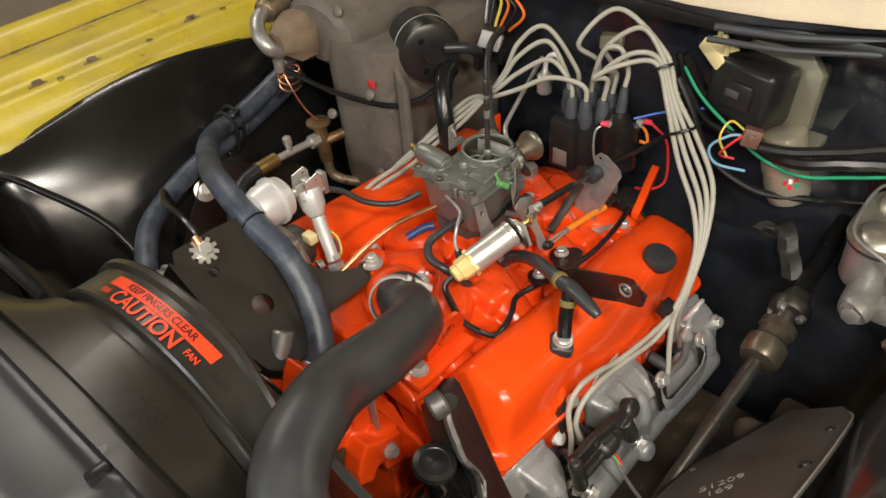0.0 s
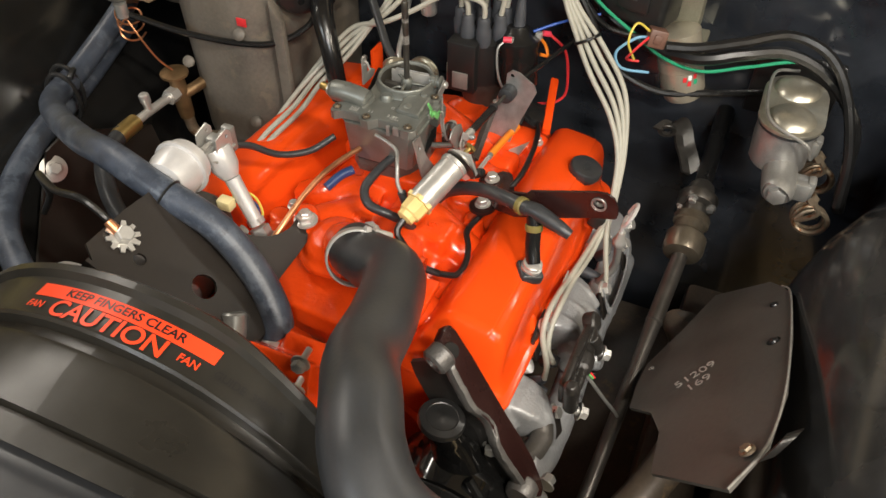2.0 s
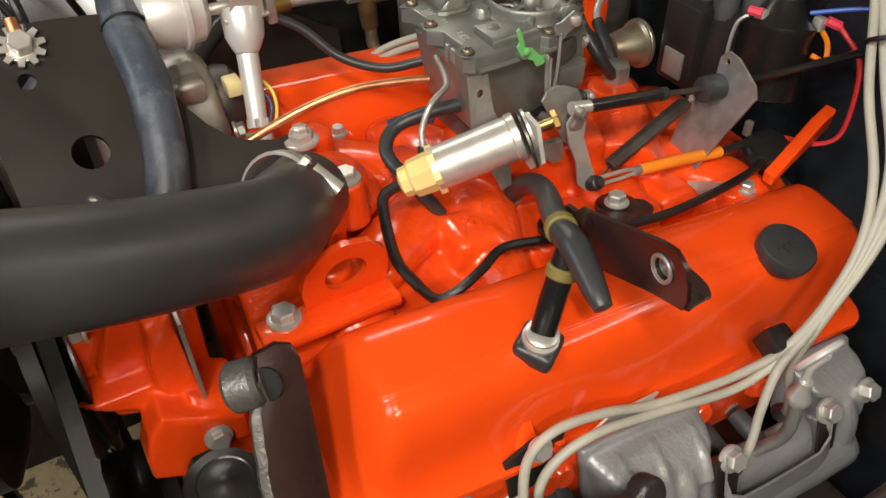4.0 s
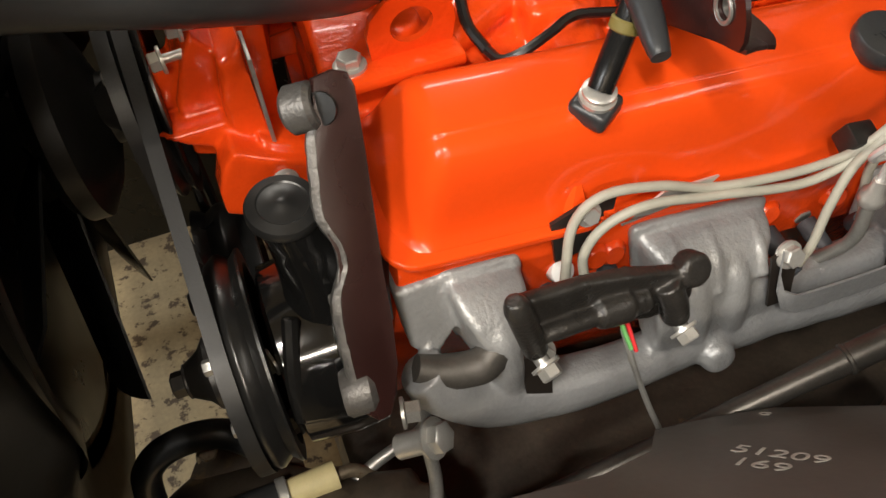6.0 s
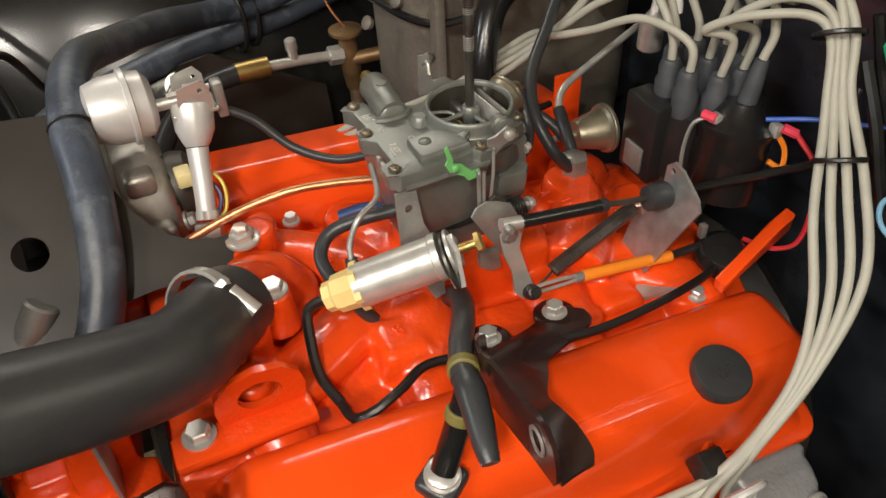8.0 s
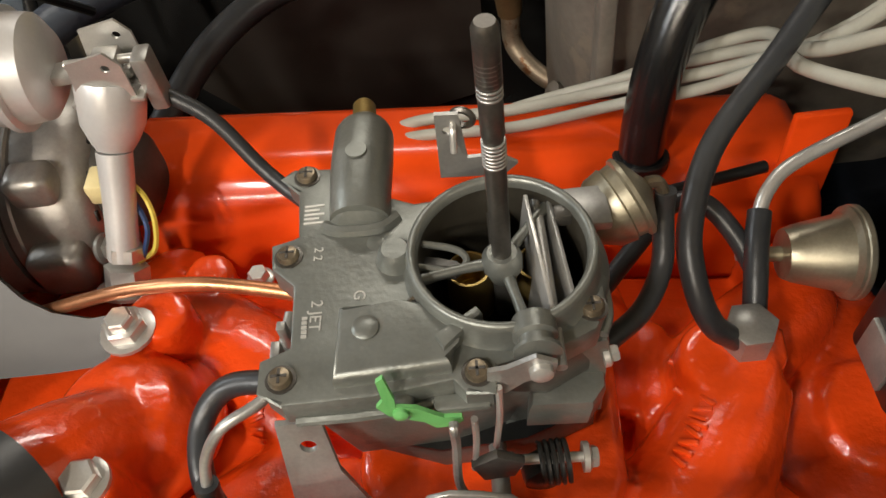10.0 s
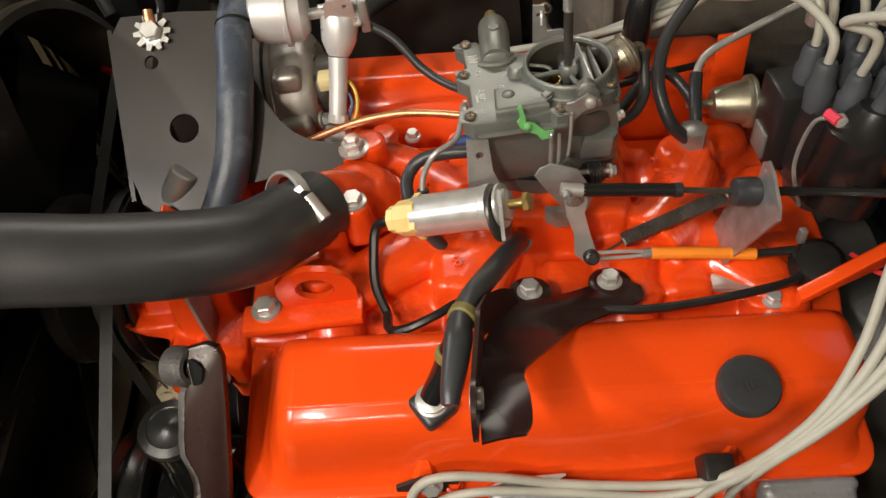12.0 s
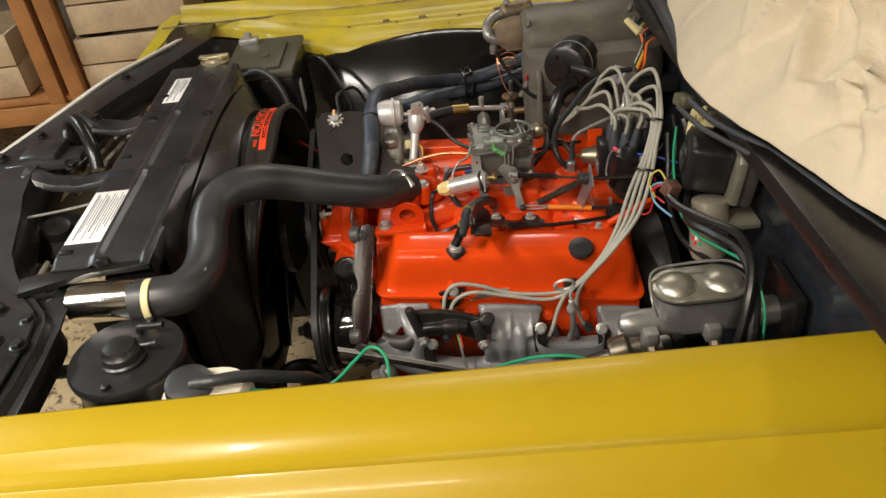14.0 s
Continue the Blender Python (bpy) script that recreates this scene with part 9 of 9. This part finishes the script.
ends = [([(0.300, -0.246, 0.764), (0.224, -0.238, 0.768), (0.173, -0.237, 0.790), (0.130, -0.236, 0.798), (0.108, -0.238, 0.780), (0.099, -0.250, 0.741), (0.099, -0.250, 0.712)], (0.100, -0.234, 0.693)),
        ([(0.300, -0.250, 0.754), (0.219, -0.243, 0.766), (0.165, -0.243, 0.781), (0.132, -0.242, 0.773), (0.115, -0.245, 0.752), (0.114, -0.255, 0.728)], (0.135, -0.240, 0.698)),
        ([(0.325, -0.258, 0.768), (0.308, -0.266, 0.738), (0.298, -0.274, 0.708), (0.290, -0.276, 0.688)], (0.276, -0.270, 0.664)),
        ([(0.345, -0.256, 0.756), (0.348, -0.262, 0.722), (0.356, -0.262, 0.698)], (0.370, -0.250, 0.672))]
ups = [[(0.455, -0.030, 1.005), (0.475, -0.060, 1.025)], [(0.475, -0.035, 1.01), (0.492, -0.068, 1.038)], [(0.50, -0.02, 1.03), (0.520, -0.060, 1.062)], [(0.49, 0.02, 1.03), (0.525, -0.02, 1.078)]]
for k, (tower, up_, (tail, boot)) in enumerate(zip((TOWERS[5], TOWERS[6], TOWERS[7], TOWERS[0]), ups, ends)):
    line = [tower + V((0.002, -0.004, 0.07))] + up_ + [V(p) + off(i, k) for i, p in enumerate(down)] + tail
    plug_wire(tower, line, boot, OVER)
for k, tower in enumerate((TOWERS[1], TOWERS[2], TOWERS[3], TOWERS[4])):
    h = (1.045, 1.03, 1.01, 0.99)[k]
    line = [tower + V((0, 0.006, 0.06)), (0.445 + 0.012 * (3 - k), 0.035 + 0.012 * (3 - k), h), (0.428 + 0.01 * (3 - k), 0.080 + 0.008 * (3 - k), h - 0.025), (0.415 + 0.008 * (3 - k), 0.120, 0.945 + 0.008 * (3 - k)),
            (0.398 + 0.006 * k, 0.160 + 0.005 * k, 0.902 + 0.006 * k), (0.352, (0.190, 0.197, 0.215, 0.222)[k], (0.866, 0.872, 0.862, 0.855)[k]), (0.286, (0.188, 0.197, 0.228, 0.232)[k], (0.858, 0.864, 0.835, 0.822)[k]), (0.215, (0.200, 0.212, 0.240, 0.245)[k], (0.846, 0.846, 0.800, 0.785)[k]), (0.15 + 0.03 * k, 0.245, 0.775)]
    plug_wire(tower, line, None, FAR)
plug_wire(TOWERS[8], [TOWERS[8] + V((0.002, -0.006, 0.075)), (0.492, -0.024, 1.032), (0.498, -0.045, 1.035), (0.500, -0.058, 1.005), (0.493, -0.059, 0.983)], (0.486, -0.060, 0.946), "grey ignition cable from distributor to coil", "spark plug wires")
tie = thing("wire_clip", (0.345, -0.262, 0.795), "dark clip holding the plug wires at the rocker cover", "clip")
part("clip_body", box(B(), (-0.014, -0.010, -0.012), (0.010, 0.010, 0.008), pose(0.338, -0.242, 0.776, 20, 10, 0), edge=0.003), BLACK_CAST, tie)
tie2 = thing("wire_clip", (0.12, -0.235, 0.77), "dark steel wire holder bolted to the head", "clip")
part("clip_body", prism(B(), [(-0.022, -0.030), (0.010, -0.026), (0.022, -0.006), (0.026, 0.010), (0.0, 0.012), (-0.024, 0.004)], lambda u, v, d: (0.119 + u, -0.229 - d + v * 0.2, 0.774 + v), 0.003), BLACK_CAST, tie2)
part("clip_bolt", hexhead(B(), (0.122, -0.233, 0.780), (0, -0.9, 0.4), 0.007, 0.007), STEEL, tie2)
part("clip_shield", prism(B(), [(0, 0), (0.06, 0.006), (0.075, 0.020), (0.03, 0.022)], lambda u, v, d: (0.150 + u, -0.233 - d, 0.756 + v), 0.002), STEEL, tie2)
for c in ((0.511, -0.106, 1.018), (0.482, -0.160, 0.950)):
    solid("cable_tie", ring(B(), c, (0.25, 0.5, 0.8), 0.019, 0.0165, 0.004), BLACK_WIRE, "black cable tie round the plug wires", "cable tie", "cable ties")

# harness over the firewall
for pts, r, mt, lab in (
        ([(0.54, -0.11, 1.03), (0.545, -0.13, 0.98), (0.53, -0.17, 0.95), (0.51, -0.22, 0.955), (0.512, -0.25, 0.962)], 0.004, BLACK_WIRE, "black taped wire to the brown connector"),
        ([(0.56, -0.11, 1.02), (0.57, -0.15, 0.96), (0.545, -0.22, 0.930), (0.520, -0.300, 0.935), (0.540, -0.360, 0.945), (0.566, -0.415, 0.945), (0.566, -0.475, 0.922), (0.552, -0.525, 0.870), (0.54, -0.54, 0.80), (0.53, -0.55, 0.74)], 0.0085, BLACK_WIRE, "thick black taped harness"),
        ([(0.496, -0.262, 0.958), (0.505, -0.300, 0.960), (0.530, -0.354, 0.968), (0.560, -0.409, 0.975), (0.562, -0.462, 0.958), (0.548, -0.500, 0.914), (0.525, -0.530, 0.84), (0.50, -0.54, 0.77)], 0.007, BLACK_WIRE, "black taped harness to the brown connector"),
        ([(0.60, -0.10, 1.04), (0.62, -0.06, 1.05), (0.625, 0.0, 1.045), (0.62, -0.12, 1.045), (0.60, -0.16, 1.04)], 0.004, SLEEVE, "thin black hose looping above the wiper motor"),
        ([(0.53, -0.12, 1.0), (0.525, -0.15, 0.96), (0.52, -0.19, 0.90), (0.525, -0.26, 0.87), (0.55, -0.33, 0.87), (0.60, -0.40, 0.86)], 0.005, BLACK_WIRE, "black harness branch behind the plug wires"),
        ([(0.545, -0.12, 1.01), (0.532, -0.157, 0.981), (0.521, -0.210, 0.954), (0.517, -0.260, 0.928), (0.530, -0.313, 0.913), (0.551, -0.371, 0.923), (0.568, -0.439, 0.936), (0.575, -0.50, 0.90), (0.56, -0.54, 0.80)], 0.0024, GREEN_WIRE, "thin green wire along the firewall"),
        ([(0.504, -0.238, 0.962), (0.495, -0.22, 0.96), (0.485, -0.20, 0.94), (0.490, -0.21, 0.915), (0.51, -0.245, 0.905)], 0.002, BLUE_WIRE, "thin pale blue insulated wire"),
        ([(0.502, -0.24, 0.966), (0.488, -0.235, 0.965), (0.480, -0.22, 0.945), (0.49, -0.215, 0.93), (0.50, -0.23, 0.925)], 0.0018, RED_WIRE, "thin pink insulated wire"),
        ([(0.50, -0.24, 0.97), (0.49, -0.22, 0.985), (0.475, -0.215, 0.965), (0.485, -0.225, 0.935)], 0.0016, YELLOW_WIRE, "thin olive wire loop"),
        ([(0.49, -0.08, 0.94), (0.51, -0.11, 0.95), (0.53, -0.14, 0.955), (0.54, -0.16, 0.96)], 0.002, mat("blue_wire", (0.03, 0.10, 0.45), 0.4), "thin dark blue insulated wire"),
        ([(0.52, -0.13, 0.985), (0.505, -0.135, 0.955), (0.50, -0.145, 0.93), (0.515, -0.16, 0.90)], 0.0022, BLACK_WIRE, "loose thin black taped wire")):
    hose_thing("harness_wire", pts, r, mt, lab, "wire", "firewall wires", 8)
clipw = thing("firewall_clip", (0.62, 0.02, 1.0), "olive plastic wire clip on the firewall", "clip")
part("clip_body", box(B(), (-0.01, -0.018, -0.012), (0.016, 0.018, 0.012), pose(0.60, 0.03, 0.985, 0, 10, 20), edge=0.004), mat("olive_plastic", (0.16, 0.15, 0.09), 0.5), clipw)

# ---- front corner: vapour canister, washer tank, wires ----
vap = thing("vapour_canister", (-0.335, -0.535, 0.80), "black round vapour canister with a raised valve and two ports", "canister")
VC = V((-0.335, -0.535, 0.0))
part("canister_can", lathe(B(), [(0.074, 0.80), (0.078, 0.805), (0.078, 0.905), (0.080, 0.907), (0.080, 0.912), (0.077, 0.914), (0.077, 0.955), (0.079, 0.957)], VC, (0, 0, 1), 48), PLASTIC, vap)
part("canister_lid", lathe(B(), [(0.079, 0.956), (0.0815, 0.958), (0.0815, 0.966), (0.079, 0.970), (0.040, 0.972), (0.0, 0.972)], VC, (0, 0, 1), 48), PLASTIC, vap)
pv = part("purge_valve", lathe(B(), [(0.032, 0.971), (0.032, 0.977), (0.029, 0.979), (0.027, 0.988), (0.023, 0.991), (0.021, 0.997), (0.010, 0.999), (0.0, 0.999)], VC + V((0.002, -0.012, 0)), (0, 0, 1), 36), PLASTIC, vap)
part("port", tube(B(), [(-0.315, -0.538, 0.985), (-0.296, -0.536, 0.985), (-0.287, -0.535, 0.985)], [0.005, 0.0045, 0.0055], 12), PLASTIC, pv)
part("port", tube(B(), [(-0.325, -0.496, 0.975), (-0.322, -0.496, 0.984), (-0.300, -0.497, 0.985), (-0.288, -0.497, 0.985)], [0.006, 0.0055, 0.0045, 0.0055], 12), PLASTIC, pv)
for a in (1.3, 4.6):
    part("lid_boss", lathe(B(), [(0.007, 0.970), (0.006, 0.977), (0.003, 0.979)], VC + V((0.068 * math.cos(a), 0.068 * math.sin(a), 0)), (0, 0, 1), 12), PLASTIC, vap)
part("side_strap", box(B(), (-0.46, -0.53, 0.93), (-0.41, -0.505, 0.936), edge=0.002), STEEL_DULL, vap)
tank = thing("washer_tank", (-0.215, -0.60, 0.78), "milky white washer tank with a black cap and hose", "tank")
bm = B()
rows = []
for z, k in ((0.78, 0.9), (0.80, 1.0), (0.93, 1.0), (0.945, 0.96), (0.955, 0.85), (0.958, 0.6)):
    rows.append([(-0.215 + 0.062 * k * math.copysign(abs(math.cos(t)) ** 0.7, math.cos(t)), -0.600 + 0.042 * k * math.copysign(abs(math.sin(t)) ** 0.7, math.sin(t)), z) for t in [2 * math.pi * j / 28 for j in range(28)]])
loft(bm, rows)
part("tank_wall", bm, TANK_WHITE, tank)
part("tank_cap", lathe(B(), [(0.030, 0), (0.033, 0.004), (0.031, 0.016), (0.020, 0.020), (0.0, 0.020)], (-0.232, -0.603, 0.955), (0.1, -0.1, 1), 26), RUBBER, tank)
part("tank_hose", tube(B(), [(-0.225, -0.612, 0.972), (-0.195, -0.612, 0.975), (-0.155, -0.598, 0.965), (-0.115, -0.57, 0.93), (-0.085, -0.53, 0.88), (-0.06, -0.49, 0.80)], 0.0085, 14), RUBBER, tank)
wire = hose_thing("green_wire", [(-0.20, -0.615, 0.955), (-0.15, -0.60, 0.94), (-0.09, -0.59, 0.915), (-0.05, -0.575, 0.915), (-0.015, -0.575, 0.95), (0.012, -0.58, 0.978), (0.032, -0.595, 0.972), (0.038, -0.625, 0.935), (0.06, -0.64, 0.915)], 0.0023, GREEN_WIRE, "green wire looping beside the wing", "wire", "", 8)
hose_thing("green_wire", [(0.09, -0.645, 0.915), (0.115, -0.625, 0.925), (0.17, -0.60, 0.935), (0.24, -0.59, 0.94), (0.30, -0.60, 0.935), (0.36, -0.64, 0.92)], 0.0023, GREEN_WIRE, "green wire lying along the inner wing", "wire", "", 8)
hose_thing("loose_lead", [(0.124, -0.293, 0.720), (0.128, -0.310, 0.690), (0.134, -0.327, 0.660), (0.141, -0.340, 0.635), (0.146, -0.350, 0.61)], 0.0024, STEEL_DULL, "loose braided lead hanging from the pump stay", "wire", "", 8)
hose_thing("loose_lead", [(0.122, -0.292, 0.729), (0.123, -0.296, 0.722), (0.126, -0.304, 0.709)], 0.0018, GREEN, "bare green wire end", "wire", "", 6)
hose_thing("loose_lead", [(0.125, -0.292, 0.731), (0.127, -0.296, 0.722), (0.129, -0.306, 0.707)], 0.0016, RED_WIRE, "bare red wire end", "wire", "", 6)
psh = thing("steering_hose", (-0.1, -0.38, 0.5), "black steering return hose with a crimped pale fitting", "hose")
part("hose_wall", tube(B(), [(-0.29, -0.25, 0.545), (-0.25, -0.25, 0.562), (-0.20, -0.25, 0.563), (-0.142, -0.246, 0.556)], 0.015, 16), RUBBER, psh)
part("hose_band", ring(B(), (-0.150, -0.2465, 0.557), (1, 0.05, -0.1), 0.0168, 0.0145, 0.009), STEEL, psh)
part("crimp", tube(B(), [(-0.142, -0.246, 0.556), (-0.100, -0.242, 0.552)], 0.0130, 14, straight=True), CREAM_PALE, psh)
part("steel_end", tube(B(), [(-0.102, -0.242, 0.552), (-0.085, -0.242, 0.548), (-0.070, -0.248, 0.530), (-0.062, -0.255, 0.50)], 0.0062, 10), RUSTY, psh)
part("feed_pipe", tube(B(), [(-0.012, -0.222, 0.60), (-0.012, -0.226, 0.565), (-0.022, -0.230, 0.548), (-0.07, -0.240, 0.538), (-0.12, -0.262, 0.525), (-0.16, -0.275, 0.50), (-0.19, -0.276, 0.495), (-0.24, -0.272, 0.495)], 0.0055, 10), STEEL_DULL, psh)
part("loop_hose", tube(B(), [(-0.26, -0.20, 0.52), (-0.25, -0.185, 0.565), (-0.22, -0.18, 0.585), (-0.18, -0.185, 0.585), (-0.15, -0.20, 0.56)], 0.013, 14), RUBBER, psh)
gear = thing("steering_gear", (0.0, -0.38, 0.42), "dark cast steering gear box low in the bay", "steering gear")
part("gear_body", roughen(lathe(B(), [(0.03, 0), (0.06, 0.01), (0.065, 0.06), (0.05, 0.09), (0.03, 0.12)], (-0.06, -0.300, 0.40), (-0.4, 0, 1), 24), 0.004, 0.03), IRON_DARK, gear)
part("gear_cover", lathe(B(), [(0.05, 0), (0.052, 0.012), (0.02, 0.016)], (-0.10, -0.300, 0.50), (-0.4, 0, 1), 22), BLACK_CAST, gear)
for k in range(4):
    t = k * math.pi / 2
    part("gear_bolt", hexhead(B(), (-0.105 + 0.034 * math.cos(t), -0.300 + 0.038 * math.sin(t), 0.512 + 0.012 * math.cos(t)), (-0.4, 0, 1), 0.009, 0.01), RUSTY, gear)
arms = thing("suspension_arm", (0.15, -0.42, 0.45), "dark dirty upper suspension arm beside the engine", "suspension arm")
part("arm_bar", tube(B(), [(-0.02, -0.36, 0.60), (0.05, -0.40, 0.62), (0.15, -0.43, 0.63), (0.27, -0.42, 0.62), (0.36, -0.38, 0.60)], [0.02, 0.024, 0.026, 0.024, 0.02], 14), GREASY, arms)
part("arm_bush", lathe(B(), [(0.02, 0), (0.026, 0.004), (0.026, 0.03), (0.02, 0.034)], (0.33, -0.40, 0.60), (1, 0.2, 0), 18), IRON_DARK, arms)
part("arm_bolt", hexhead(B(), (0.26, -0.405, 0.645), (0, 0.2, 1), 0.011, 0.012), STEEL_DULL, arms)
part("frame_box", box(B(), (-0.1, -0.47, 0.40), (0.5, -0.385, 0.55), edge=0.012), GREASY, arms)

# ---- battery ----
batt = thing("battery", (-0.32, 0.55, 0.72), "black car battery with an olive-grey lid and a bolted lead", "battery")
part("battery_case", box(B(), (-0.395, 0.46, 0.74), (-0.225, 0.70, 0.945), edge=0.008), PLASTIC, batt)
lidm = mat("olive_battery_lid", (0.060, 0.060, 0.038), 0.5, vary=0.2, scale=12, dust=(0.16, 0.15, 0.11), dust_amount=0.3)
lid = part("battery_lid", box(B(), (-0.398, 0.457, 0.945), (-0.222, 0.703, 0.965), edge=0.006), lidm, batt)
part("lid_plate", box(B(), (-0.38, 0.475, 0.964), (-0.255, 0.64, 0.974), edge=0.004), lidm, lid)
part("lid_plug", lathe(B(), [(0.011, 0), (0.011, 0.003), (0.006, 0.005)], (-0.30, 0.545, 0.974), (0, 0, 1), 16), lidm, lid)
part("terminal_clamp", hexhead(box(B(), (-0.385, 0.648, 0.966), (-0.335, 0.675, 0.984), edge=0.004), (-0.36, 0.66, 0.984), (0.1, 0.1, 1), 0.009, 0.014), STEEL, batt)
part("side_label", box(B(), (-0.222, 0.50, 0.83), (-0.2205, 0.535, 0.91)), LABEL, batt)
part("battery_lead", tube(B(), [(-0.335, 0.43, 0.97), (-0.29, 0.42, 0.985), (-0.25, 0.40, 0.95), (-0.225, 0.37, 0.87)], 0.008, 12), RUBBER, batt)
hose_thing("battery_cable", [(-0.21, 0.60, 0.93), (-0.17, 0.56, 0.95), (-0.13, 0.50, 0.92), (-0.09, 0.42, 0.87), (-0.08, 0.34, 0.80)], 0.0055, SLEEVE, "black battery cable hanging beside the wheelhouse", "cable")
hose_thing("red_lead", [(-0.20, 0.24, 0.88), (-0.165, 0.22, 0.865), (-0.14, 0.205, 0.86), (-0.12, 0.20, 0.85)], 0.0035, RED_WIRE, "red lead behind the fan shroud", "wire", "", 8)

# ---- wooden rack and crates against the far wall ----
rack = thing("timber_rack", (-1.5, 1.85, 0), "orange-brown timber storage rack", "rack")
for x, y in ((-1.396, 1.770), (-1.490, 1.770), (-2.3, 1.70), (-0.55, 2.3), (-2.3, 2.3)):
    part("post", box(B(), (x - 0.033, y - 0.033, 0), (x + 0.033, y + 0.033, 2.2), edge=0.003), WOOD, rack)
for z in (0.42, 1.15, 1.9):
    for k in range(5):
        part("shelf_board", box(B(), (-2.34, 1.76 + 0.13 * k, z), (-0.5, 1.88 + 0.13 * k, z + 0.024), edge=0.002), WOOD, rack)
    part("rail", box(B(), (-2.34, 1.735, z - 0.08), (-0.5, 1.758, z - 0.002), edge=0.002), WOOD, rack)


def crate(x0, x1, y0, y1, z0, z1, label):
    c = thing("wooden_crate", ((x0 + x1) / 2, (y0 + y1) / 2, z0), label, "crate", "stacked crates")
    n = 2
    h = (z1 - z0) / n
    for k in range(n):
        za, zb = z0 + k * h + 0.004, z0 + (k + 1) * h - 0.004
        part("board", box(B(), (x0, y0, za), (x1, y0 + 0.014, zb), edge=0.002), WOOD_PALE, c)
        part("board", box(B(), (x0, y1 - 0.014, za), (x1, y1, zb), edge=0.002), WOOD_PALE, c)
        part("board", box(B(), (x0, y0 + 0.014, za), (x0 + 0.014, y1 - 0.014, zb), edge=0.002), WOOD_PALE, c)
        part("board", box(B(), (x1 - 0.014, y0 + 0.014, za), (x1, y1 - 0.014, zb), edge=0.002), WOOD_PALE, c)
    part("base_board", box(B(), (x0 + 0.014, y0 + 0.014, z0 + 0.004), (x1 - 0.014, y1 - 0.014, z0 + 0.016)), WOOD_PALE, c)
    for x in (x0 + 0.03, x1 - 0.03):
        part("corner_post", box(B(), (x - 0.015, y0 + 0.016, z0 + 0.018), (x + 0.015, y0 + 0.04, z1 - 0.01)), WOOD_PALE, c)


crate(-1.345, -0.97, 1.77, 2.15, 0.446, 0.675, "weathered pale wooden crate on the rack")
crate(-1.325, -0.86, 1.77, 2.15, 0.685, 0.93, "weathered pale wooden crate stacked on another")
crate(-2.1, -1.62, 1.79, 2.15, 0.446, 0.72, "dull brown wooden crate on the rack")
